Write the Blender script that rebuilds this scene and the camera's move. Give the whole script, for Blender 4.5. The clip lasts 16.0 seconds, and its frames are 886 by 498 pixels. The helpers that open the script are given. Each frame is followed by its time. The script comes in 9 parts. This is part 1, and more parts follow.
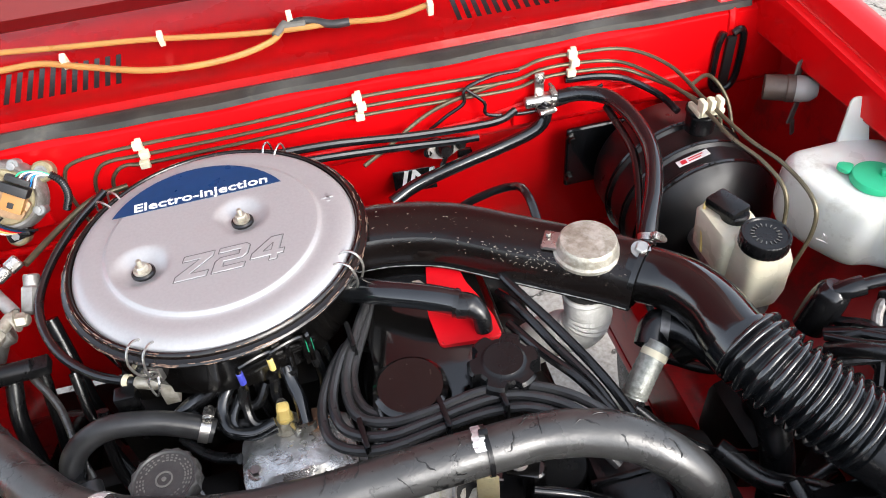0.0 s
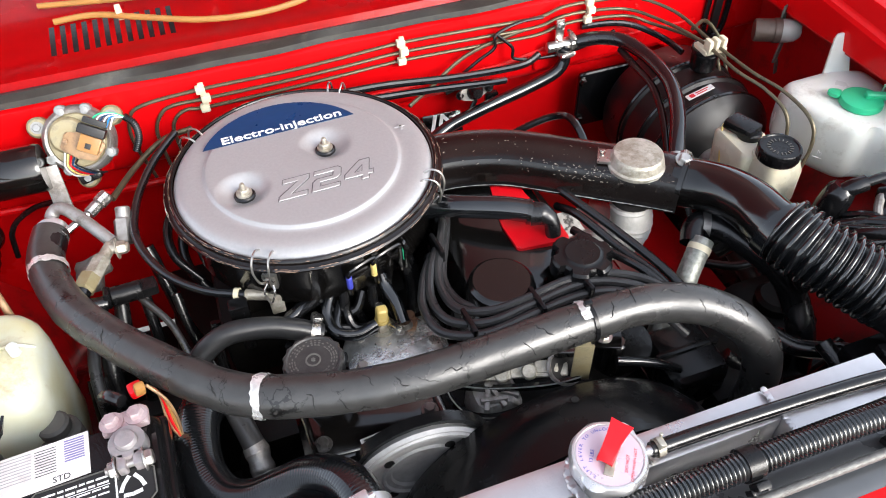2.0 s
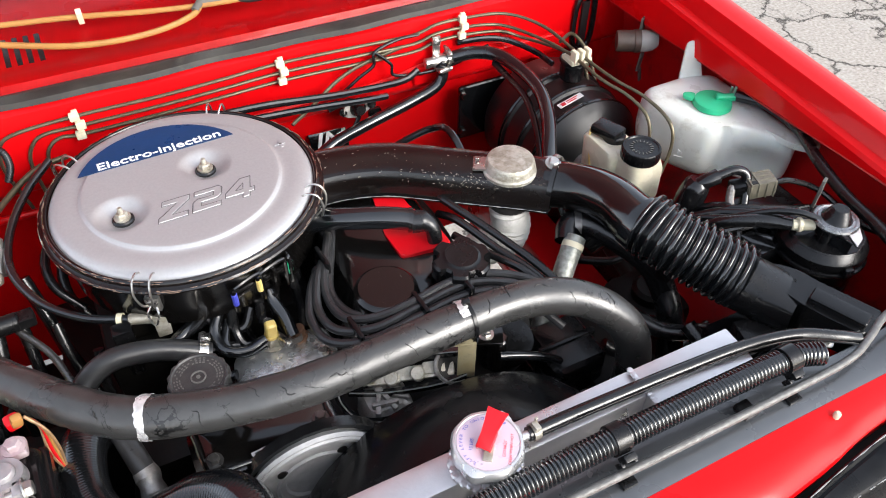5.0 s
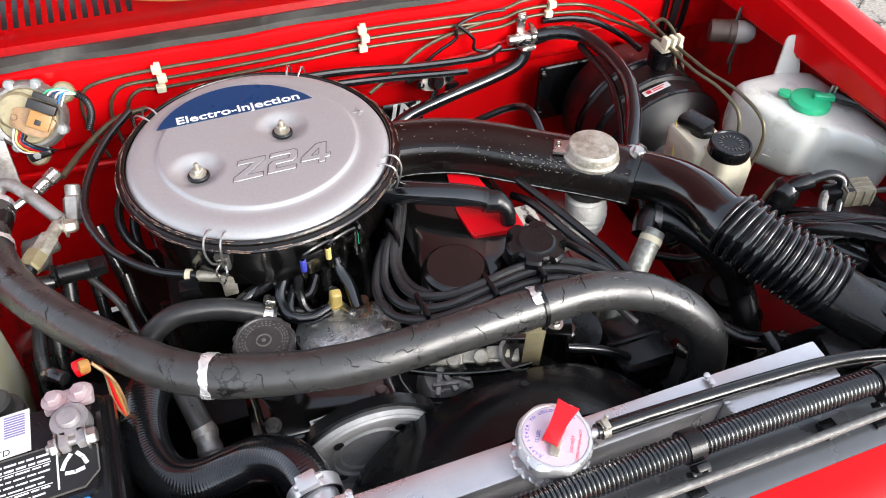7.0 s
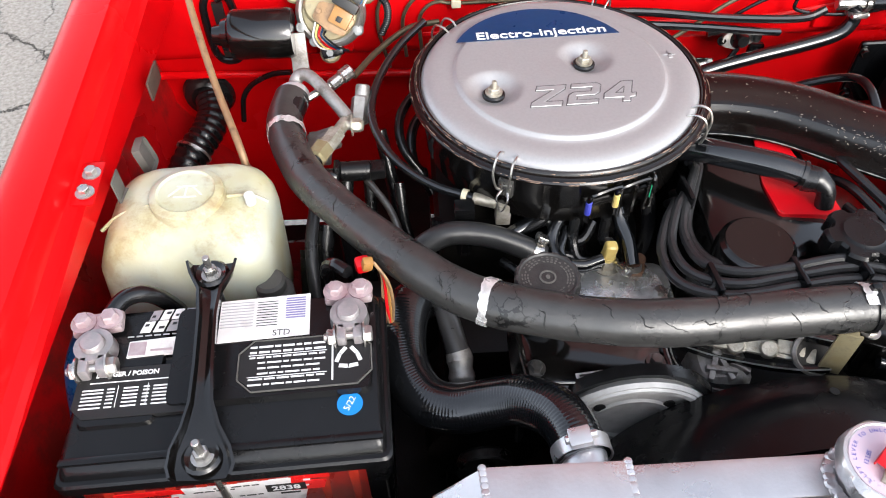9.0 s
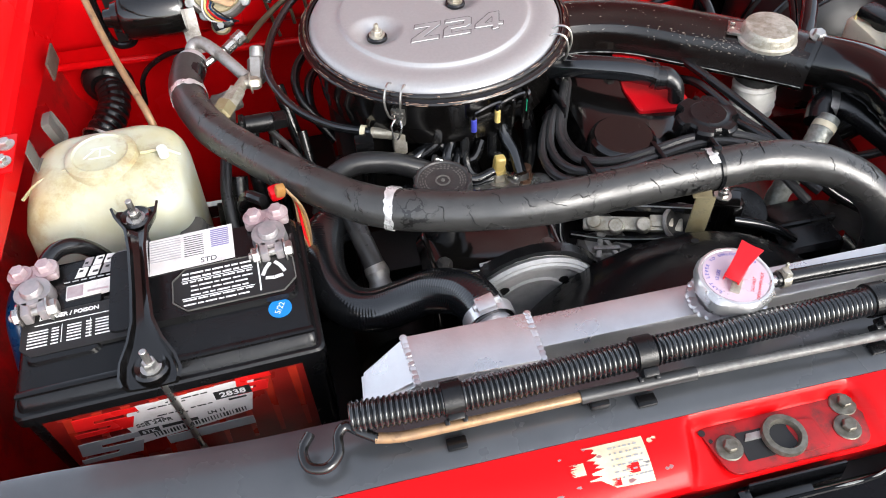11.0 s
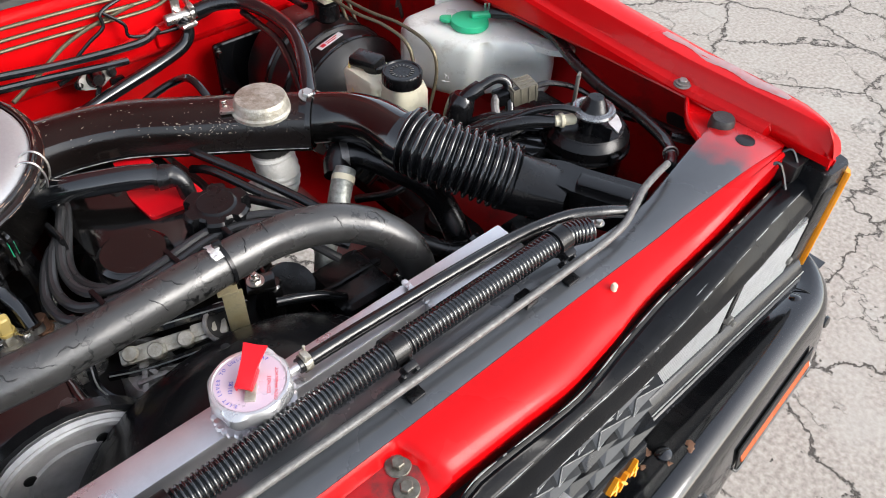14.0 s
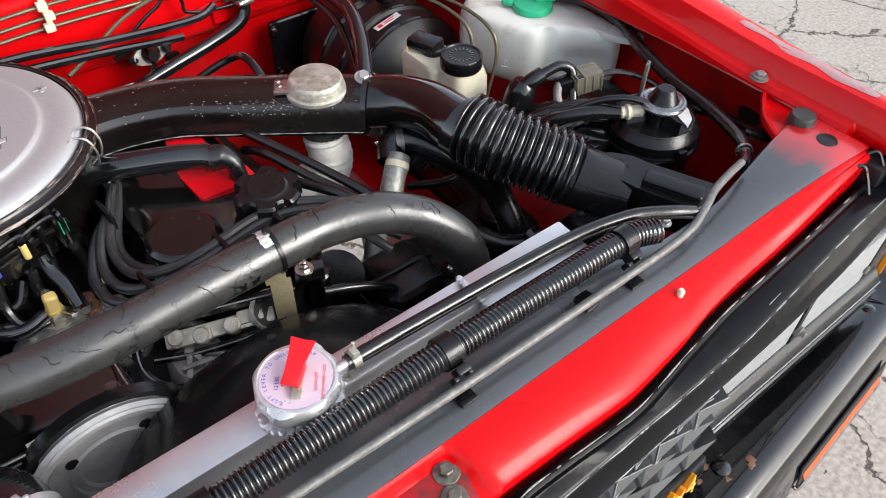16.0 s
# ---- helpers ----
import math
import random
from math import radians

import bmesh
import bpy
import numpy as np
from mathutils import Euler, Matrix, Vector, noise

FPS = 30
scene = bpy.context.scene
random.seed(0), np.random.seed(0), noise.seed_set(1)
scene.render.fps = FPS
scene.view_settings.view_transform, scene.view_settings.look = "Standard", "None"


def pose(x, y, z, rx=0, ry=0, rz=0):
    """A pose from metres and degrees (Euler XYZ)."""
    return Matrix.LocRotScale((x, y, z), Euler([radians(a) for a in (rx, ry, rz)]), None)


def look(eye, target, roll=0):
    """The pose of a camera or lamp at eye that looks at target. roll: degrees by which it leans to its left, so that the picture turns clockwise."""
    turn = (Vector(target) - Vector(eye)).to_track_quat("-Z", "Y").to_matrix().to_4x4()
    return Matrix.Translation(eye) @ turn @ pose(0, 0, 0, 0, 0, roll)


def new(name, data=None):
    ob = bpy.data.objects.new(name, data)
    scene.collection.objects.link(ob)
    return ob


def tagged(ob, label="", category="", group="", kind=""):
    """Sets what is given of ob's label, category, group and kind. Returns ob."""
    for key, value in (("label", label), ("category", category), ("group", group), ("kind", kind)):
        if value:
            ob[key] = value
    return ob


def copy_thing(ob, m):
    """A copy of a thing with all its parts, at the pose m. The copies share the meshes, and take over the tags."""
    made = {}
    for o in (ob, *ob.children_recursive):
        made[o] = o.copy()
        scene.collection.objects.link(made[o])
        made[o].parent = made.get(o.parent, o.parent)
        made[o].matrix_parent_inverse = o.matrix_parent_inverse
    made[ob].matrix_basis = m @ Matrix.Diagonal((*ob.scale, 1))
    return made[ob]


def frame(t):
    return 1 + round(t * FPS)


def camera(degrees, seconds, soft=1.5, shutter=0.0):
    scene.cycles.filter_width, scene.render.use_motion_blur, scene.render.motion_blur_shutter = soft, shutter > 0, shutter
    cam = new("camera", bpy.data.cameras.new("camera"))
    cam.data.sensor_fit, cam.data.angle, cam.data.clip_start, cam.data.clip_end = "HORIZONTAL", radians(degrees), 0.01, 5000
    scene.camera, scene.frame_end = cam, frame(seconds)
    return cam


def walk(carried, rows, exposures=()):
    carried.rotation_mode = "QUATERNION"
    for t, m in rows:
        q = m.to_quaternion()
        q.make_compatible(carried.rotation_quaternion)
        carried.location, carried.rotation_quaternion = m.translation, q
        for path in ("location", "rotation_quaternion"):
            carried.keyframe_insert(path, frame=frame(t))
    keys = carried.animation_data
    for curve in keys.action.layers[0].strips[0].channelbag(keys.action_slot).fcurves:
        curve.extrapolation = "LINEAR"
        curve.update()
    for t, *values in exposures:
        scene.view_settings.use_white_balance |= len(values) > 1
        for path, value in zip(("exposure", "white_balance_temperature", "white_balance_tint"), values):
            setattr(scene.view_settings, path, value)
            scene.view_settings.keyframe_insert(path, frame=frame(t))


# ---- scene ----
cam = camera(61.5, 16.0, soft=1.0)
PATH = [
    (0, (0.084, -0.124, 1.548), (0.33, 1.276, 0.141), -5.7),
    (0.5, (-0.033, -0.146, 1.576), (0.335, 1.203, 0.146), -6.0),
    (1, (-0.06, -0.186, 1.57), (0.327, 1.124, 0.109), -5.4),
    (1.5, (-0.102, -0.198, 1.566), (0.311, 1.103, 0.104), -3.4),
    (2, (-0.117, -0.198, 1.571), (0.314, 1.118, 0.127), -2.2),
    (2.5, (-0.119, -0.205, 1.579), (0.32, 1.117, 0.144), -2.0),
    (3, (-0.117, -0.21, 1.581), (0.355, 1.105, 0.15), -1.7),
    (3.5, (-0.114, -0.223, 1.584), (0.427, 1.075, 0.162), -1.1),
    (4, (-0.1, -0.239, 1.583), (0.52, 1.035, 0.172), 0.0),
    (4.2, (-0.096, -0.24, 1.583), (0.555, 1.023, 0.175), 0.5),
    (6.3, (-0.096, -0.225, 1.575), (0.543, 1.034, 0.158), 2.2),
    (6.5, (-0.101, -0.222, 1.574), (0.515, 1.04, 0.15), 2.3),
    (7, (-0.113, -0.213, 1.563), (0.41, 1.065, 0.117), 2.0),
    (7.5, (-0.14, -0.194, 1.546), (0.271, 1.096, 0.074), 1.6),
    (8, (-0.159, -0.177, 1.534), (0.122, 1.123, 0.041), 1.1),
    (8.5, (-0.192, -0.168, 1.51), (-0.07, 1.144, 0.006), -0.3),
    (8.7, (-0.213, -0.163, 1.502), (-0.157, 1.149, -0.007), -1.1),
    (10.8, (-0.225, -0.265, 1.5), (-0.05, 1.026, -0.018), -3.0),
    (11, (-0.216, -0.284, 1.503), (0.042, 0.998, -0.01), -2.2),
    (11.5, (-0.2, -0.303, 1.503), (0.248, 0.953, 0.012), -0.8),
    (12, (-0.174, -0.299, 1.502), (0.427, 0.924, 0.038), 0.2),
    (12.5, (-0.126, -0.296, 1.501), (0.61, 0.88, 0.061), 0.8),
    (13, (-0.093, -0.293, 1.506), (0.759, 0.825, 0.083), 1.3),
    (13.5, (-0.044, -0.293, 1.497), (0.901, 0.764, 0.088), 2.1),
    (14, (-0.03, -0.293, 1.489), (0.965, 0.724, 0.084), 2.5),
    (14.5, (-0.029, -0.285, 1.484), (0.982, 0.711, 0.074), 2.7),
    (15, (-0.025, -0.283, 1.481), (0.974, 0.712, 0.062), 2.6),
    (15.5, (-0.02, -0.276, 1.478), (0.94, 0.741, 0.048), 2.1),
    (16, (-0.019, -0.262, 1.473), (0.869, 0.805, 0.033), 1.6),
]
walk(cam, [(t, look(eye, target, roll)) for t, eye, target, roll in PATH],
     [(0.0, 0.46), (1.0, 0.38), (2.0, 0.33), (8.0, 0.31), (11.0, 0.24), (12.5, 0.25), (13.5, 0.14), (16.0, 0.08)])

# ---- light ----
SUN_EL, SUN_ROT = 34.0, 152.0
world = bpy.data.worlds.new("overcast_sky")
scene.world = world
world.use_nodes = True
wn = world.node_tree.nodes
sky = wn.new("ShaderNodeTexSky")
sky.sky_type = "NISHITA"
sky.sun_disc = False
sky.sun_elevation, sky.sun_rotation = radians(SUN_EL), radians(SUN_ROT)
sky.air_density, sky.dust_density, sky.ozone_density = 1.0, 1.6, 1.0
pale = wn.new("ShaderNodeHueSaturation")
pale.inputs["Saturation"].default_value = 0.45
world.node_tree.links.new(sky.outputs["Color"], pale.inputs["Color"])
world.node_tree.links.new(pale.outputs["Color"], wn["Background"].inputs["Color"])
wn["Background"].inputs["Strength"].default_value = 0.38
sun = new("sun", bpy.data.lights.new("sun", "SUN"))
sun.data.energy, sun.data.angle, sun.data.color = 2.3, radians(28), (1.0, 0.97, 0.93)
sun.matrix_world = look((0.1 + 3.6, 0.3 - 6.9, 1.0 + 4.3), (0.1, 0.3, 1.0))


# ---- materials ----
def material(name, colour, rough=0.5, metal=0.0, second=None, scale=40.0, amount=0.35, bump=0.15, bump_scale=None,
             coat=0.0, coat_rough=0.12, grime=None, grime_scale=9.0, grime_amount=0.0, spread=0.12, sub=0.0, trans=0.0, grime_lo=0.52, gloss=0.5):
    """Two scales of colour change, uneven gloss and fine relief on one principled surface."""
    m = bpy.data.materials.new(name)
    m.use_nodes = True
    t = m.node_tree
    n, link = t.nodes, t.links.new
    p = n["Principled BSDF"]
    where = n.new("ShaderNodeTexCoord").outputs["Object"]

    def cloud(s, detail=5.0, sharp=0.55):
        x = n.new("ShaderNodeTexNoise")
        x.inputs["Scale"].default_value, x.inputs["Detail"].default_value, x.inputs["Roughness"].default_value = s, detail, sharp
        link(where, x.inputs["Vector"])
        return x.outputs["Fac"]

    def ramp(source, a, b, lo=0.0, hi=1.0):
        r = n.new("ShaderNodeMapRange")
        for key, value in (("From Min", a), ("From Max", b), ("To Min", lo), ("To Max", hi)):
            r.inputs[key].default_value = value
        link(source, r.inputs["Value"])
        return r.outputs["Result"]

    def blend(fac, a, b):
        x = n.new("ShaderNodeMix")
        x.data_type = "RGBA"
        link(fac, x.inputs["Factor"])
        for value, key in ((a, "A"), (b, "B")):
            sock = [s for s in x.inputs if s.name == key and s.type == "RGBA"][0]
            if isinstance(value, tuple):
                sock.default_value = (*value, 1.0)
            else:
                link(value, sock)
        return [s for s in x.outputs if s.type == "RGBA"][0]

    other = second or tuple(c * 0.7 for c in colour)
    fine = cloud(scale)
    out = blend(ramp(fine, 0.35, 0.7, 0.0, amount), colour, other)
    if grime_amount:
        broad = cloud(grime_scale, 8.0, 0.7)
        out = blend(ramp(broad, grime_lo, grime_lo + 0.12, 0.0, grime_amount), out, grime or (0.12, 0.09, 0.06))
    link(out, p.inputs["Base Color"])
    link(ramp(cloud(scale * 0.4, 6.0), 0.3, 0.7, max(0.02, rough - spread), min(1.0, rough + spread)), p.inputs["Roughness"])
    p.inputs["Metallic"].default_value = metal
    p.inputs["Specular IOR Level"].default_value = gloss
    p.inputs["Coat Weight"].default_value = coat
    p.inputs["Coat Roughness"].default_value = coat_rough
    p.inputs["Subsurface Weight"].default_value = sub
    p.inputs["Subsurface Radius"].default_value = (0.02, 0.015, 0.01)
    p.inputs["Transmission Weight"].default_value = trans
    if bump:
        b = n.new("ShaderNodeBump")
        b.inputs["Strength"].default_value, b.inputs["Distance"].default_value = bump, 0.001
        link(cloud(bump_scale or scale * 4, 4.0), b.inputs["Height"])
        link(b.outputs["Normal"], p.inputs["Normal"])
    return m


RED = material("red_car_paint", (0.60, 0.002, 0.004), 0.3, 0.0, (0.48, 0.002, 0.0035), 6.0, 0.6, 0.16, 32.0, coat=0.22, coat_rough=0.04, gloss=0.12,
               grime=(0.3, 0.02, 0.018), grime_scale=60.0, grime_amount=0.15, grime_lo=0.62)
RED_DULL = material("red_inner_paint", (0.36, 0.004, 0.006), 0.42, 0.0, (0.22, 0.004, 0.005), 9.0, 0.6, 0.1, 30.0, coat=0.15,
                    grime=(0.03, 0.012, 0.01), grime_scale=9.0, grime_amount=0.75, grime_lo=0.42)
RED_INNER = material("dusty_red_inner_paint", (0.5, 0.004, 0.006), 0.36, 0.0, (0.38, 0.004, 0.006), 9.0, 0.6, 0.1, 30.0, coat=0.2,
                     grime=(0.06, 0.02, 0.015), grime_scale=10.0, grime_amount=0.6, grime_lo=0.5)
# Hood underside red, darkened so that its shade is in the colour.
HOOD_RED = material("hood_red_with_shade", (0.13, 0.004, 0.005), 0.5, 0.0, (0.11, 0.004, 0.005), 9.0, 0.6, 0.1, 30.0)
RED_SOOT = material("greasy_red_latch_paint", (0.36, 0.004, 0.006), 0.4, 0.0, (0.2, 0.006, 0.006), 60.0, 0.7, 0.2, 200.0, grime=(0.05, 0.02, 0.016), grime_scale=26.0, grime_amount=0.8, grime_lo=0.5)
RED_PLASTIC = material("red_plastic", (0.62, 0.004, 0.01), 0.35, 0.0, None, 30.0, 0.2)
BLACK_PAINT = material("black_chassis_paint", (0.0035, 0.0037, 0.0042), 0.16, 0.0, (0.007, 0.0075, 0.009), 15.0, 0.5, 0.1, 60.0, coat=0.7, coat_rough=0.04,
                       grime=(0.10, 0.097, 0.093), grime_scale=150.0, grime_amount=0.4, grime_lo=0.70, gloss=0.4, spread=0.06)
BLACK_GLOSS = material("black_enamel", (0.0025, 0.0023, 0.0023), 0.13, 0.0, (0.009, 0.008, 0.007), 25.0, 0.5, 0.1, 90.0, coat=0.55,
                       grime=(0.1, 0.075, 0.055), grime_scale=150.0, grime_amount=0.4, grime_lo=0.67)
BLACK_BROWN = material("baked_black_duct_paint", (0.004, 0.003, 0.0028), 0.2, 0.0, (0.009, 0.006, 0.005), 22.0, 0.6, 0.2, 120.0, coat=0.12,
                       grime=(0.34, 0.26, 0.2), grime_scale=150.0, grime_amount=0.7, grime_lo=0.645)
RUBBER = material("black_rubber", (0.0045, 0.0045, 0.005), 0.22, 0.0, (0.010, 0.010, 0.0105), 40.0, 0.6, 0.2, 160.0, gloss=0.6)
RUBBER_SHINY = material("shiny_black_rubber", (0.005, 0.0055, 0.0062), 0.17, 0.0, (0.009, 0.01, 0.012), 40.0, 0.5, 0.1, 140.0, gloss=0.7, coat=0.5, coat_rough=0.1)
RUBBER_GREY = material("faded_grey_rubber", (0.02, 0.02, 0.021), 0.34, 0.0, (0.045, 0.045, 0.045), 50.0, 0.6, 0.2, 160.0)
PLASTIC = material("black_plastic", (0.0045, 0.0045, 0.0048), 0.24, 0.0, (0.008, 0.008, 0.009), 60.0, 0.5, 0.2, 260.0, gloss=0.36, grime=(0.09, 0.085, 0.08), grime_scale=170.0, grime_amount=0.3, grime_lo=0.67)
PLASTIC_GREY = material("grey_plastic", (0.09, 0.088, 0.08), 0.5, 0.0, (0.14, 0.135, 0.12), 60.0, 0.5)
SILVER = material("silver_painted_lid", (0.42, 0.415, 0.42), 0.36, 0.4, (0.36, 0.355, 0.36), 300.0, 0.5, 0.12, 900.0, spread=0.06)
ALU = material("brushed_aluminium", (0.70, 0.68, 0.69), 0.33, 0.8, (0.55, 0.53, 0.54), 30.0, 0.6, 0.2, 300.0, grime=(0.8, 0.78, 0.78), grime_scale=35.0, grime_amount=0.5, grime_lo=0.62)
ALU_CAST = material("stained_cast_aluminium", (0.40, 0.39, 0.38), 0.5, 0.7, (0.2, 0.18, 0.15), 60.0, 0.8, 0.5, 250.0,
                    grime=(0.08, 0.06, 0.04), grime_scale=40.0, grime_amount=0.5)
TARNISH = material("tarnished_pale_metal", (0.50, 0.47, 0.40), 0.45, 0.6, (0.26, 0.23, 0.17), 110.0, 0.9, 0.9, 260.0, grime=(0.62, 0.6, 0.54), grime_scale=45.0, grime_amount=0.7, grime_lo=0.5)
STEEL = material("zinc_plated_steel", (0.6, 0.58, 0.55), 0.3, 0.95, (0.4, 0.38, 0.35), 90.0, 0.7, 0.2)
PULLEY_GREY = material("spattered_grey_pulley", (0.5, 0.5, 0.49), 0.45, 0.1, (0.27, 0.265, 0.26), 40.0, 0.7, 0.3, 200.0, grime=(0.6, 0.6, 0.58), grime_scale=230.0, grime_amount=0.8, grime_lo=0.66)
CAP_GREY = material("dusty_grey_black_cap", (0.022, 0.0215, 0.021), 0.42, 0.0, (0.04, 0.038, 0.036), 120.0, 0.7, 0.5, 300.0)
CHROME = material("satin_chrome", (0.78, 0.77, 0.77), 0.3, 0.8, (0.6, 0.58, 0.58), 60.0, 0.5, 0.15)
LEAD = material("corroded_lead", (0.33, 0.325, 0.325), 0.42, 0.6, (0.5, 0.42, 0.43), 90.0, 0.8, 0.5, 300.0)
PINK_METAL = material("pink_stained_terminal", (0.55, 0.46, 0.47), 0.38, 0.5, (0.36, 0.22, 0.24), 80.0, 0.8, 0.6, 300.0)
BRASS = material("gold_zinc_plating", (0.29, 0.24, 0.13), 0.45, 0.35, (0.36, 0.33, 0.22), 60.0, 0.8, 0.3, 200.0,
                 grime=(0.12, 0.09, 0.05), grime_scale=60.0, grime_amount=0.5)
COPPER = material("worn_brass_rod", (0.36, 0.22, 0.11), 0.42, 0.35, (0.20, 0.13, 0.08), 90.0, 0.8, 0.4, 260.0, grime=(0.09, 0.055, 0.035), grime_scale=60.0, grime_amount=0.7, grime_lo=0.56)
LINE = material("olive_brake_line_steel", (0.13, 0.11, 0.07), 0.38, 0.6, (0.07, 0.06, 0.04), 60.0, 0.6, 0.15)
TAN_TUBE = material("yellowed_tubing", (0.38, 0.19, 0.05), 0.35, 0.0, (0.26, 0.12, 0.04), 30.0, 0.6, 0.1)
WHITE_CLIP = material("aged_white_clip", (0.68, 0.63, 0.47), 0.45, 0.0, (0.55, 0.48, 0.33), 60.0, 0.6, 0.1)
TANK_WHITE = material("milky_tank_plastic", (0.70, 0.72, 0.68), 0.3, 0.0, (0.50, 0.51, 0.45), 9.0, 0.8, 0.12, 80.0, sub=0.2,
                      grime=(0.2, 0.17, 0.11), grime_scale=12.0, grime_amount=0.5, grime_lo=0.56)
TANK_CREAM = material("cream_reservoir_plastic", (0.66, 0.62, 0.48), 0.3, 0.0, (0.5, 0.46, 0.33), 30.0, 0.7, 0.1, 90.0, sub=0.2)
TANK_YELLOW = material("yellowed_tank_plastic", (0.54, 0.57, 0.48), 0.35, 0.0, (0.44, 0.38, 0.15), 11.0, 0.95, 0.25, 60.0, sub=0.2,
                       grime=(0.26, 0.15, 0.06), grime_scale=13.0, grime_amount=0.6, grime_lo=0.52)
GREEN = material("mint_green_plastic", (0.02, 0.42, 0.2), 0.35, 0.0, (0.03, 0.5, 0.27), 30.0, 0.4, 0.08, sub=0.1)
NAVY = material("navy_label", (0.002, 0.032, 0.10), 0.35, 0.0, (0.004, 0.04, 0.13), 80.0, 0.5, 0.05)
WHITE_INK = material("white_print", (0.78, 0.78, 0.78), 0.45, 0.0, None, 40.0, 0.15, 0.0)
GREY_INK = material("grey_print", (0.35, 0.35, 0.36), 0.5, 0.0, None, 40.0, 0.15, 0.0)
# Also paints the shade of holes and slots that are not cut through.
BLACK_INK = material("black_print", (0.01, 0.01, 0.01), 0.5, 0.0, None, 40.0, 0.15, 0.0)
RED_INK = material("red_print", (0.55, 0.02, 0.03), 0.45, 0.0, None, 40.0, 0.15, 0.0)
BLUE_INK = material("blue_print", (0.05, 0.06, 0.4), 0.45, 0.0, None, 40.0, 0.15, 0.0)
BLUE_STICKER = material("blue_sticker", (0.01, 0.22, 0.65), 0.4, 0.0, None, 40.0, 0.15, 0.0)
PAPER = material("scuffed_paper_label", (0.7, 0.68, 0.68), 0.5, 0.0, (0.55, 0.5, 0.48), 60.0, 0.5, 0.05,
                 grime=(0.35, 0.3, 0.28), grime_scale=40.0, grime_amount=0.35)
PAPER_OLD = material("peeling_yellowed_sticker", (0.62, 0.55, 0.4), 0.55, 0.0, (0.45, 0.35, 0.22), 60.0, 0.7, 0.1)
LABEL_RED = material("battery_red_label", (0.3, 0.012, 0.008), 0.3, 0.0, (0.05, 0.004, 0.004), 12.0, 0.9, 0.02, coat=0.3)
PINK_FACE = material("pale_pink_cap_face", (0.7, 0.55, 0.62), 0.32, 0.3, (0.62, 0.5, 0.62), 60.0, 0.5, 0.05)
TAPE_WHITE = material("white_cloth_tape", (0.78, 0.76, 0.71), 0.7, 0.0, (0.55, 0.53, 0.47), 60.0, 0.7, 0.8, 250.0)
FOIL = material("crinkled_foil_sleeve", (0.34, 0.35, 0.32), 0.42, 0.5, (0.16, 0.17, 0.15), 180.0, 0.8, 1.0, 240.0)
SILVER_TAPE = material("crinkled_silver_tape", (0.85, 0.84, 0.83), 0.3, 0.5, (0.5, 0.48, 0.45), 160.0, 0.8, 0.8, 260.0)
YELLOW_PLUG = material("aged_yellow_plastic", (0.72, 0.56, 0.2), 0.4, 0.0, (0.66, 0.42, 0.08), 60.0, 0.5, 0.1)
AMBER = material("amber_lens", (0.95, 0.36, 0.01), 0.15, 0.0, (0.88, 0.28, 0.01), 30.0, 0.4, 0.1, coat=0.5, sub=0.1)
ORANGE = material("orange_lens", (0.42, 0.08, 0.02), 0.25, 0.0, (0.42, 0.1, 0.03), 30.0, 0.4, 0.1)
LAMP_GLASS = material("ribbed_headlamp_glass", (0.38, 0.39, 0.39), 0.08, 0.0, (0.36, 0.37, 0.37), 45.0, 0.6, 0.1, trans=0.6)
GALV = material("dull_galvanised_steel", (0.30, 0.31, 0.31), 0.45, 0.5, (0.20, 0.20, 0.195), 140.0, 0.8, 0.3, 300.0)
CAST_WET = material("oily_bright_casting", (0.72, 0.715, 0.70), 0.28, 0.75, (0.45, 0.44, 0.42), 90.0, 0.9, 1.0, 160.0, grime=(0.02, 0.018, 0.015), grime_scale=34.0, grime_amount=0.75, grime_lo=0.6)
FLUTE = material("moulded_lens_flute", (0.8, 0.8, 0.78), 0.14, 0.0, (0.5, 0.5, 0.48), 80.0, 0.4, 0.1, trans=0.2)
DULL_RIM = material("dulled_zinc_rim", (0.3, 0.3, 0.305), 0.3, 0.85, (0.16, 0.16, 0.16), 120.0, 0.7, 0.2)
CONNECTOR = material("aged_olive_connector", (0.17, 0.155, 0.115), 0.4, 0.0, (0.10, 0.09, 0.07), 90.0, 0.6, 0.2)
DIRTY_BOLT = material("greasy_bolt_steel", (0.2, 0.19, 0.16), 0.42, 0.7, (0.09, 0.08, 0.06), 150.0, 0.8, 0.4, 400.0)
ROD = material("worn_grey_rod", (0.17, 0.168, 0.16), 0.5, 0.3, (0.09, 0.085, 0.08), 160.0, 0.8, 0.5, 400.0, grime=(0.3, 0.29, 0.28), grime_scale=90.0, grime_amount=0.6, grime_lo=0.58)
WORN_PALE = material("pale_paint_scratch", (0.30, 0.26, 0.22), 0.5, 0.1, (0.2, 0.16, 0.12), 300.0, 0.8, 0.2)
DARK_STEEL = material("dark_bolt_steel", (0.16, 0.155, 0.15), 0.34, 0.8, (0.08, 0.075, 0.07), 120.0, 0.7, 0.2)
# Pale grey for worn paint edges and for painted highlights on the wedges.
WORN_AND_LIT_EDGE = material("worn_primer_and_highlights", (0.32, 0.32, 0.31), 0.5, 0.0, (0.12, 0.12, 0.12), 300.0, 0.9, 0.3)
DRUM_BLACK = material("satin_black_drum", (0.005, 0.005, 0.0055), 0.34, 0.0, (0.012, 0.011, 0.011), 30.0, 0.5, 0.1, 90.0, grime=(0.06, 0.05, 0.04), grime_scale=120.0, grime_amount=0.4, grime_lo=0.66)
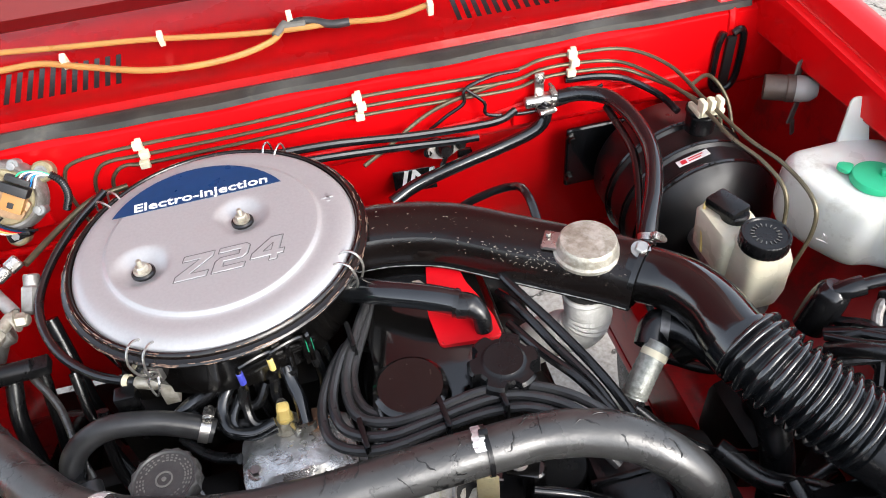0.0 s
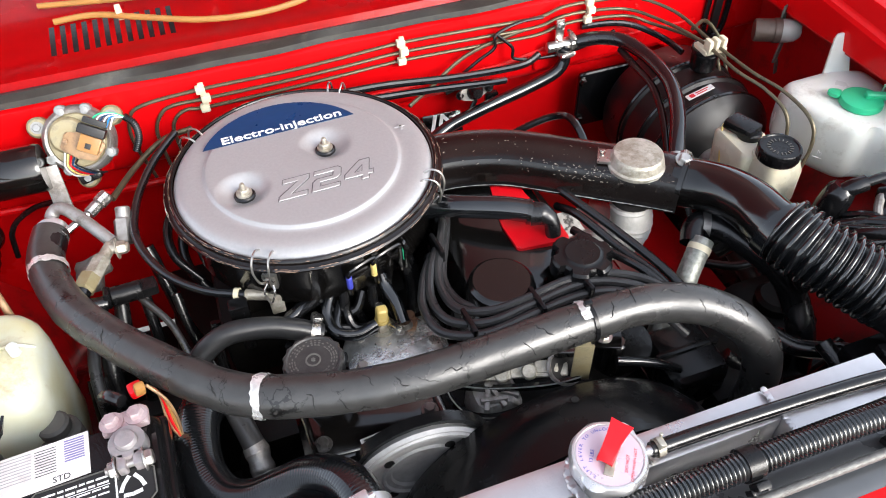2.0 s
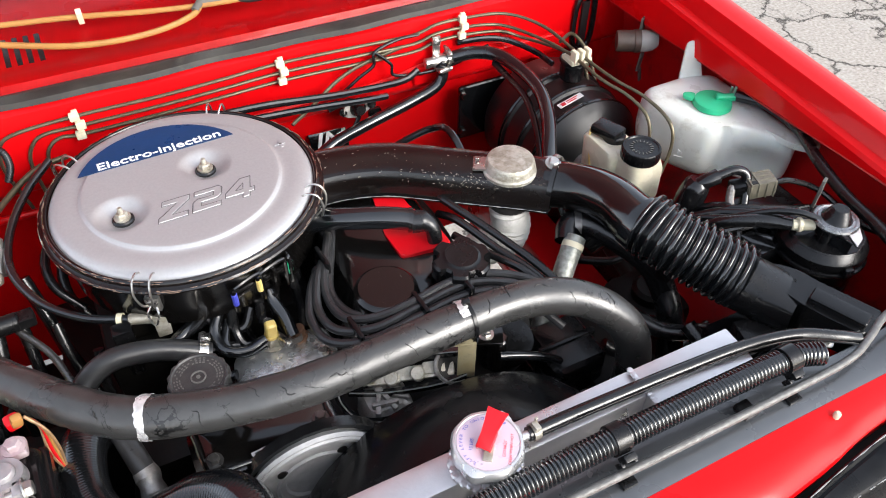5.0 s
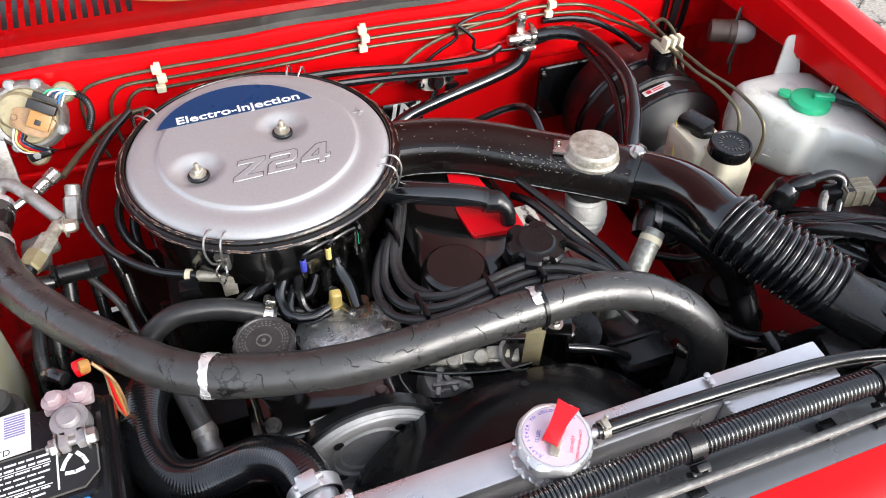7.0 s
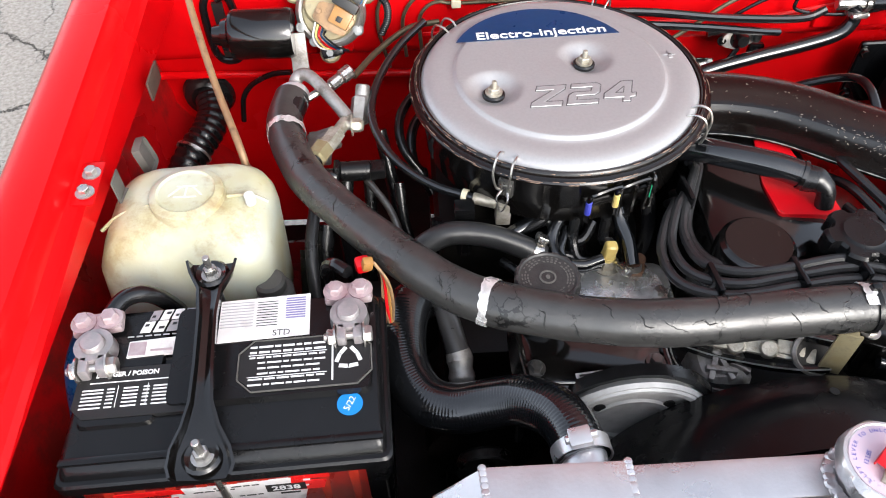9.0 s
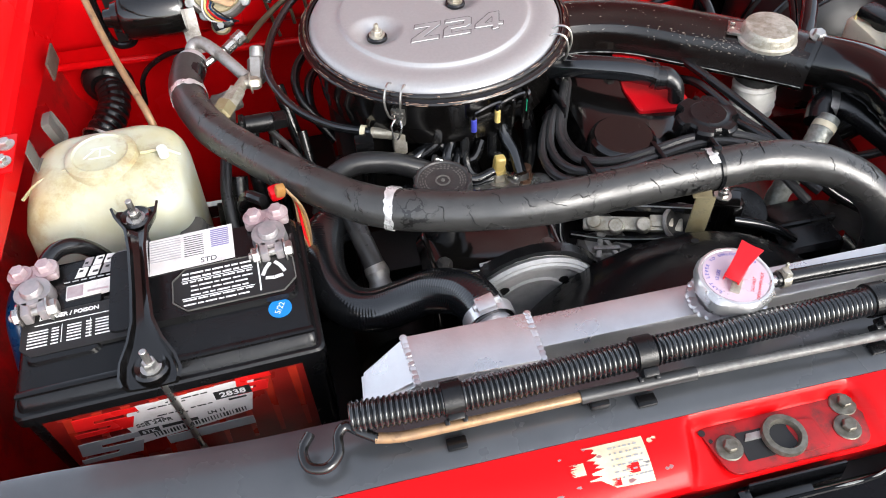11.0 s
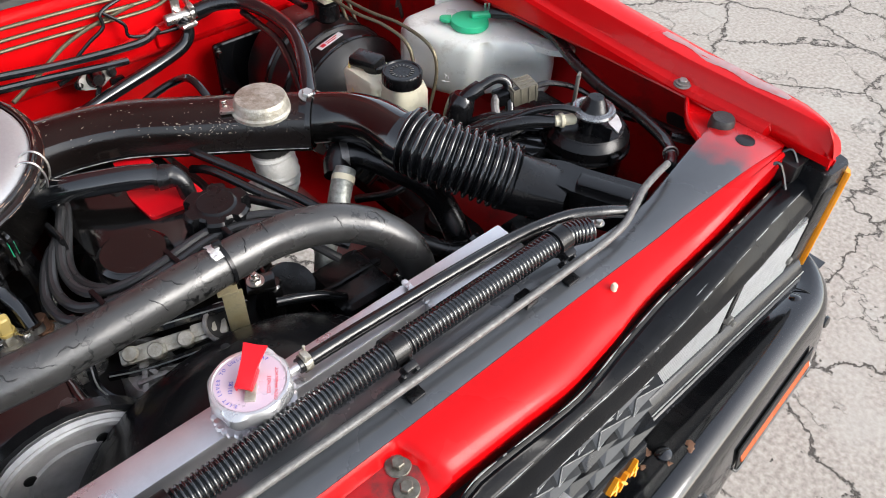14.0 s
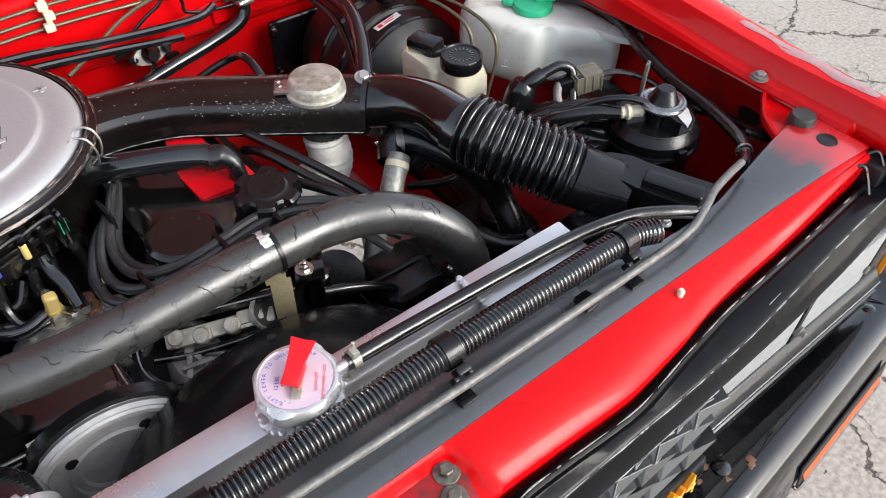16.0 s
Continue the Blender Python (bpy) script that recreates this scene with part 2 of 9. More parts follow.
LAMP_BROWN = material("dull_lamp_sleeve", (0.085, 0.06, 0.048), 0.45, 0.3, (0.14, 0.10, 0.08), 60.0, 0.6)
FROSTED = material("frosted_lamp_lens", (0.42, 0.4, 0.37), 0.35, 0.0, (0.3, 0.28, 0.25), 30.0, 0.5, 0.05, trans=0.2)
SEAL = material("weathered_rubber_seal", (0.016, 0.0155, 0.014), 0.5, 0.0, (0.045, 0.042, 0.035), 25.0, 0.8, 0.6, 120.0,
                grime=(0.13, 0.115, 0.09), grime_scale=14.0, grime_amount=0.45, grime_lo=0.58)
# For oily metal, and for dark pieces that stand in for shade.
DARK = material("oily_metal_and_bay_shade", (0.004, 0.0035, 0.0032), 0.5, 0.2, (0.012, 0.01, 0.008), 30.0, 0.6, 0.4, 120.0, gloss=0.25)
RIM_RUST = material("pale_rust_and_chips", (0.26, 0.17, 0.12), 0.55, 0.2, (0.12, 0.07, 0.05), 200.0, 0.8, 0.4)
RUST = material("rusty_iron", (0.12, 0.055, 0.03), 0.7, 0.2, (0.2, 0.1, 0.05), 60.0, 0.8, 0.6, 200.0)
GRILLE_GREY = material("grey_grille_plastic", (0.05, 0.052, 0.055), 0.22, 0.1, (0.03, 0.032, 0.035), 50.0, 0.5, 0.1, coat=0.12, gloss=0.3)
GRILLE_BAR = material("weathered_black_bar", (0.003, 0.0033, 0.004), 0.22, 0.0, (0.007, 0.0075, 0.009), 35.0, 0.6, 0.15, 200.0, grime=(0.1, 0.1, 0.1), grime_scale=110.0, grime_amount=0.25, grime_lo=0.70, gloss=0.14)
GRILLE_DARK = material("dark_grille_plastic", (0.006, 0.0065, 0.007), 0.22, 0.0, (0.015, 0.016, 0.018), 50.0, 0.5, 0.1)


def foam():
    """Dark closed-cell sleeve whose skin has split into jagged nets of cracks in places."""
    m = material("cracked_foam_sleeve", (0.047, 0.046, 0.044), 0.32, 0.22, (0.028, 0.027, 0.026), 60.0, 0.6, 0.25, 260.0,
                 grime=(0.012, 0.012, 0.012), grime_scale=45.0, grime_amount=0.6, grime_lo=0.6, gloss=0.9)
    t = m.node_tree
    n, link = t.nodes, t.links.new
    p = n["Principled BSDF"]
    where = n.new("ShaderNodeTexCoord").outputs["Object"]
    shaken = n.new("ShaderNodeTexNoise")
    shaken.inputs["Scale"].default_value, shaken.inputs["Detail"].default_value = 120.0, 4.0
    link(where, shaken.inputs["Vector"])
    bent = n.new("ShaderNodeVectorMath")
    bent.operation = "MULTIPLY_ADD"
    link(shaken.outputs["Color"], bent.inputs[0])
    bent.inputs[1].default_value = (0.02, 0.02, 0.02)
    link(where, bent.inputs[2])
    net = n.new("ShaderNodeTexVoronoi")
    net.feature = "DISTANCE_TO_EDGE"
    net.inputs["Scale"].default_value = 48.0
    link(bent.outputs[0], net.inputs["Vector"])
    patch = n.new("ShaderNodeTexNoise")
    patch.inputs["Scale"].default_value, patch.inputs["Detail"].default_value = 21.0, 4.0
    link(where, patch.inputs["Vector"])
    wide = n.new("ShaderNodeMapRange")
    for key, value in (("From Min", 0.54), ("From Max", 0.72), ("To Min", 0.0), ("To Max", 0.09)):
        wide.inputs[key].default_value = value
    link(patch.outputs["Fac"], wide.inputs["Value"])
    split = n.new("ShaderNodeMath")
    split.operation = "LESS_THAN"
    link(net.outputs["Distance"], split.inputs[0])
    link(wide.outputs["Result"], split.inputs[1])
    mix = n.new("ShaderNodeMix")
    mix.data_type = "RGBA"
    link(split.outputs[0], mix.inputs["Factor"])
    link(p.inputs["Base Color"].links[0].from_socket, [q for q in mix.inputs if q.name == "A" and q.type == "RGBA"][0])
    [q for q in mix.inputs if q.name == "B" and q.type == "RGBA"][0].default_value = (0.004, 0.004, 0.004, 1)
    link([q for q in mix.outputs if q.type == "RGBA"][0], p.inputs["Base Color"])
    deep = n.new("ShaderNodeBump")
    deep.invert = True
    deep.inputs["Strength"].default_value, deep.inputs["Distance"].default_value = 0.9, 0.0015
    link(split.outputs[0], deep.inputs["Height"])
    link(p.inputs["Normal"].links[0].from_socket, deep.inputs["Normal"])
    link(deep.outputs["Normal"], p.inputs["Normal"])
    return m


FOAM = foam()


def overspray():
    """Black paint that was sprayed over red and thins out towards the fender."""
    m = material("black_overspray_on_red", (0.036, 0.039, 0.043), 0.3, 0.0, (0.062, 0.066, 0.072), 12.0, 0.8, 0.1, 60.0, coat=0.6,
                 grime=(0.13, 0.125, 0.12), grime_scale=150.0, grime_amount=0.45, grime_lo=0.68, gloss=0.8)
    t = m.node_tree
    n, link = t.nodes, t.links.new
    p = n["Principled BSDF"]
    where = n.new("ShaderNodeTexCoord").outputs["Object"]
    split = n.new("ShaderNodeSeparateXYZ")
    link(where, split.inputs[0])
    wander = n.new("ShaderNodeTexNoise")
    wander.inputs["Scale"].default_value, wander.inputs["Detail"].default_value = 22.0, 6.0
    link(where, wander.inputs["Vector"])
    add = n.new("ShaderNodeMath")
    add.operation = "MULTIPLY_ADD"
    link(wander.outputs["Fac"], add.inputs[0])
    add.inputs[1].default_value = 0.09
    link(split.outputs["X"], add.inputs[2])
    r = n.new("ShaderNodeMapRange")
    for key, value in (("From Min", 0.600), ("From Max", 0.645), ("To Min", 0.0), ("To Max", 0.9)):
        r.inputs[key].default_value = value
    link(add.outputs[0], r.inputs["Value"])
    mix = n.new("ShaderNodeMix")
    mix.data_type = "RGBA"
    link(r.outputs["Result"], mix.inputs["Factor"])
    old = p.inputs["Base Color"].links[0].from_socket
    link(old, [q for q in mix.inputs if q.name == "A" and q.type == "RGBA"][0])
    [q for q in mix.inputs if q.name == "B" and q.type == "RGBA"][0].default_value = (0.5, 0.003, 0.005, 1)
    link([q for q in mix.outputs if q.type == "RGBA"][0], p.inputs["Base Color"])
    return m


OVERSPRAY = overspray()
GRILLE_PALE = material("grey_lamp_trim", (0.014, 0.015, 0.017), 0.2, 0.0, (0.008, 0.0085, 0.01), 50.0, 0.5, 0.1, gloss=0.35)
BRIGHT_BUCKET = material("silvered_reflector", (0.5, 0.5, 0.5), 0.25, 1.0, (0.6, 0.6, 0.6), 60.0, 0.4, 0.05)


def asphalt():
    """Pale worn asphalt, split by a net of wandering cracks of two sizes."""
    m = material("cracked_pale_asphalt", (0.43, 0.385, 0.335), 0.85, 0.0, (0.22, 0.19, 0.16), 75.0, 0.9, 0.9, 150.0,
                 grime=(0.42, 0.395, 0.35), grime_scale=2.0, grime_amount=0.5)
    t = m.node_tree
    n, link = t.nodes, t.links.new
    where = n.new("ShaderNodeTexCoord").outputs["Object"]
    shaken = n.new("ShaderNodeTexNoise")
    shaken.inputs["Scale"].default_value, shaken.inputs["Detail"].default_value, shaken.inputs["Roughness"].default_value = 9.0, 9.0, 0.68
    link(where, shaken.inputs["Vector"])
    mix = n.new("ShaderNodeMix")
    mix.data_type = "VECTOR"
    mix.inputs["Factor"].default_value = 0.16
    link(where, [q for q in mix.inputs if q.name == "A" and q.type == "VECTOR"][0])
    link(shaken.outputs["Color"], [q for q in mix.inputs if q.name == "B" and q.type == "VECTOR"][0])
    bent = [q for q in mix.outputs if q.type == "VECTOR"][0]
    masks = []
    for scale, wide in ((2.6, 0.014), (5.2, 0.008)):
        v = n.new("ShaderNodeTexVoronoi")
        v.feature = "DISTANCE_TO_EDGE"
        v.inputs["Scale"].default_value = scale
        link(bent, v.inputs["Vector"])
        r = n.new("ShaderNodeMapRange")
        for key, value in (("From Min", wide * 0.35), ("From Max", wide), ("To Min", 1.0), ("To Max", 0.0)):
            r.inputs[key].default_value = value
        link(v.outputs["Distance"], r.inputs["Value"])
        masks.append(r.outputs["Result"])
    patchy = n.new("ShaderNodeTexNoise")
    patchy.inputs["Scale"].default_value = 1.6
    link(where, patchy.inputs["Vector"])
    some = n.new("ShaderNodeMapRange")
    for key, value in (("From Min", 0.45), ("From Max", 0.55)):
        some.inputs[key].default_value = value
    link(patchy.outputs["Fac"], some.inputs["Value"])
    less = n.new("ShaderNodeMath")
    less.operation = "MULTIPLY"
    link(masks[1], less.inputs[0])
    link(some.outputs["Result"], less.inputs[1])
    top = n.new("ShaderNodeMath")
    top.operation = "MAXIMUM"
    link(masks[0], top.inputs[0])
    link(less.outputs[0], top.inputs[1])
    p = n["Principled BSDF"]
    old = p.inputs["Base Color"].links[0].from_socket
    dark = n.new("ShaderNodeMix")
    dark.data_type = "RGBA"
    link(top.outputs[0], dark.inputs["Factor"])
    link(old, [q for q in dark.inputs if q.name == "A" and q.type == "RGBA"][0])
    [q for q in dark.inputs if q.name == "B" and q.type == "RGBA"][0].default_value = (0.085, 0.072, 0.06, 1)
    link([q for q in dark.outputs if q.type == "RGBA"][0], p.inputs["Base Color"])
    deep = n.new("ShaderNodeBump")
    deep.invert = True
    deep.inputs["Strength"].default_value, deep.inputs["Distance"].default_value = 0.8, 0.02
    link(top.outputs[0], deep.inputs["Height"])
    link(p.inputs["Normal"].links[0].from_socket, deep.inputs["Normal"])
    link(deep.outputs["Normal"], p.inputs["Normal"])
    return m


GROUND = asphalt()


# ---- building helpers ----
ORIGIN = {}


def thing(name, at, label, category, group="", kind=""):
    ob = new(name)
    ob.empty_display_size = 0.05
    ob.location = at
    ORIGIN[ob.name] = Vector(at)
    return tagged(ob, label, category, group, kind)


def part(name, bm, mat, parent, label="", smooth=35.0):
    """One mesh under a thing or a part; the bmesh is given in world metres."""
    me = bpy.data.meshes.new(name)
    bmesh.ops.recalc_face_normals(bm, faces=bm.faces)
    bm.to_mesh(me)
    bm.free()
    me.materials.append(mat)
    if smooth:
        me.shade_smooth()
        me.set_sharp_from_angle(angle=radians(smooth))
    ob = new(name, me)
    o = ORIGIN[parent.name]
    me.transform(Matrix.Translation(-o))
    ob.parent = parent
    ORIGIN[ob.name] = o
    if label:
        tagged(ob, label)
    return ob


def solo(name, bm, mat, at, label, category, group="", kind="", smooth=35.0):
    """A thing that is one mesh."""
    me = bpy.data.meshes.new(name)
    bmesh.ops.recalc_face_normals(bm, faces=bm.faces)
    bm.to_mesh(me)
    bm.free()
    me.materials.append(mat)
    if smooth:
        me.shade_smooth()
        me.set_sharp_from_angle(angle=radians(smooth))
    me.transform(Matrix.Translation(-Vector(at)))
    ob = new(name, me)
    ob.location = at
    ORIGIN[ob.name] = Vector(at)
    return tagged(ob, label, category, group, kind)


def countless(ob):
    """Marks a part whose pieces are too small to pick apart."""
    return tagged(ob, kind="stuff")


def join(*bms):
    out = bmesh.new()
    for b in bms:
        me = bpy.data.meshes.new("scratch")
        b.to_mesh(me)
        b.free()
        out.from_mesh(me)
        bpy.data.meshes.remove(me)
    return out


def moved(bm, m):
    bmesh.ops.transform(bm, matrix=m, verts=bm.verts)
    return bm


def box(x0, x1, y0, y1, z0, z1, bevel=0.004, seg=2):
    bm = bmesh.new()
    bmesh.ops.create_cube(bm, size=1.0)
    bmesh.ops.transform(bm, verts=bm.verts, matrix=Matrix.LocRotScale(
        ((x0 + x1) / 2, (y0 + y1) / 2, (z0 + z1) / 2), None, (abs(x1 - x0), abs(y1 - y0), abs(z1 - z0))))
    if bevel:
        bmesh.ops.bevel(bm, geom=bm.edges[:], offset=bevel, segments=seg, affect="EDGES", profile=0.6)
    return bm


def block(sx, sy, sz, m, bevel=0.003, seg=2):
    return moved(box(-sx / 2, sx / 2, -sy / 2, sy / 2, -sz / 2, sz / 2, bevel, seg), m)


def aim(a, b):
    """A frame at a whose z axis points to b."""
    d = Vector(b) - Vector(a)
    return Matrix.Translation(a) @ d.to_track_quat("Z", "Y").to_matrix().to_4x4()


def lathe(profile, m=None, n=32):
    """Profile of (radius, height) turned about z, then placed by m."""
    bm = bmesh.new()
    rings = []
    for r, z in profile:
        if r < 1e-6:
            rings.append([bm.verts.new((0, 0, z))])
        else:
            rings.append([bm.verts.new((r * math.cos(2 * math.pi * k / n), r * math.sin(2 * math.pi * k / n), z)) for k in range(n)])
    for a, b in zip(rings, rings[1:]):
        for k in range(n):
            l = (k + 1) % n
            if len(a) == 1 and len(b) == 1:
                continue
            if len(a) == 1:
                bm.faces.new((a[0], b[k], b[l]))
            elif len(b) == 1:
                bm.faces.new((a[k], a[l], b[0]))
            else:
                bm.faces.new((a[k], a[l], b[l], b[k]))
    return moved(bm, m) if m else bm


def rod(a, b, r, n=12, bevel=0.0):
    h = (Vector(b) - Vector(a)).length
    e = bevel or min(r * 0.2, h * 0.2)
    return lathe([(0, 0), (r - e, 0), (r, e), (r, h - e), (r - e, h), (0, h)], aim(a, b), n)


def hexbolt(at, r=0.006, h=0.006, up=(0, 0, 1), washer=True):
    m = aim(at, Vector(at) + Vector(up))
    bms = [lathe([(0, 0), (r, 0), (r, h * 0.8), (r * 0.85, h), (0, h)], m @ Matrix.Translation((0, 0, 0.0015)), 6)]
    if washer:
        bms.append(lathe([(0, 0), (r * 1.5, 0), (r * 1.5, 0.0015), (0, 0.0015)], m, 16))
    return join(*bms)


def spline(points, steps=8, closed=False):
    p = [Vector(q) for q in points]
    if len(p) == 2:
        return [p[0].lerp(p[1], k / steps) for k in range(steps + 1)]
    out, n = [], len(p)
    for i in range(n if closed else n - 1):
        if closed:
            a, b, c, d = p[i - 1], p[i], p[(i + 1) % n], p[(i + 2) % n]
        else:
            b, c = p[i], p[i + 1]
            a = p[i - 1] if i else b * 2 - c
            d = p[i + 2] if i + 2 < n else c * 2 - b
        for k in range(steps):
            t = k / steps
            out.append(0.5 * ((2 * b) + (c - a) * t + (2 * a - 5 * b + 4 * c - d) * t * t + (3 * b - a - 3 * c + d) * t ** 3))
    if not closed:
        out.append(p[-1])
    return out


def tube(points, r, n=12, steps=8, ripple=None, bore=0.0, smooth=True):
    """A hose along a smooth line. r: one radius or one for each point. ripple(s, radius): the radius at s metres along."""
    line = spline(points, steps) if smooth else [Vector(q) for q in points]
    count = len(line)
    radii = list(r) if isinstance(r, (list, tuple)) else [r] * len(points)
    bm, rings, run = bmesh.new(), [], 0.0
    side = None
    for i, c in enumerate(line):
        ahead = (line[min(i + 1, count - 1)] - line[max(i - 1, 0)]).normalized()
        if side is None:
            side = ahead.orthogonal().normalized()
        side = (side - ahead * side.dot(ahead)).normalized()
        up = ahead.cross(side)
        f = i / (count - 1) * (len(radii) - 1)
        k = min(int(f), len(radii) - 2)
        rad = radii[k] + (radii[k + 1] - radii[k]) * (f - k)
        if i:
            run += (c - line[i - 1]).length
        if ripple:
            rad = ripple(run, rad)
        rings.append([bm.verts.new(c + side * (rad * math.cos(2 * math.pi * j / n)) + up * (rad * math.sin(2 * math.pi * j / n))) for j in range(n)])
    for a, b in zip(rings, rings[1:]):
        for j in range(n):
            bm.faces.new((a[j], a[(j + 1) % n], b[(j + 1) % n], b[j]))
    if bore:
        for ring, into in ((rings[0], rings[1]), (rings[-1], rings[-2])):
            centre = sum((v.co for v in ring), Vector()) / n
            deep = sum((v.co for v in into), Vector()) / n
            lip = [bm.verts.new(centre + (v.co - centre) * bore) for v in ring]
            back = [bm.verts.new(deep + (v.co - centre) * bore) for v in ring]
            for j in range(n):
                bm.faces.new((ring[j], ring[(j + 1) % n], lip[(j + 1) % n], lip[j]))
                bm.faces.new((lip[j], lip[(j + 1) % n], back[(j + 1) % n], back[j]))
            bm.faces.new(back)
    else:
        bm.faces.new(rings[0][::-1])
        bm.faces.new(rings[-1])
    return bm


def corrugated(points, r, pitch, depth, n=16, fine=6, valley=1.5):
    """A ribbed hose: rings of the given pitch."""
    line = spline(points, 24)
    total = sum((b - a).length for a, b in zip(line, line[1:]))
    count = max(8, int(total / pitch * fine))
    out, i, run = [], 0, 0.0
    for k in range(count + 1):
        want = total * k / count
        while i < len(line) - 2 and run + (line[i + 1] - line[i]).length < want:
            run += (line[i + 1] - line[i]).length
            i += 1
        seg = (line[i + 1] - line[i]).length or 1e-9
        out.append(line[i].lerp(line[i + 1], min(1.0, (want - run) / seg)))
    return tube(out, r, n, smooth=False, ripple=lambda s, q: q - depth * (0.5 + 0.5 * math.cos(2 * math.pi * s / pitch)) ** valley)


def prism(outline, z0, z1, bevel=0.003, seg=2, m=None):
    """An outline of (x, y) given a thickness from z0 to z1, with rounded edges."""
    bm = bmesh.new()
    low = [bm.verts.new((x, y, z0)) for x, y in outline]
    high = [bm.verts.new((x, y, z1)) for x, y in outline]
    bm.faces.new(low[::-1])
    bm.faces.new(high)
    n = len(outline)
    for k in range(n):
        bm.faces.new((low[k], low[(k + 1) % n], high[(k + 1) % n], high[k]))
    if bevel:
        bmesh.ops.bevel(bm, geom=bm.edges[:], offset=bevel, segments=seg, affect="EDGES", profile=0.6)
    return moved(bm, m) if m else bm


def loft(rows, thick=0.002):
    """A sheet through rows of points, given a thickness."""
    bm = bmesh.new()
    grid = [[bm.verts.new(p) for p in row] for row in rows]
    for a, b in zip(grid, grid[1:]):
        for k in range(len(a) - 1):
            bm.faces.new((a[k], a[k + 1], b[k + 1], b[k]))
    bmesh.ops.recalc_face_normals(bm, faces=bm.faces)
    if thick:
        bmesh.ops.solidify(bm, geom=bm.faces[:], thickness=thick)
    return bm


def round_outline(points, radius, seg=4):
    """An outline with its corners rounded."""
    out, n = [], len(points)
    for i in range(n):
        a, b, c = (Vector(points[i - 1]), Vector(points[i]), Vector(points[(i + 1) % n]))
        r = min(radius, (a - b).length * 0.45, (c - b).length * 0.45)
        s, e = b + (a - b).normalized() * r, b + (c - b).normalized() * r
        for k in range(seg + 1):
            t = k / seg
            out.append(tuple((1 - t) ** 2 * s + 2 * t * (1 - t) * b + t * t * e))
    return out


def softbox(rings, corner, seg=4, bevel=0.0):
    """A moulded body: rounded rectangles (x0, x1, y0, y1, z) stacked from low to high."""
    bm = bmesh.new()
    loops = []
    for x0, x1, y0, y1, z in rings:
        loops.append([bm.verts.new((x, y, z)) for x, y in round_outline([(x0, y0), (x1, y0), (x1, y1), (x0, y1)], corner, seg)])
    for a, b in zip(loops, loops[1:]):
        n = len(a)
        for k in range(n):
            bm.faces.new((a[k], a[(k + 1) % n], b[(k + 1) % n], b[k]))
    bm.faces.new(loops[0][::-1])
    bm.faces.new(loops[-1])
    return bm


def letters(text, size, m, thick=0.0003, shear=0.0, wide=1.0, spacing=1.0, bold=0.0):
    """Flat raised letters as a bmesh, centred, in the plane of m."""
    curve = bpy.data.curves.new("letters", "FONT")
    curve.body, curve.size, curve.align_x, curve.align_y = text, size, "CENTER", "CENTER"
    curve.extrude, curve.shear, curve.space_character, curve.offset, curve.resolution_u = thick, shear, spacing, bold, 3
    ob = bpy.data.objects.new("letters", curve)
    scene.collection.objects.link(ob)
    me = bpy.data.meshes.new_from_object(ob.evaluated_get(bpy.context.evaluated_depsgraph_get()))
    bpy.data.objects.remove(ob)
    bpy.data.curves.remove(curve)
    bm = bmesh.new()
    bm.from_mesh(me)
    bpy.data.meshes.remove(me)
    return moved(bm, m @ Matrix.Diagonal((wide, 1, 1, 1)))


def bars(rows, m, thick=0.0003):
    """Lines of print too small to read: rows of (x0, x1, y, height)."""
    return moved(join(*[box(a, b, y - h / 2, y + h / 2, 0, thick, 0) for a, b, y, h in rows]), m)


def flat(normal_from, at, turn=0.0):
    """A frame at a point whose z points along the given direction and whose x stays level."""
    z = Vector(normal_from).normalized()
    x = Vector((0, 1, 0)).cross(z) if abs(z.y) < 0.9 else Vector((0, 0, 1)).cross(z)
    x.normalize()
    y = z.cross(x)
    m = Matrix((x, y, z)).transposed().to_4x4()
    m.translation = at
    return m @ pose(0, 0, 0, 0, 0, turn)


def clamp(at, along, r, width=0.011, screw=True, n=20, side=0.0):
    """A worm-drive hose clamp round a hose."""
    m = aim(at, Vector(at) + Vector(along)) @ pose(0, 0, 0, 0, 0, side)
    bms = [lathe([(r, -width / 2), (r + 0.0012, -width / 2), (r + 0.0012, width / 2), (r, width / 2), (r, -width / 2)], m, n)]
    if screw:
        bms.append(moved(box(r, r + 0.008, -0.009, 0.009, -width * 0.6, width * 0.6, 0.002), m))
        bms.append(moved(rod((r + 0.004, -0.014, 0), (r + 0.004, 0.012, 0), 0.0035, 8), m))
    return join(*bms)


# ---- the ground ----
BARE = material("flaked_primer", (0.33, 0.22, 0.22), 0.4, 0.0, (0.38, 0.1, 0.1), 90.0, 0.8, 0.2)

def ground():
    bm = bmesh.new()
    n = 24
    edge = [bm.verts.new((600 * math.cos(2 * math.pi * k / n), 600 * math.sin(2 * math.pi * k / n), 0)) for k in range(n)]
    inner = [bm.verts.new((5 * math.cos(2 * math.pi * k / n), 5 * math.sin(2 * math.pi * k / n), 0)) for k in range(n)]
    for k in range(n):
        bm.faces.new((inner[k], inner[(k + 1) % n], edge[(k + 1) % n], edge[k]))
    bm.faces.new(inner)
    return solo("ground", bm, GROUND, (0, 0, 0), "pale grey weathered asphalt with a net of dark cracks", "ground", kind="structure", smooth=0)


ground()

CENTRE = 0.105  # the truck's middle line


def mirror(x):
    return 2 * CENTRE - x


# ---- the truck's body ----
body = thing("truck_body", (CENTRE, 0.4, 0.0), "bright red pickup truck front body with an open engine bay", "car body", kind="structure")


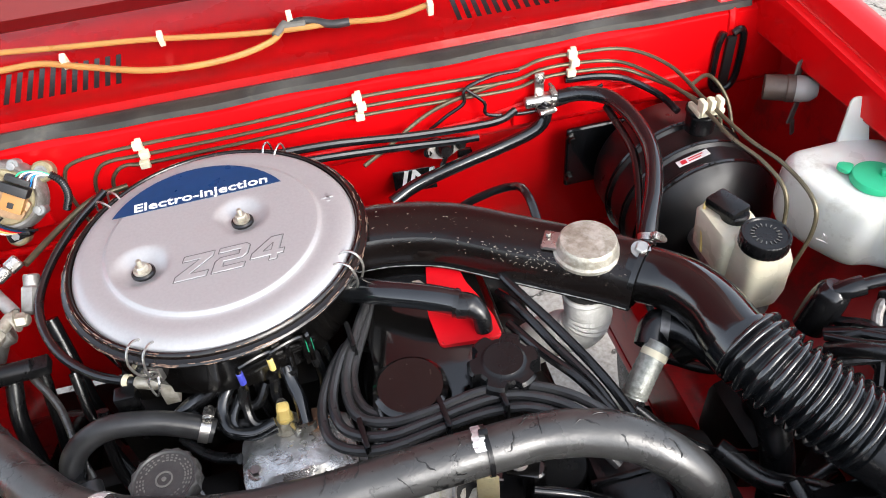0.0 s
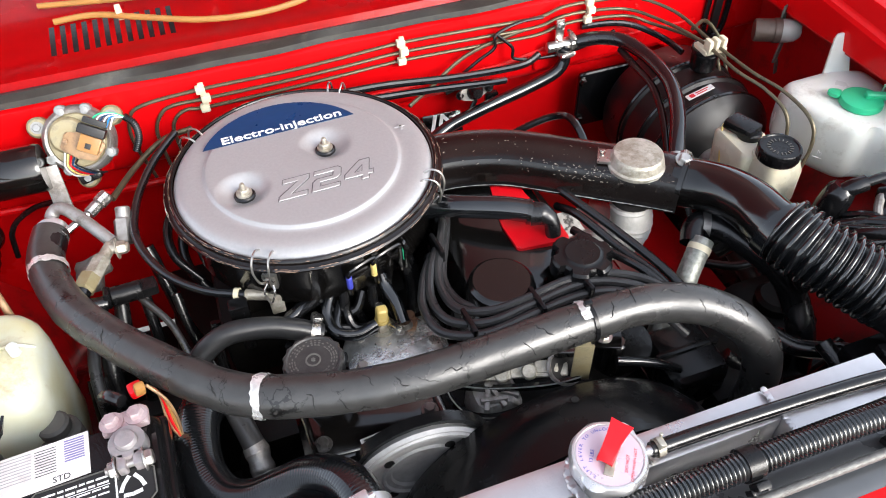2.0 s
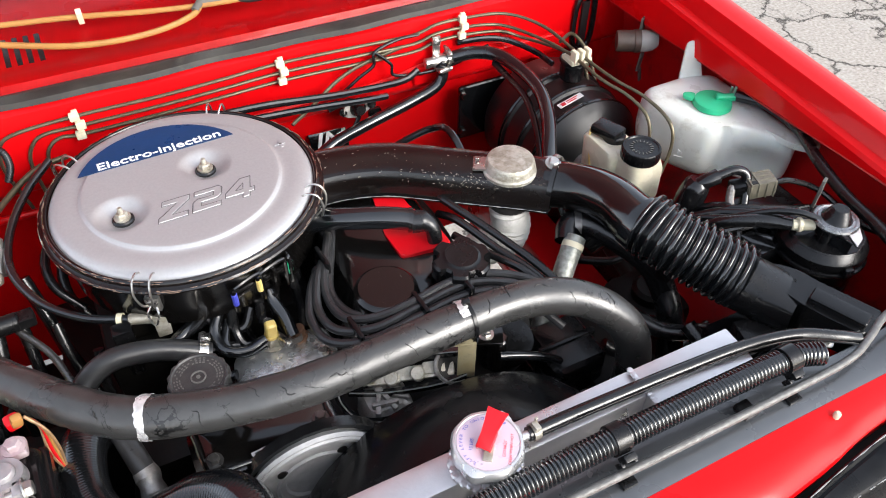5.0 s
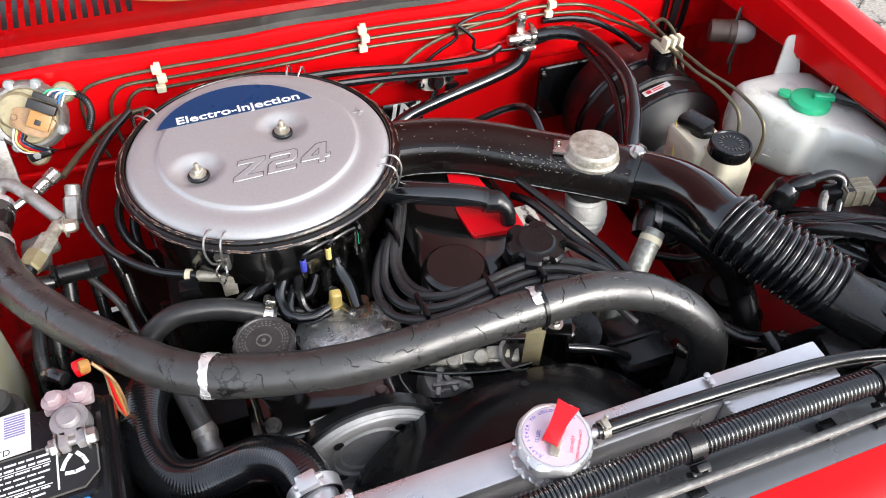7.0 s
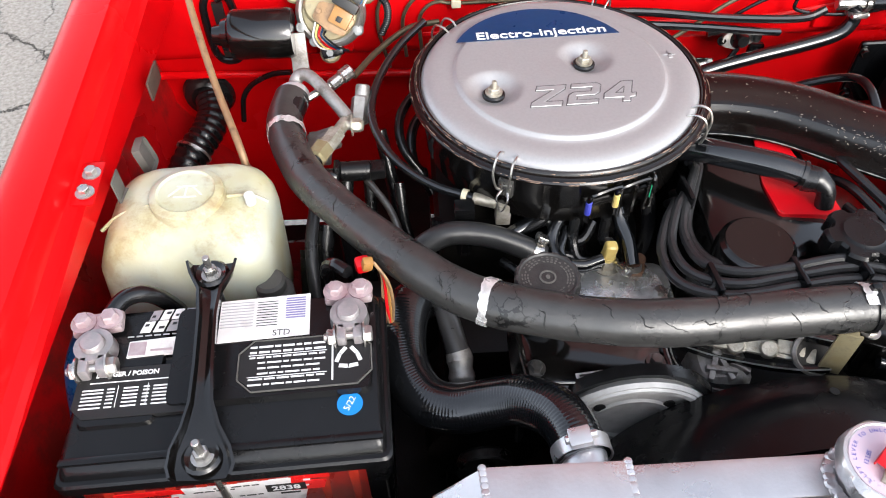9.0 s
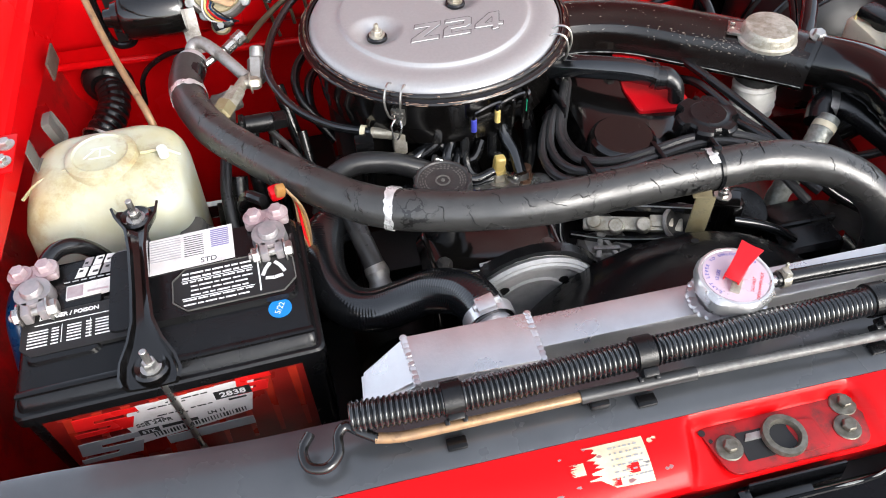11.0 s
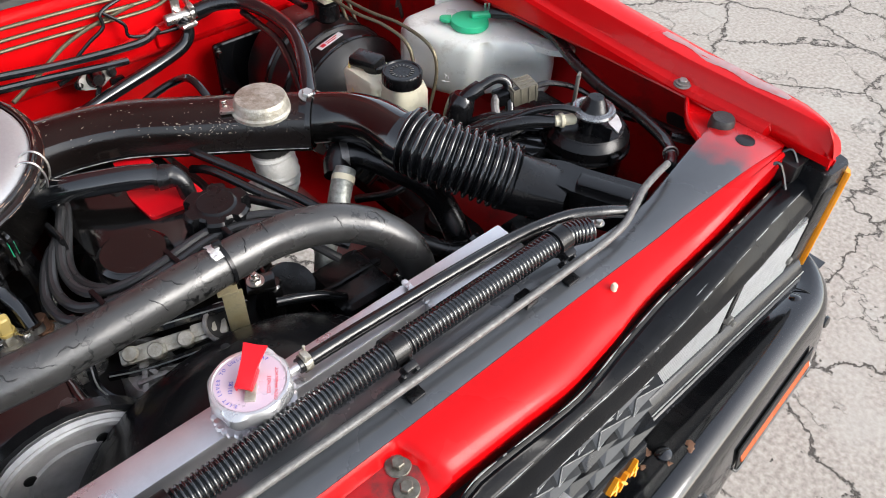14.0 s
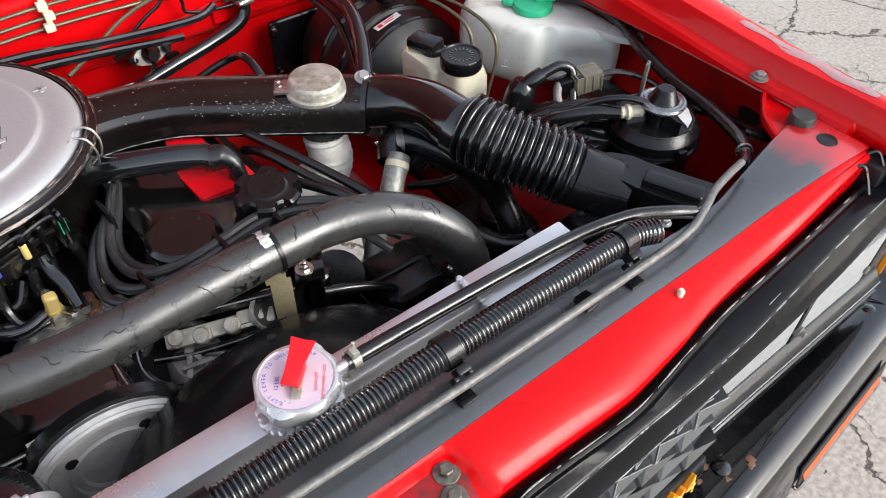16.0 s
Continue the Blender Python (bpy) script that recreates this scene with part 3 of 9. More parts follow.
def firewall():
    profile = [(0.79, 0.5), (0.788, 0.8), (0.772, 0.868), (0.756, 0.882), (0.754, 0.89), (0.757, 0.965), (0.764, 0.998), (0.776, 1.006)]
    xs = [-0.60 + 0.02 * k for k in range(72)]
    rows = []
    for y, z in profile:
        rows.append([(x, y + 0.002 * math.sin(x * 9), z) for x in xs])
    return loft(rows, 0.003)


part("firewall", firewall(), RED, body)
# pressed swages across the firewall
for x0, x1, z in ((0.36, 0.66, 0.905), (-0.45, -0.3, 0.9)):
    part("swage", moved(box(x0, x1, -0.006, 0.006, -0.016, 0.016, 0.005, 3), Matrix.Translation((0, 0.754, z))), RED, body)
part("crease", tube([(-0.20, 0.757, 0.905), (0.05, 0.757, 0.905), (0.244, 0.757, 0.906), (0.3144, 0.757, 0.9097), (0.3865, 0.757, 0.922), (0.46, 0.757, 0.929), (0.526, 0.757, 0.926), (0.587, 0.757, 0.894), (0.646, 0.757, 0.857)], 0.006, 10, 6), RED, body, "pressed crease in the firewall")


def cowl():
    """The panel under the windscreen, with its air slots cut through."""
    slots = [(-0.336 + 0.0148 * k, -0.3288 + 0.0148 * k) for k in range(12)] + [(0.309 + 0.0148 * k, 0.3162 + 0.0148 * k) for k in range(11)]
    xs = sorted({-0.60, 0.81, *[round(v, 4) for s in slots for v in s]})
    ys = [(0.772, 1.005), (0.80, 1.009), (0.806, 1.019), (0.826, 1.023), (0.832, 1.021), (0.845, 1.024), (0.905, 1.036), (0.93, 1.04), (1.05, 1.045)]
    bm = bmesh.new()
    grid = [[bm.verts.new((x, y, z)) for x in xs] for y, z in ys]
    for j in range(len(ys) - 1):
        for i in range(len(xs) - 1):
            mid = (xs[i] + xs[i + 1]) / 2
            if j == 5 and any(a < mid < b for a, b in slots):
                continue
            bm.faces.new((grid[j][i], grid[j][i + 1], grid[j + 1][i + 1], grid[j + 1][i]))
    bmesh.ops.solidify(bm, geom=bm.faces[:], thickness=0.002)
    return bm


part("cowl", cowl(), RED, body)
# Dark box added under the cowl, so the slots look deep and shaded.
part("slot_shade_box", box(-0.58, 0.78, 0.835, 1.04, 0.93, 1.0, 0.004), DARK, body)


def seal_strip():
    rows = []
    for k in range(60):
        x = -0.56 + 1.29 * k / 59
        sag = 0.0025 * math.sin(x * 17) + 0.0015 * math.sin(x * 41)
        rows.append([(x, 0.766 + sag, 1.005), (x, 0.768 + sag, 1.013), (x, 0.780, 1.018 + sag * 0.6), (x, 0.793, 1.014), (x, 0.799, 1.0095)])
    return loft(rows, 0.002)


part("seal_strip", seal_strip(), SEAL, body, "weathered black rubber weatherstrip")


def table(rows, x):
    """Straight lines between (x, value) rows."""
    if x <= rows[0][0]:
        return rows[0][1]
    for (a, va), (b, vb) in zip(rows, rows[1:]):
        if x <= b:
            return va + (vb - va) * (x - a) / (b - a)
    return rows[-1][1]


CROWN_FALL = [(-0.109, 0.030), (-0.107, 0.021), (-0.104, 0.0145), (-0.099, 0.009), (-0.09, 0.0045), (-0.07, 0.0012), (-0.05, 0.0)]
CROWN_WIDE = [(-0.109, -0.030), (-0.104, -0.024), (-0.095, -0.017), (-0.08, -0.009), (-0.05, -0.001), (0.0, 0.006), (0.1, 0.013), (0.3, 0.018)]


def crown(y, k):
    """Points across the fender's rounded top, k from 0 (inner edge) to 1 (outer shoulder)."""
    wide = table(CROWN_WIDE, y)
    up = (0.07 * (y - 0.09) if y > 0.09 else 0.0) - table(CROWN_FALL, y)
    inner = 0.004 * max(0.0, min(1.0, (-0.06 - y) / 0.04))
    x = table([(0, 0.757 + inner), (0.3, 0.7645 + inner), (0.34, 0.7665 + inner * 0.8), (0.55, 0.778 + wide * 0.6), (0.78, 0.790 + wide), (0.92, 0.799 + wide), (1.0, 0.804 + wide)], k)
    z = table([(0, 0.995), (0.3, 1.0115), (0.34, 1.0138), (0.55, 1.0155), (0.78, 1.0132), (0.92, 1.006), (1.0, 0.992)], k)
    return x, z + up


def fender(side):
    f = (lambda x: x) if side > 0 else mirror
    rows = []
    brim = [(-0.03, 0.981), (0.14, 0.981), (0.236, 0.979), (0.34, 0.974), (0.8, 0.966)]
    for y in (-0.109, -0.1075, -0.104, -0.099, -0.09, -0.08, -0.066, -0.0655, -0.05, -0.034, -0.03, 0.0, 0.05, 0.1, 0.15, 0.2, 0.3, 0.45, 0.6, 0.8, 1.0):
        up = 0.07 * (y - 0.09) if y > 0.09 else 0.0
        if y < -0.032:
            foot = 0.972
            flange = [(0.757, foot), (0.757, foot), (0.756, foot + 0.003), (0.755, foot + 0.006), (0.754, 0.982), (0.754, 0.985)]
        else:
            edge = table(brim, y) - up
            flange = [(0.747, edge - 0.003), (0.742, edge), (0.742, 0.983), (0.746, 0.988), (0.753, 0.990), (0.756, 0.992)]
        rim = [crown(y, k) for k in (0.0, 0.1, 0.2, 0.3, 0.34, 0.45, 0.55, 0.67, 0.78, 0.85, 0.92, 0.96, 1.0)]
        wide = table(CROWN_WIDE, y)
        low = 0.972 if y < -0.066 else 0.5
        fall = table(CROWN_FALL, y)
        side_wall = [(0.806 + wide, max(low, 0.975 - fall * 0.1)), (0.808 + wide, max(low, 0.93)), (0.808 + wide, low)]
        rows.append([(f(x), y, z + up) for x, z in flange] + [(f(x), y, z) for x, z in rim] + [(f(x), y, z + up) for x, z in side_wall])
    return loft(rows, 0.0015)


def peeled_strip():
    """A long bare patch along the fender's shoulder."""
    rows = []
    for i in range(60):
        u = i / 59
        y = -0.032 + 0.185 * u
        ends = min(1.0, (i + 1) / 7.0) ** 0.5
        a = 0.42 + 0.025 * math.sin(i * 0.31) + 0.004 * math.sin(i * 1.9) + 0.14 * (1 - ends) + 0.12 * u
        b = 0.74 + 0.03 * math.sin(i * 0.24 + 1) + 0.004 * math.sin(i * 2.3) - 0.16 * (1 - ends) - 0.10 * u ** 3
        b = max(b, a + 0.02)
        rows.append([(x + 0.0006, y, z + 0.0006) for k in (0, 0.2, 0.4, 0.6, 0.8, 1.0) for x, z in (crown(y, a + (b - a) * k),)])
    return loft(rows, 0)


def inner_wall(side):
    f = (lambda x: x) if side > 0 else mirror
    rows = []
    for k in range(16):
        y = -0.05 + 0.84 * k / 15
        bulge = 0.03 * math.exp(-((y - 0.42) / 0.2) ** 2)
        rows.append([(f(0.746), y, table([(-0.03, 0.978), (0.14, 0.978), (0.236, 0.976), (0.34, 0.971), (0.8, 0.963)], y)), (f(0.79), y, 0.960), (f(0.802), y, 0.90), (f(0.80 - bulge), y, 0.78), (f(0.76 - bulge * 3), y, 0.70), (f(0.70 - bulge * 3), y, 0.62), (f(0.68), y, 0.45)])
    return loft(rows, 0.002)


for s, name in ((1, "fender"), (-1, "fender")):
    part(name, fender(s), RED, body)
    part("inner_fender", inner_wall(s), RED_INNER, body)

part("firewall_ledge", tube([(-0.60, 0.768, 0.845), (-0.50, 0.768, 0.842), (-0.36, 0.767, 0.836), (-0.22, 0.766, 0.832)], 0.006, 10, 4), RED, body, "pressed ledge along the firewall")

# round openings in the inner fender, their shade put on as black discs
for y, z in ((0.105, 0.905), (0.30, 0.86)):
    part("hole_disc", lathe([(0, 0), (0.017, 0), (0.017, 0.003), (0.012, 0.004), (0, 0.004)], aim((0.801, y, z), (0.7, y, z)), 20), BLACK_INK, body)


def rise(x):
    """The crossmember climbs towards the fenders."""
    t = min(1.0, max(0.0, (abs(x - CENTRE) - 0.40) / 0.2))
    return 0.02 * t * t * (3 - 2 * t)


LIP_BACK = [(0.40, -0.0435), (0.57, -0.045), (0.72, -0.057), (0.78, -0.060)]
LIP_FRONT = [(0.19, -0.095), (0.255, -0.097), (0.325, -0.100), (0.36, -0.0965), (0.41, -0.0905), (0.445, -0.083), (0.50, -0.0775), (0.60, -0.0745), (0.72, -0.0675), (0.78, -0.064)]


def twin(rows, x):
    """The same on both sides of the truck's middle."""
    far = x if x > CENTRE else mirror(x)
    return sum(table(rows, far + o) for o in (-0.014, -0.007, 0.0, 0.007, 0.014)) / 5


def support_panel():
    """The black upper crossmember in front of the radiator."""
    rows = []
    for k in range(60):
        x = -0.55 + 1.29 * k / 59
        k2 = min(1.0, max(0.0, (x - 0.40) / 0.08))
        back = 0.018 - 0.022 * k2 + max(0.0, x - 0.56) * 0.16
        edge = twin(LIP_BACK, x)
        rows.append([(x, back + 0.004, 0.80), (x, back + 0.004, 0.952 + rise(x)), (x, back, 0.960 + rise(x)), (x, back - 0.008, 0.963 + rise(x)), (x, (back + edge) / 2, 0.9638 + rise(x)),
                     (x, edge + 0.006, 0.963 + rise(x)), (x, edge, 0.961 + rise(x))])
    return loft(rows, 0.003)


part("crossmember", support_panel(), OVERSPRAY, body, "black painted upper crossmember")


def red_band():
    """The red front lip of the crossmember, pressed down round the latch, its front half sloping down."""
    stops = [-0.55 + 0.0093 * k for k in range(58)] + [-0.0055 + 0.0016 * k for k in range(32)] + [0.050 + 0.009 * k for k in range(11)]
    stops += [0.1455 + 0.0016 * k for k in range(34)] + [0.204 + 0.0087 * k for k in range(62)]
    rows = []
    for x in stops:
        edge, front = twin(LIP_BACK, x), twin(LIP_FRONT, x)
        wide = edge - front
        far = abs(x - CENTRE)
        dent = 0.0022 * math.exp(-((far - 0.325) / 0.018) ** 2)
        top = 0.960 + rise(x)
        taper = min(1.0, wide / 0.05)

        def sunk(y):
            right = 0.164 + 0.30 * max(0.0, -0.034 - y)
            left = 0.028 - 0.25 * max(0.0, -0.041 - y)
            return 0.0145 * (1 - min(1.0, 1 / (1 + math.exp(-(x - right) * 480)) + 1 / (1 + math.exp((x - left) * 480))))

        rows.append([(x, y, top - low - sunk(y) * k) for y, low, k in (
            (edge, 0, 0), (edge - 0.003, 0.0002, 0.2), (edge - 0.0055 * taper, 0.0004, 0.8), (edge - 0.009 * taper, 0.0006, 1.0), (edge - wide * 0.33, 0.001 + dent * 0.4, 1.0), (edge - wide * 0.47, 0.0022 + dent, 1.0),
            (edge - wide * 0.62, 0.0048 * taper + dent, 0.95), (edge - wide * 0.80, 0.0088 * taper, 0.8), (front + 0.006 * taper, 0.0128 * taper, 0.6), (front + 0.002, 0.0148 * taper, 0.5), (front, 0.019 * taper, 0.4), (front + 0.001, 0.026, 0.2))]
                    + [(x, front + 0.012, 0.8)])
    return loft(rows, 0.002)


part("front_lip", red_band(), RED, body, "glossy red front lip of the crossmember")
# Dark strip added in the gap before the lip, as its shade.
part("gap_shade_strip", box(-0.55, 0.74, -0.106, -0.060, 0.905, 0.910, 0.001), DARK, body)
# Sheets added across the open bay bottom; the dark ones stand for its shade.
part("bay_fill_sheet", box(-0.58, 0.37, 0.03, 0.78, 0.48, 0.5, 0.004), DARK, body)
part("bay_fill_sheet", box(0.50, 0.78, 0.03, 0.78, 0.48, 0.5, 0.004), RED_INNER, body)
part("bay_fill_sheet", box(0.37, 0.50, 0.03, 0.47, 0.48, 0.5, 0.004), DARK, body)
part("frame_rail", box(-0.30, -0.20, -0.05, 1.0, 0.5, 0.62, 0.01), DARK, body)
# This red rail stands in for the lower inner fender.
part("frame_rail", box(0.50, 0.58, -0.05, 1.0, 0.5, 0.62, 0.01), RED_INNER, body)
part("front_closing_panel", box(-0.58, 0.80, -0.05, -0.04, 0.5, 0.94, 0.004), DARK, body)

# bolts and plugs on the right fender's front corner
part("corner_bracket", prism(round_outline([(0.676, 0.004), (0.704, 0.048), (0.752, 0.082), (0.757, -0.058), (0.70, -0.054), (0.676, -0.035)], 0.010), 0.970, 0.9765, 0.0025), RED, body, "red corner bracket with black overspray")
part("bracket_edge", tube([(0.681, -0.02, 0.976), (0.680, 0.004, 0.977), (0.706, 0.046, 0.978), (0.748, 0.077, 0.98)], 0.0028, 8), RED, body)
part("rubber_buffer", lathe([(0, 0), (0.0148, 0), (0.0152, 0.004), (0.0148, 0.012), (0.0128, 0.0155), (0, 0.016)], Matrix.Translation((0.7235, 0.013, 0.9765)), 24), CAP_GREY, body, "worn grey rubber buffer")
part("plug", lathe([(0, 0), (0.0118, 0), (0.0108, 0.002), (0, 0.0026)], Matrix.Translation((0.714, -0.0245, 0.9825)), 20), PLASTIC, body)
# Black block set in the hollow behind the nose, as its shade.
part("nose_shade_block", box(0.735, 0.775, -0.085, -0.035, 0.93, 0.968, 0.003), BLACK_INK, body)
part("clip_strap", join(tube([(0.705, -0.062, 0.972), (0.713, -0.070, 0.978), (0.716, -0.078, 0.966), (0.714, -0.088, 0.95)], 0.0022, 6), tube([(0.735, -0.06, 0.975), (0.745, -0.068, 0.98), (0.747, -0.08, 0.965)], 0.002, 6)), BLACK_PAINT, body)
part("fender_screw", join(lathe([(0, 0), (0.011, 0), (0.011, 0.002), (0, 0.002)], Matrix.Translation((0.7485, 0.088, 0.9895)), 16), hexbolt((0.7485, 0.088, 0.992), 0.006, 0.004)), ALU_CAST, body)
part("peeled_patch", peeled_strip(), BARE, body, "bare greyish patch in the red paint")
# stay-rod buffers on the left fender
for y in (0.352, 0.378):
    part("fender_bolt", hexbolt((-0.531, y, 1.0105), 0.006, 0.006), STEEL, body)
part("fender_pad", block(0.022, 0.055, 0.002, pose(-0.532, 0.366, 1.0095, 4, 0, 0), 0.001), RED, body)
part("fender_bracket", join(block(0.002, 0.022, 0.03, pose(-0.516, 0.385, 0.985, 0, 0, 0), 0.001), block(0.016, 0.022, 0.002, pose(-0.508, 0.385, 0.971, 0, 20, 0), 0.001)), PLASTIC_GREY, body, "dull zinc bracket bolted to the fender")
part("id_plate", block(0.003, 0.045, 0.024, pose(-0.5155, 0.56, 0.985, 0, 0, 0), 0.001), LAMP_BROWN, body)
part("fender_tab", block(0.003, 0.026, 0.036, pose(-0.508, 0.45, 0.968, 0, -10, 0), 0.006), PLASTIC_GREY, body)


def slot_seal(x0, z0, z1, turn):
    pts = [(0, 0.018), (0.014, 0.022), (0.02, 0.0), (0.02, -0.05), (0.014, -0.072), (0, -0.078), (-0.014, -0.072), (-0.02, -0.05), (-0.02, 0.0), (-0.014, 0.022)]
    line = [(x0 + x, 0.752, z0 + z) for x, z in pts]
    return tube(line, 0.0055, 8, 5)


for x in (0.70, -0.475):
    part("slot_seal", slot_seal(x, 0.955, 0.88, 0), RUBBER, body, "black rubber edging round an oval slot")
    part("slot", box(x - 0.007, x + 0.007, 0.749, 0.7545, 0.885, 0.968, 0.0), BLACK_INK, body)

# latch plate
LATCH = 0.9462
part("latch_plate", prism(round_outline([(0.034, -0.050), (0.176, -0.050), (0.166, -0.094), (0.044, -0.094)], 0.010), LATCH - 0.003, LATCH, 0.001), RED_SOOT, body, "scuffed dark red hood latch plate")
for x, y in ((0.052, -0.072), (0.160, -0.058), (0.152, -0.078)):
    part("latch_bolt", join(lathe([(0, 0), (0.0108, 0), (0.0112, 0.0008), (0.0104, 0.0018), (0.006, 0.0022), (0, 0.0022)], Matrix.Translation((x, y, LATCH)), 24), hexbolt((x, y, LATCH + 0.0015), 0.0058, 0.0045, washer=False)), DIRTY_BOLT, body)
part("latch_opening", prism([(0.062, -0.086), (0.085, -0.086), (0.085, -0.062), (0.062, -0.062)], LATCH + 0.0001, LATCH + 0.0006, 0), BLACK_INK, body)
part("latch_ring", lathe([(0.0112, 0.0), (0.0172, 0.0), (0.0182, 0.003), (0.0172, 0.0062), (0.0128, 0.0066), (0.0112, 0.003), (0.0112, 0.0)], Matrix.Translation((0.098, -0.0735, LATCH)), 32), DIRTY_BOLT, body, "worn bare steel latch ring")
part("latch_hole", lathe([(0, 0.0), (0.0112, 0.0), (0.0112, 0.001), (0, 0.001)], Matrix.Translation((0.098, -0.0735, LATCH + 0.0005)), 20), BLACK_INK, body)
part("latch_frame", prism(round_outline([(0.108, -0.0895), (0.1315, -0.0895), (0.1285, -0.063), (0.104, -0.063)], 0.005), LATCH, LATCH + 0.0018, 0.0006), RED_SOOT, body, "rubbed dull red latch cover")
part("latch_tongue", prism([(0.066, -0.0705), (0.086, -0.0705), (0.086, -0.0645), (0.070, -0.0645)], LATCH, LATCH + 0.002, 0.0005), ALU_CAST, body)
for x, y, r in ((0.0365, -0.0555, 0.0028), (0.0405, -0.0635, 0.0017)):
    part("panel_hole", lathe([(0, 0.0), (r, 0.0), (r, 0.0006), (0, 0.0006)], Matrix.Translation((x, y, LATCH + 0.0001)), 14), BLACK_INK, body)
SLOPE = [(-0.095, 0.945), (-0.089, 0.9472), (-0.0847, 0.9512), (-0.0754, 0.9552), (-0.0677, 0.9578), (-0.0605, 0.959), (-0.0435, 0.9600)]


def ragged_patch(x0, x1, y0, y1, torn, seed, lift=0.0007):
    """A thin torn paper patch that lies on the lip's slope, its near-side edge ragged."""
    rnd = random.Random(seed)
    rows = []
    for k in range(22):
        y = y0 + (y1 - y0) * k / 21
        a = x0 + rnd.uniform(-torn, torn)
        rows.append([(a + (x1 - a) * q / 6, y, table(SLOPE, y) + lift) for q in range(7)])
    return loft(rows, 0.0002)


sticker = part("old_sticker", ragged_patch(-0.060, -0.0165, -0.0855, -0.0515, 0.007, 3), PAPER_OLD, body, "peeling yellowed sticker")
part("flake", ragged_patch(-0.076, -0.068, -0.071, -0.062, 0.004, 7), PAPER_OLD, body)
part("flake", ragged_patch(-0.074, -0.066, -0.085, -0.079, 0.004, 9), PAPER_OLD, body)
rnd = random.Random(77)
faint = []
for k in range(6):
    y, x = -0.056 - 0.0045 * k, -0.046
    while x < -0.02:
        w = rnd.uniform(0.001, 0.004)
        faint.append(box(x, x + w, y - 0.0006, y + 0.0006, table(SLOPE, y) + 0.0008, table(SLOPE, y) + 0.0013, 0))
        x += w + rnd.uniform(0.0008, 0.003)
countless(part("sticker_print", join(*faint), GREY_INK, body))
part("sticker_tear", ragged_patch(-0.034, -0.026, -0.077, -0.070, 0.003, 21, 0.0011), RED, body)
part("sticker_tear", ragged_patch(-0.048, -0.043, -0.083, -0.078, 0.003, 22, 0.0011), RED, body)
rnd = random.Random(31)
for k in range(13):
    x = rnd.uniform(-0.10, 0.02)
    y = rnd.uniform(-0.092, -0.05)
    if 0.03 < x < 0.175:
        y = rnd.uniform(-0.098, -0.094)
    r = rnd.uniform(0.0008, 0.0024)
    pts = [(x + r * rnd.uniform(0.5, 1.5) * math.cos(a * 0.9) * 1.5, y + r * rnd.uniform(0.5, 1.4) * math.sin(a * 0.9)) for a in range(7)]
    top = 0.9600 - 0.0005 - 0.33 * max(0.0, -0.062 - y) * 0.9
    if 0.03 < x < 0.175:
        continue
    part("paint_chip", prism(pts, top - 0.003, top + 0.0004, 0), rnd.choice((PAPER_OLD, BARE, WORN_AND_LIT_EDGE)), body)
part("latch_bracket", join(block(0.085, 0.003, 0.022, pose(0.098, -0.1035, 0.929, -12, 0, 0), 0.001), block(0.05, 0.012, 0.003, pose(0.088, -0.108, 0.921, 0, 0, 0), 0.001), block(0.010, 0.010, 0.016, pose(0.052, -0.107, 0.926, 0, 0, 0), 0.002)), BLACK_PAINT, body, "bent black bracket below the latch")
part("slot_paint", prism([(-0.004, -0.0165), (0.0085, -0.0175), (0.0095, -0.0115), (-0.003, -0.0105)], 0.9632, 0.9645, 0.0003), RED_DULL, body, "red paint showing in a slot")
part("grommet", lathe([(0, 0), (0.0032, 0), (0.0036, 0.006), (0.0022, 0.0085), (0, 0.0085)], Matrix.Translation((0.434, -0.058, 0.957)), 14), WHITE_CLIP, body)


# ---- the hood ----
hood = thing("hood", (CENTRE, 0.96, 1.07), "raised red hood seen from below at its rear edge", "hood")
HINGE = Matrix.Translation((CENTRE, 0.965, 1.068)) @ pose(0, 0, 0, 106, 0, 0)


def hood_panel():
    rows = []
    for k in range(13):
        x = -0.70 + 1.40 * k / 12
        rows.append([(x, 0.0, 0.012), (x, 0.0, 0.0), (x, 0.03, -0.012), (x, 0.06, 0.004), (x, 0.12, -0.01), (x, 0.4, -0.02), (x, 0.7, -0.018), (x, 0.96, 0.0)])
    return moved(loft(rows, 0.012), HINGE @ pose(0, 0, 0, 180, 0, 0) @ Matrix.Diagonal((1, -1, 1, 1)))


part("panel", hood_panel(), HOOD_RED, hood, "red underside painted darker for its shade")
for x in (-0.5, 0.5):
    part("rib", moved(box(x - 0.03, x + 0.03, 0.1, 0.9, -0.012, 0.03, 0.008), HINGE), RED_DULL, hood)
for s in (1, -1):
    xx = 0.70 if s > 0 else mirror(0.70)
    part("hinge", join(tube([(xx, 0.77, 0.93), (xx + 0.002 * s, 0.765, 0.99), (xx + 0.004 * s, 0.80, 1.02), (xx, 0.9, 1.06)], 0.009, 8),
                       rod((xx - 0.02, 0.785, 1.01), (xx + 0.025, 0.785, 1.01), 0.014, 14)), RED, hood)


# ---- grille, lamps and bumper ----
grille = thing("grille", (CENTRE, -0.13, 0.78), "grey and black plastic front grille with raised wedges", "grille")


BAR_BACK = [(0.105, -0.1165), (0.160, -0.1165), (0.180, -0.1075), (0.196, -0.1025), (0.25, -0.1045), (0.31, -0.1075), (0.335, -0.1065), (0.40, -0.0965), (0.47, -0.088), (0.54, -0.084), (0.65, -0.079), (0.76, -0.072)]
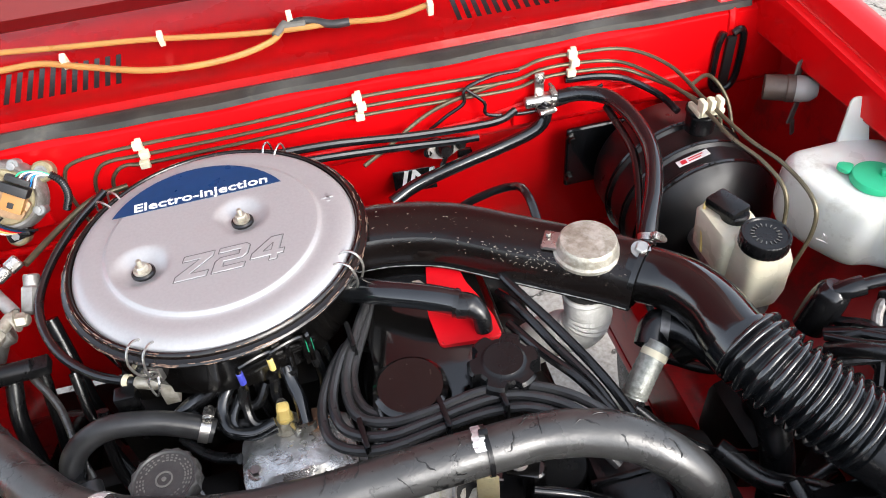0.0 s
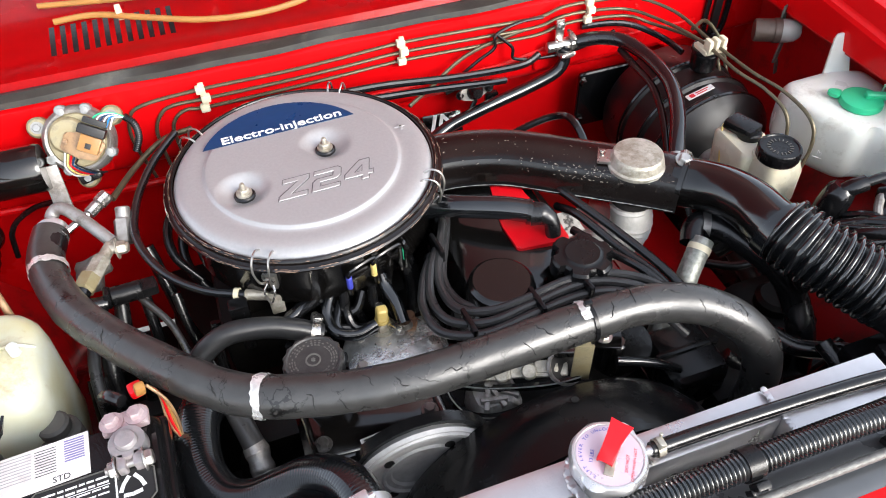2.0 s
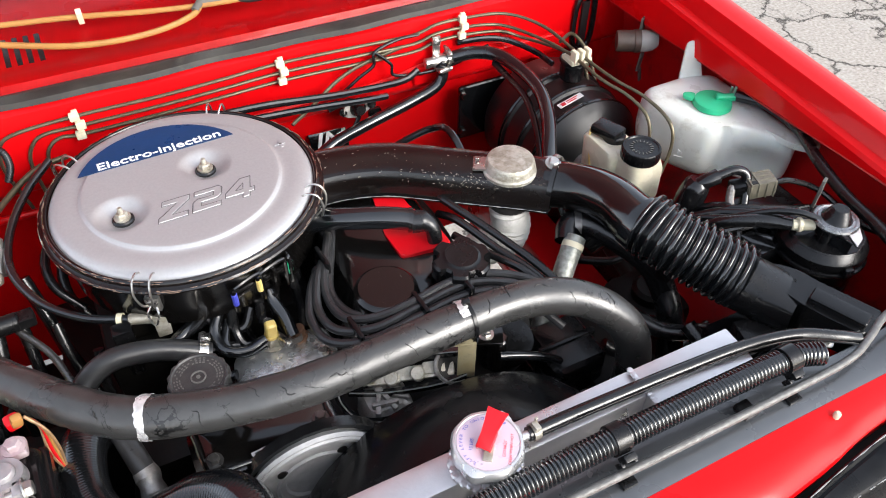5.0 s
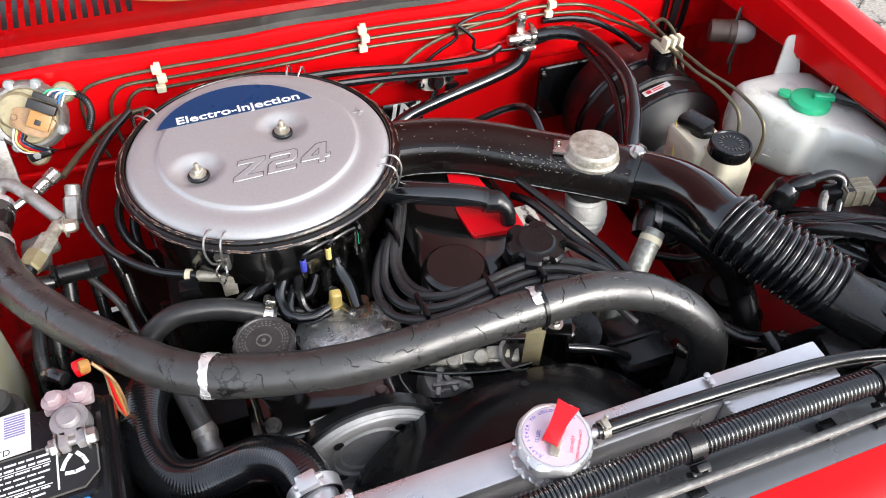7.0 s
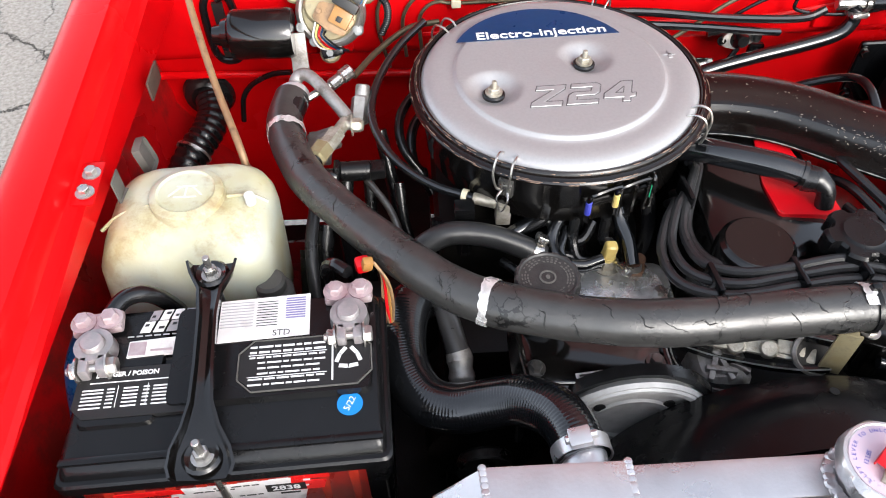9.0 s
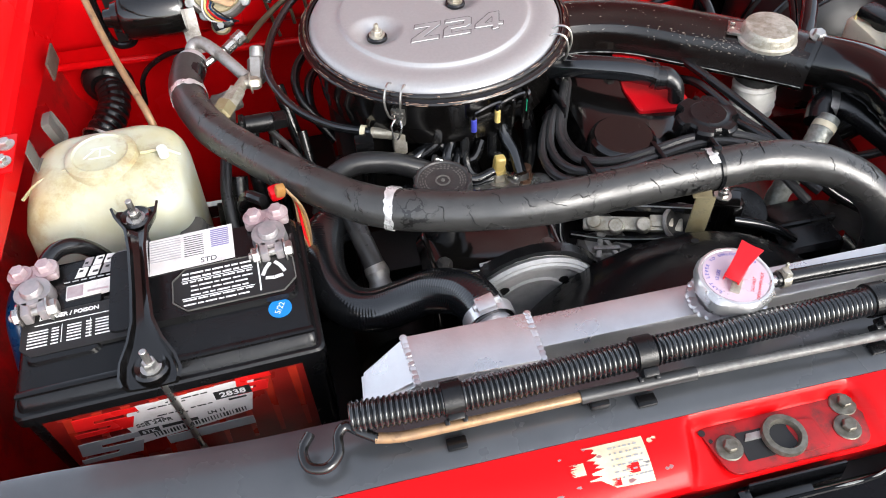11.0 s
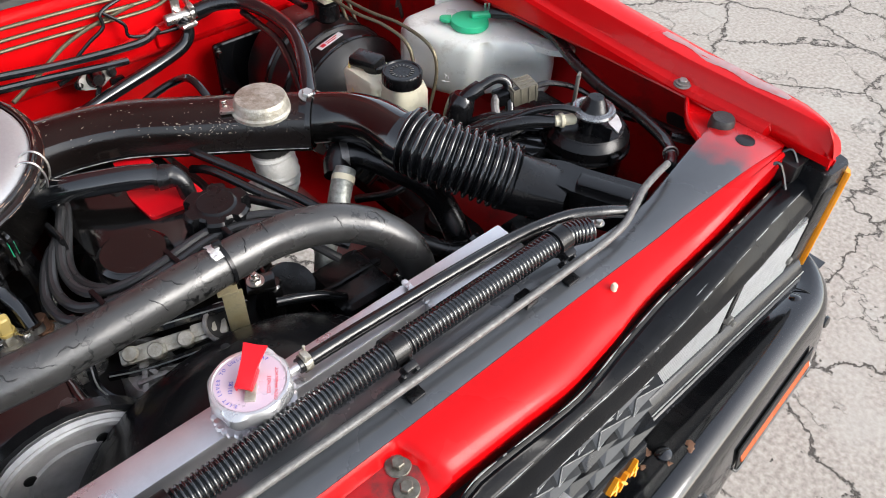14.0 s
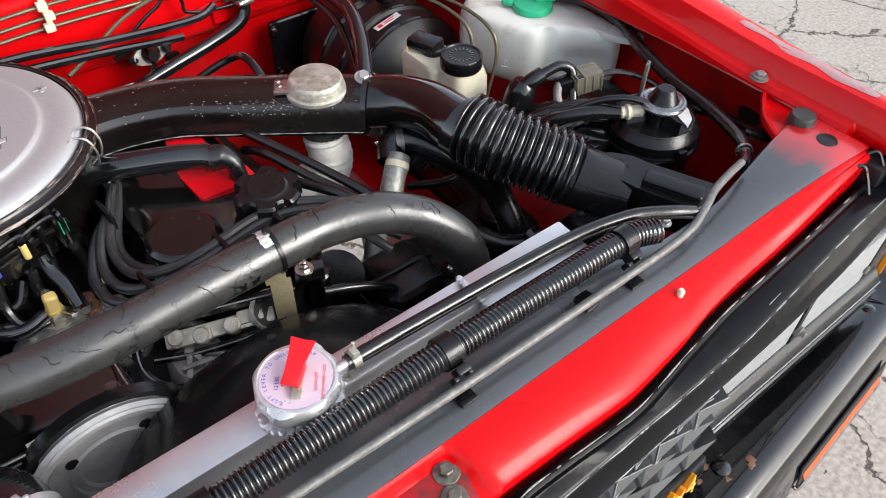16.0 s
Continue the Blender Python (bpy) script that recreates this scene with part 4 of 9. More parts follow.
BAR_FRONT = [(0.22, -0.1255), (0.38, -0.1245), (0.47, -0.1215), (0.56, -0.1135), (0.65, -0.106), (0.78, -0.0985)]
BAR_LOW = [(0.25, -0.1355), (0.44, -0.132), (0.55, -0.1285), (0.64, -0.1235), (0.78, -0.112)]


def grille_bar():
    rows = []
    for k in range(90):
        x = -0.565 + 1.34 * k / 89
        back, front, low = twin(BAR_BACK, x), twin(BAR_FRONT, x), twin(BAR_LOW, x)
        up = rise(x) * 0.4
        rows.append([(x, y, z + up) for y, z in ((back, 0.90), (back, 0.9385), (back - 0.0012, 0.9402), (back - 0.0032, 0.9402), (back - 0.0044, 0.9385), (back - 0.0058, 0.9372), (back - 0.0078, 0.9378), (back - 0.0092, 0.9385),
                     ((back + front) / 2, 0.9375), (front + 0.003, 0.9352), (front + 0.0008, 0.9335), (front - 0.0012, 0.9305), ((front + low) / 2 - 0.001, 0.9225), (low, 0.9135), (low - 0.0005, 0.9105), (low + 0.002, 0.9085), (low + 0.012, 0.907))])
    return loft(rows, 0.0015)


part("top_bar", grille_bar(), GRILLE_BAR, grille, "scuffed black top bar")


def wedge():
    """A raised slanting facet of the grille."""
    bm = bmesh.new()
    pts = [(-0.031, 0.006, -0.0105), (0.019, 0.006, -0.0105), (0.031, 0.006, 0.0105), (-0.019, 0.006, 0.0105), (-0.021, -0.008, -0.0055), (0.013, -0.0015, -0.0065), (0.024, -0.010, 0.0075), (-0.010, -0.002, 0.0075)]
    v = [bm.verts.new(p) for p in pts]
    for f in ((0, 1, 5, 4), (1, 2, 6, 5), (2, 3, 7, 6), (3, 0, 4, 7), (4, 5, 6), (4, 6, 7), (3, 2, 1, 0)):
        bm.faces.new([v[q] for q in f])
    return bm


for k in range(12):
    for j in range(5):
        x = -0.225 + 0.0555 * k + (0.022 if j % 2 else 0.0) + 0.008 * j
        if -0.22 < x < 0.425:
            part("wedge", moved(wedge(), pose(x, -0.1235 - 0.003 * j, 0.893 - 0.0225 * j, -7, 0, 0)), GRILLE_GREY if j < 2 or (j + k) % 3 else GRILLE_DARK, grille, smooth=0)
            if j < 2:
                at = pose(x, -0.1240 - 0.003 * j, 0.893 - 0.0225 * j, -7, 0, 0)
                loop = [at @ Vector(q) for q in ((-0.0215, -0.0085, -0.0055), (0.0135, -0.002, -0.0065), (0.0245, -0.0105, 0.0075), (-0.0105, -0.0025, 0.0075))]
                # Thin pale rods paint a highlight round the wedge's face.
                part("wedge_highlight", join(*[rod(a, b, 0.0006, 5) for a, b in zip(loop, loop[1:] + loop[:1])]), WORN_AND_LIT_EDGE, grille)
part("backing", moved(box(-0.335, 0.335, -0.003, 0.003, -0.136, 0.002, 0.002), Matrix.Translation((CENTRE, -0.115, 0.908)) @ pose(0, 0, 0, -8, 0, 0)), GRILLE_DARK, grille)
part("badge", letters("4x4", 0.027, flat((0, -1, 0.3), (0.378, -0.153, 0.783)), 0.004, 0.25, 1.2), AMBER, grille, "orange four wheel drive letters")
for x, z in ((0.248, 0.803), (0.279, 0.826)):
    part("emblem", moved(prism([(-0.016, -0.018), (0.006, -0.018), (0.016, 0.018), (-0.006, 0.018)], 0, 0.016, 0.002), Matrix.Translation((x, -0.135, z)) @ pose(0, 0, 0, 82, 0, 0)), CHROME, grille, "bright plated emblem block")
part("badge_base", block(0.10, 0.012, 0.03, pose(0.378, -0.145, 0.781, -10, 0, 0), 0.004), GRILLE_DARK, grille)


def worn_line(rows, off, up, seed, amount):
    """Broken strokes where the bar's edge is rubbed through."""
    rnd = random.Random(seed)
    out, x = [], -0.3
    while x < 0.74:
        length = rnd.uniform(0.004, 0.05)
        if rnd.random() < amount:
            pts = [(x + length * k / 4, twin(rows, x + length * k / 4) + off, up + rise(x) * 0.4 + rnd.uniform(-0.0002, 0.0002)) for k in range(5)]
            out.append(tube(pts, [0.0002] + [rnd.uniform(0.0003, 0.0011) for _ in range(3)] + [0.0002], 6, 3))
        x += length + rnd.uniform(0.0, 0.012)
    return join(*out)


countless(part("worn_edge", worn_line(BAR_FRONT, 0.0006, 0.9335, 4, 0.85), WORN_AND_LIT_EDGE, grille, "paint rubbed through along the edge"))
countless(part("worn_edge", worn_line(BAR_BACK, -0.0022, 0.9402, 5, 0.8), WORN_AND_LIT_EDGE, grille))
countless(part("worn_edge", worn_line(BAR_LOW, -0.0005, 0.9110, 6, 0.5), WORN_AND_LIT_EDGE, grille))
countless(part("scratch", worn_line(BAR_FRONT, 0.0085, 0.9369, 7, 0.15), WORN_AND_LIT_EDGE, grille))


def headlamp(side):
    f = (lambda x: x) if side > 0 else mirror
    lamp = thing("headlamp", (f(0.6), -0.12, 0.83), "rectangular clear fluted glass headlamp in a grey frame", "headlamp", "headlamps")

    def across(x0, x1, *rest):
        a, b = sorted((f(x0), f(x1)))
        return box(a, b, *rest)

    part("bucket", across(0.445, 0.752, -0.098, -0.05, 0.80, 0.906, 0.004), BRIGHT_BUCKET, lamp, "silvered reflector")
    for x0, x1 in ((0.450, 0.598), (0.610, 0.748)):
        pane = part("lens", across(x0, x1, -0.1185, -0.1125, 0.812, 0.9065, 0.002), LAMP_GLASS, lamp)
        n = int((x1 - x0) / 0.0048)
        for k in range(n):
            x = x0 + 0.004 + (x1 - x0 - 0.008) * k / (n - 1)
            part("flute", rod((f(x), -0.1188, 0.816), (f(x), -0.1188, 0.902), 0.0009, 6), FLUTE, pane)
    part("divider", across(0.599, 0.609, -0.121, -0.108, 0.812, 0.906, 0.002), GRILLE_DARK, lamp)
    part("adjuster", join(rod((f(0.604), -0.112, 0.835), (f(0.604), -0.126, 0.835), 0.0065, 12), hexbolt((f(0.604), -0.126, 0.835), 0.004, 0.003, (0, -1, 0), False)), PLASTIC_GREY, lamp)
    part("adjuster", rod((f(0.742), -0.112, 0.84), (f(0.742), -0.123, 0.84), 0.0055, 12), PLASTIC_GREY, lamp)
    rows = []
    for k in range(12):
        x = 0.452 + 0.335 * k / 11
        rows.append([(f(x), y, z) for y, z in ((-0.112, 0.815), (-0.1195, 0.8135), (-0.122, 0.812), (-0.1305, 0.8005), (-0.1318, 0.798), (-0.1318, 0.785), (-0.1338, 0.7835), (-0.1338, 0.765))])
    part("trim_edge", tube([(f(0.452 + 0.335 * k / 11), -0.1322, 0.7985) for k in range(12)], 0.0009, 6, 2), WORN_AND_LIT_EDGE, lamp, "thin pale edge line of the trim")
    part("lower_trim", loft(rows, 0.002), GRILLE_PALE, lamp, "dark grey trim under the lens")
    turn = thing("turn_signal", (f(0.80), -0.1, 0.80), "amber wraparound corner lamp in a black frame", "turn signal", "corner lamps")
    bm = prism(round_outline([(0.800, -0.1255), (0.811, -0.1185), (0.8205, -0.066), (0.808, -0.064), (0.801, -0.112), (0.7975, -0.1185)], 0.003), 0.795, 0.951, 0.0025)
    bk = prism(round_outline([(0.752, -0.116), (0.798, -0.1195), (0.803, -0.108), (0.806, -0.062), (0.752, -0.06)], 0.006), 0.785, 0.966, 0.003)
    tray = prism([(0.758, -0.1185), (0.788, -0.1215), (0.788, -0.1165), (0.758, -0.1135)], 0.80, 0.94, 0.002)
    if side < 0:
        flip = Matrix.Translation((2 * CENTRE, 0, 0)) @ Matrix.Diagonal((-1, 1, 1, 1))
        moved(bm, flip), moved(bk, flip), moved(tray, flip)
    part("lens", bm, AMBER, turn)
    part("frame", bk, GRILLE_DARK, turn)
    part("inner_bezel", tray, PLASTIC, turn)


headlamp(1)
headlamp(-1)

bumper = thing("front_bumper", (CENTRE, -0.2, 0.6), "black painted steel front bumper with chipped rust spots", "bumper")


def bumper_bend(x):
    far = abs(x - CENTRE)
    bend = max(0.0, far - 0.30) * 0.085
    if far > 0.70:
        bend += 0.085 * (1 - math.sqrt(max(0.0, 1 - ((far - 0.70) / 0.0905) ** 2)))
    return bend


def bumper_shell():
    rows = []
    for k in range(80):
        u = math.sin(math.pi * (-0.5 + k / 79))
        x = CENTRE + u * 0.79
        bend = bumper_bend(x)
        hold = min(bend, 0.004)
        rows.append([(x, -0.127 + hold, 0.70), (x, -0.1275 + hold, 0.736), (x, -0.130 + hold, 0.7395), (x, -0.136 + bend * 0.4, 0.7405), (x, -0.150 + bend * 0.7, 0.7425), (x, -0.165 + bend, 0.7465), (x, -0.178 + bend, 0.7498), (x, -0.188 + bend, 0.7508), (x, -0.198 + bend, 0.7475), (x, -0.207 + bend, 0.740),
                     (x, -0.212 + bend, 0.730), (x, -0.217 + bend, 0.712), (x, -0.222 + bend, 0.69), (x, -0.226 + bend, 0.665), (x, -0.2275 + bend, 0.65), (x, -0.2245 + bend, 0.638), (x, -0.15 + bend, 0.60)])
    return loft(rows, 0.003)


part("shell", bumper_shell(), BLACK_PAINT, bumper)
for s in (1, -1):
    x0 = 0.812 if s > 0 else mirror(0.812)
    part("end_cap_seam", tube([(x0 - 0.012 * s, -0.112, 0.7445), (x0 - 0.004 * s, -0.128, 0.748), (x0, -0.143, 0.7505), (x0 + 0.003 * s, -0.158, 0.746), (x0 + 0.004 * s, -0.166, 0.735)], 0.0011, 6), BLACK_INK, bumper)
for x, y in ((0.462, -0.158), (0.793, -0.140), (-0.25, -0.158), (-0.583, -0.140)):
    part("bolt", lathe([(0, 0), (0.011, 0), (0.0095, 0.005), (0.004, 0.0075), (0, 0.008)], Matrix.Translation((x, y, 0.743)), 18), BLACK_PAINT, bumper)
for x, z in ((0.476, 0.70), (0.836, 0.70), (0.803, 0.665)):
    y = -0.220 + bumper_bend(x)
    part("front_bolt", lathe([(0, 0), (0.010, 0), (0.0085, 0.004), (0, 0.006)], aim((x, y, z), (x, y - 0.1, z + 0.02)), 16), BLACK_PAINT, bumper)
for x, y, r in ((0.452, -0.143, 0.005), (0.492, -0.172, 0.0055), (0.487, -0.176, 0.004), (0.455, -0.170, 0.003), (0.432, -0.152, 0.003)):
    bm = lathe([(0, 0), (r, 0), (r * 0.8, 0.0008), (0, 0.001)], Matrix.Translation((x, y, 0.0005 + table([(-0.18, 0.7500), (-0.165, 0.7466), (-0.150, 0.7428), (-0.14, 0.7412)], y - bumper_bend(x)))), 9)
    for v in bm.verts:
        v.co.x += 0.0016 * math.sin(v.co.y * 2900 + r * 999)
        v.co.y += 0.0014 * math.sin(v.co.x * 2300)
    part("rust_spot", bm, RUST, bumper)
for s in (1, -1):
    f = (lambda x: x) if s > 0 else mirror

    def slope_strip(x0, x1, z0, z1, proud):
        rows = []
        for k in range(14):
            x = x0 + (x1 - x0) * k / 13
            b = bumper_bend(x)
            rows.append([(f(x), y + b, z) for y, z in ((-0.2195 - proud, z1), (-0.2225 - proud, (z0 + z1) / 2), (-0.2255 - proud, z0))])
        return loft(rows, 0.002)

    # Black strip laid on the shell for the shade of the lens recess.
    part("recess_shade_strip", slope_strip(0.562, 0.778, 0.668, 0.703, 0.0035), BLACK_INK, bumper)
    lamp = part("indicator", slope_strip(0.570, 0.770, 0.678, 0.689, 0.0048), ORANGE, bumper, "orange indicator lens")
    edge = [(f(0.560), -0.2255 + bumper_bend(0.56), 0.669)] + [(f(x), -0.2305 + bumper_bend(x), 0.666) for x in (0.565, 0.6, 0.65, 0.7, 0.75, 0.778)] + [(f(0.783), -0.2255 + bumper_bend(0.783), 0.671)]
    part("indicator_frame", tube(edge, 0.0018, 8, 4), DARK_STEEL, lamp, "dark metal lower rim")


# ---- air cleaner ----
LX, LY, LZ = -0.055, 0.518, 1.008
air = thing("air_cleaner", (LX, LY, 0.915), "round engine air cleaner with a silver lid and black steel body", "air filter")
AC = Matrix.Translation((LX, LY, 0))
part("body", lathe([(0, 0.912), (0.12, 0.912), (0.146, 0.915), (0.1515, 0.922), (0.1515, 0.942), (0.153, 0.944), (0.1535, 0.975), (0.156, 0.982), (0.163, 0.986), (0.165, 0.990), (0.160, 0.994), (0.02, 0.994)], AC, 96), BLACK_GLOSS, air, "black enamel steel body")


def lid():
    studs = [Vector((-0.131, 0.487)), Vector((-0.024, 0.535))]
    prof = [(0.0, 1.008), (0.02, 1.008), (0.04, 1.008), (0.055, 1.008), (0.07, 1.008), (0.085, 1.008), (0.1, 1.008), (0.112, 1.008), (0.1145, 1.0077), (0.1165, 1.0062), (0.1185, 1.0045), (0.121, 1.0038), (0.124, 1.0036),
            (0.132, 1.0036), (0.140, 1.0032), (0.147, 1.0015), (0.152, 0.998), (0.155, 0.993)]
    bm = lathe(prof[1:], AC, 160)
    bmesh.ops.subdivide_edges(bm, edges=[e for e in bm.edges if (Vector((LX, LY)) - e.verts[0].co.xy).length < 0.125], cuts=2, use_grid_fill=True)
    bmesh.ops.contextual_create(bm, geom=[e for e in bm.edges if e.is_boundary and (e.verts[0].co.xy - Vector((LX, LY))).length < 0.03])
    for v in bm.verts:
        for s in studs:
            d = (v.co.xy - s).length
            if d < 0.034:
                v.co.z -= 0.011 * (0.5 + 0.5 * math.cos(math.pi * min(1, max(0, (d - 0.010) / 0.024))))
    return bm


part("lid", lid(), SILVER, air, "silver painted lid with two dimples", smooth=50.0)
# Dark grey for the shade painted along the raised letters' edges.
EDGE_SHADE = material("letter_edge_shade", (0.10, 0.095, 0.095), 0.7, 0.0, None, 60.0, 0.3, 0.0)
rnd = random.Random(12)
chips = []
for k in range(190):
    a0, span = rnd.uniform(0, 2 * math.pi), rnd.uniform(0.01, 0.10)
    rr, zz = rnd.choice(((0.1676, 0.9893), (0.1670, 0.9907), (0.1592, 0.9984), (0.1607, 0.9968), (0.1660, 0.9917)))
    chips.append(tube([(LX + rr * math.cos(a0 + span * q / 4), LY + rr * math.sin(a0 + span * q / 4), zz) for q in range(5)], [0.0001] + [rnd.uniform(0.0002, 0.0008) for _ in range(3)] + [0.0001], 5, 2))
countless(part("rim_wear", join(*chips), RIM_RUST, air, "rust and chips along the rim"))
part("rim_bead", lathe([(0.157, 0.986), (0.1650, 0.9855), (0.1672, 0.9872), (0.1676, 0.9895), (0.1662, 0.9915), (0.1638, 0.9922), (0.1618, 0.9932), (0.1612, 0.9950), (0.1605, 0.9972), (0.1588, 0.9985), (0.1566, 0.9978), (0.1555, 0.996), (0.157, 0.986)], AC, 128), BLACK_BROWN, air, "chipped black rim")
for sx, sy in ((-0.131, 0.487), (-0.024, 0.535)):
    m = Matrix.Translation((sx, sy, 0.9972))
    nut = part("nut", join(lathe([(0, 0), (0.0125, 0), (0.0125, 0.003), (0.011, 0.0045), (0, 0.0045)], m, 20)), RUBBER, air)
    part("flange_nut", join(lathe([(0, 0.0045), (0.0095, 0.0045), (0.0095, 0.0065), (0, 0.0065)], m, 18), lathe([(0, 0.0065), (0.0068, 0.0065), (0.0068, 0.011), (0.0058, 0.012), (0, 0.012)], m, 6)), TARNISH, nut)
    part("stud", lathe([(0, 0.011), (0.0029, 0.011), (0.0029, 0.0185), (0.0024, 0.0195), (0, 0.0198)], m, 12), TARNISH, nut)


def lens_label():
    """The navy label: a circular arc above a straight chord."""
    a, b, top = Vector((-0.166, 0.574)), Vector((0.025, 0.580)), 0.060
    mid, d = (a + b) / 2, (b - a)
    up = Vector((-d.y, d.x)).normalized()
    half = d.length / 2
    r = (half * half + top * top) / (2 * top)
    c = mid + up * (top - r)
    t0 = math.atan2(b.y - c.y, b.x - c.x)
    t1 = math.atan2(a.y - c.y, a.x - c.x)
    out = [tuple(a)] + [(c.x + r * math.cos(t0 + (t1 - t0) * k / 24), c.y + r * math.sin(t0 + (t1 - t0) * k / 24)) for k in range(24)]
    return prism(out, 1.0084, 1.0089, 0)


part("label", lens_label(), NAVY, air, "navy blue arched label")
part("label_print", letters("Electro-injection", 0.0195, pose(-0.066, 0.586, 1.0091, 0, 0, 2.2), 0.0002, 0.0, 1.18, 1.0, 0.0003), WHITE_INK, air)
GLYPHS = {"Z": [[(0, 0), (1, 0), (1, 0.24), (0.45, 0.24), (1, 0.78), (1, 1), (0.05, 1), (0.05, 0.76), (0.58, 0.76), (0, 0.22)]],
          "2": [[(0, 0), (1, 0), (1, 0.22), (0.3, 0.22), (0.3, 0.40), (0.86, 0.40), (1, 0.53), (1, 0.88), (0.86, 1), (0.02, 1), (0.02, 0.78), (0.7, 0.78), (0.7, 0.61), (0.14, 0.61), (0, 0.48)]],
          "4": [[(0.62, 0), (0.88, 0), (0.88, 0.2), (1.04, 0.2), (1.04, 0.42), (0.88, 0.42), (0.88, 1), (0.5, 1), (0, 0.44), (0, 0.2), (0.62, 0.2)]]}


def embossed(outline, m, low, high, slope):
    """A raised letter with sloping sides."""
    pts = [Vector(q) for q in outline]
    if sum(a.x * b.y - b.x * a.y for a, b in zip(pts, pts[1:] + pts[:1])) < 0:
        pts.reverse()
    inner = []
    for k, q in enumerate(pts):
        a, b = (q - pts[k - 1]).normalized(), (pts[(k + 1) % len(pts)] - q).normalized()
        na, nb = Vector((-a.y, a.x)), Vector((-b.y, b.x))
        w = na + nb
        inner.append(q + w * (slope / max(0.35, w.dot(na))))
    bm = bmesh.new()
    base = [bm.verts.new(m @ Vector((q.x, q.y, low))) for q in pts]
    top = [bm.verts.new(m @ Vector((q.x, q.y, high))) for q in inner]
    for k in range(len(pts)):
        l = (k + 1) % len(pts)
        bm.faces.new((base[k], base[l], top[l], top[k]))
    bm.faces.new(top)
    return bm


for k, g in enumerate("Z24"):
    m = Matrix.Translation((-0.097 + 0.0385 * k, 0.4500 + 0.0012 * k, 1.0)) @ pose(0, 0, 0, 0, 0, 1.5)
    part("embossed_letter", embossed([(0.034 * x + 0.011 * y, 0.0355 * y) for x, y in GLYPHS[g][0]], m, 0.0072, 0.0089, 0.0012), SILVER, air, smooth=20.0)
    # A thin dark outline paints the shade at the letter's foot.
    ring = [m @ Vector((0.034 * x + 0.011 * y, 0.0355 * y, 0.00835)) for x, y in GLYPHS[g][0]]
    part("edge_shade_line", join(*[rod(a, b, 0.00042, 5) for a, b in zip(ring, ring[1:] + ring[:1])]), EDGE_SHADE, air)
hole = [m @ Vector((0.034 * x + 0.011 * y, 0.0355 * y, 0.0089)) for x, y in ((0.36, 0.42), (0.62, 0.42), (0.62, 0.72))]
part("edge_shade_line", join(*[rod(a, b, 0.0005, 5) for a, b in zip(hole, hole[1:] + hole[:1])]), EDGE_SHADE, air)
part("arrow_mark", join(box(0.066, 0.080, 0.5385, 0.5415, 1.0036, 1.0046, 0.0004), box(0.072, 0.0765, 0.533, 0.547, 1.0036, 1.0046, 0.0004)), SILVER, air)


def clip(angle):
    """A wire spring clip that holds the lid."""
    m = AC @ pose(0, 0, 0, 0, 0, angle)
    parts = []
    for o in (-0.009, 0.009):
        parts.append(moved(tube([(0.145, o * 0.8, 0.999), (0.155, o, 1.006), (0.166, o, 1.004), (0.1715, o, 0.990), (0.1685, o * 0.7, 0.972), (0.1605, o * 0.5, 0.962)], 0.0013, 6), m))
    parts.append(moved(tube([(0.145, -0.0072, 0.999), (0.1445, 0, 0.9995), (0.145, 0.0072, 0.999)], 0.0013, 6), m))
    parts.append(moved(tube([(0.1605, -0.006, 0.970), (0.166, 0.0, 0.974), (0.1605, 0.006, 0.970), (0.158, 0.003, 0.96), (0.165, 0.006, 0.952), (0.168, 0.0, 0.938), (0.165, -0.006, 0.952), (0.159, -0.003, 0.96)], 0.0012, 6), m))
    parts.append(moved(block(0.006, 0.016, 0.02, Matrix.Translation((0.156, 0, 0.962)), 0.001), m))
    return join(*parts)


for a in (-118, -32, 62, 140):
    part("spring_clip", clip(a), STEEL, air, "bent wire spring clip")
# vacuum pipe bracket on the front
m = AC @ pose(0, 0, 0, 0, 0, -73)
part("pipe_bracket", moved(box(0.153, 0.159, -0.042, 0.042, 0.950, 0.958, 0.002), m), BLACK_GLOSS, air)
for o, mat, nm in ((-0.04, BLUE_INK, "blue"), (-0.008, YELLOW_PLUG, "yellow"), (0.012, BLACK_GLOSS, "black"), (0.034, GREEN, "green")):
    nip = part("vacuum_pipe", moved(tube([(0.160, o, 0.935), (0.160, o, 0.966), (0.163, o + 0.006, 0.974), (0.162, o + 0.03, 0.975), (0.160, o + 0.036, 0.966), (0.160, o + 0.036, 0.93)] if nm in ("blue", "yellow") else [(0.161, o, 0.932), (0.161, o, 0.966), (0.153, o, 0.972)], 0.0028, 8), m), BLACK_GLOSS, air)
    part("paint_mark", moved(rod((0.160, o, 0.945), (0.160, o, 0.963), 0.0035, 10), m), mat, nip, nm + " paint mark")

# ---- intake duct, heat valve and snorkel ----
duct = thing("intake_duct", (0.22, 0.45, 0.92), "flat black steel air intake duct with scratched paint", "air duct")


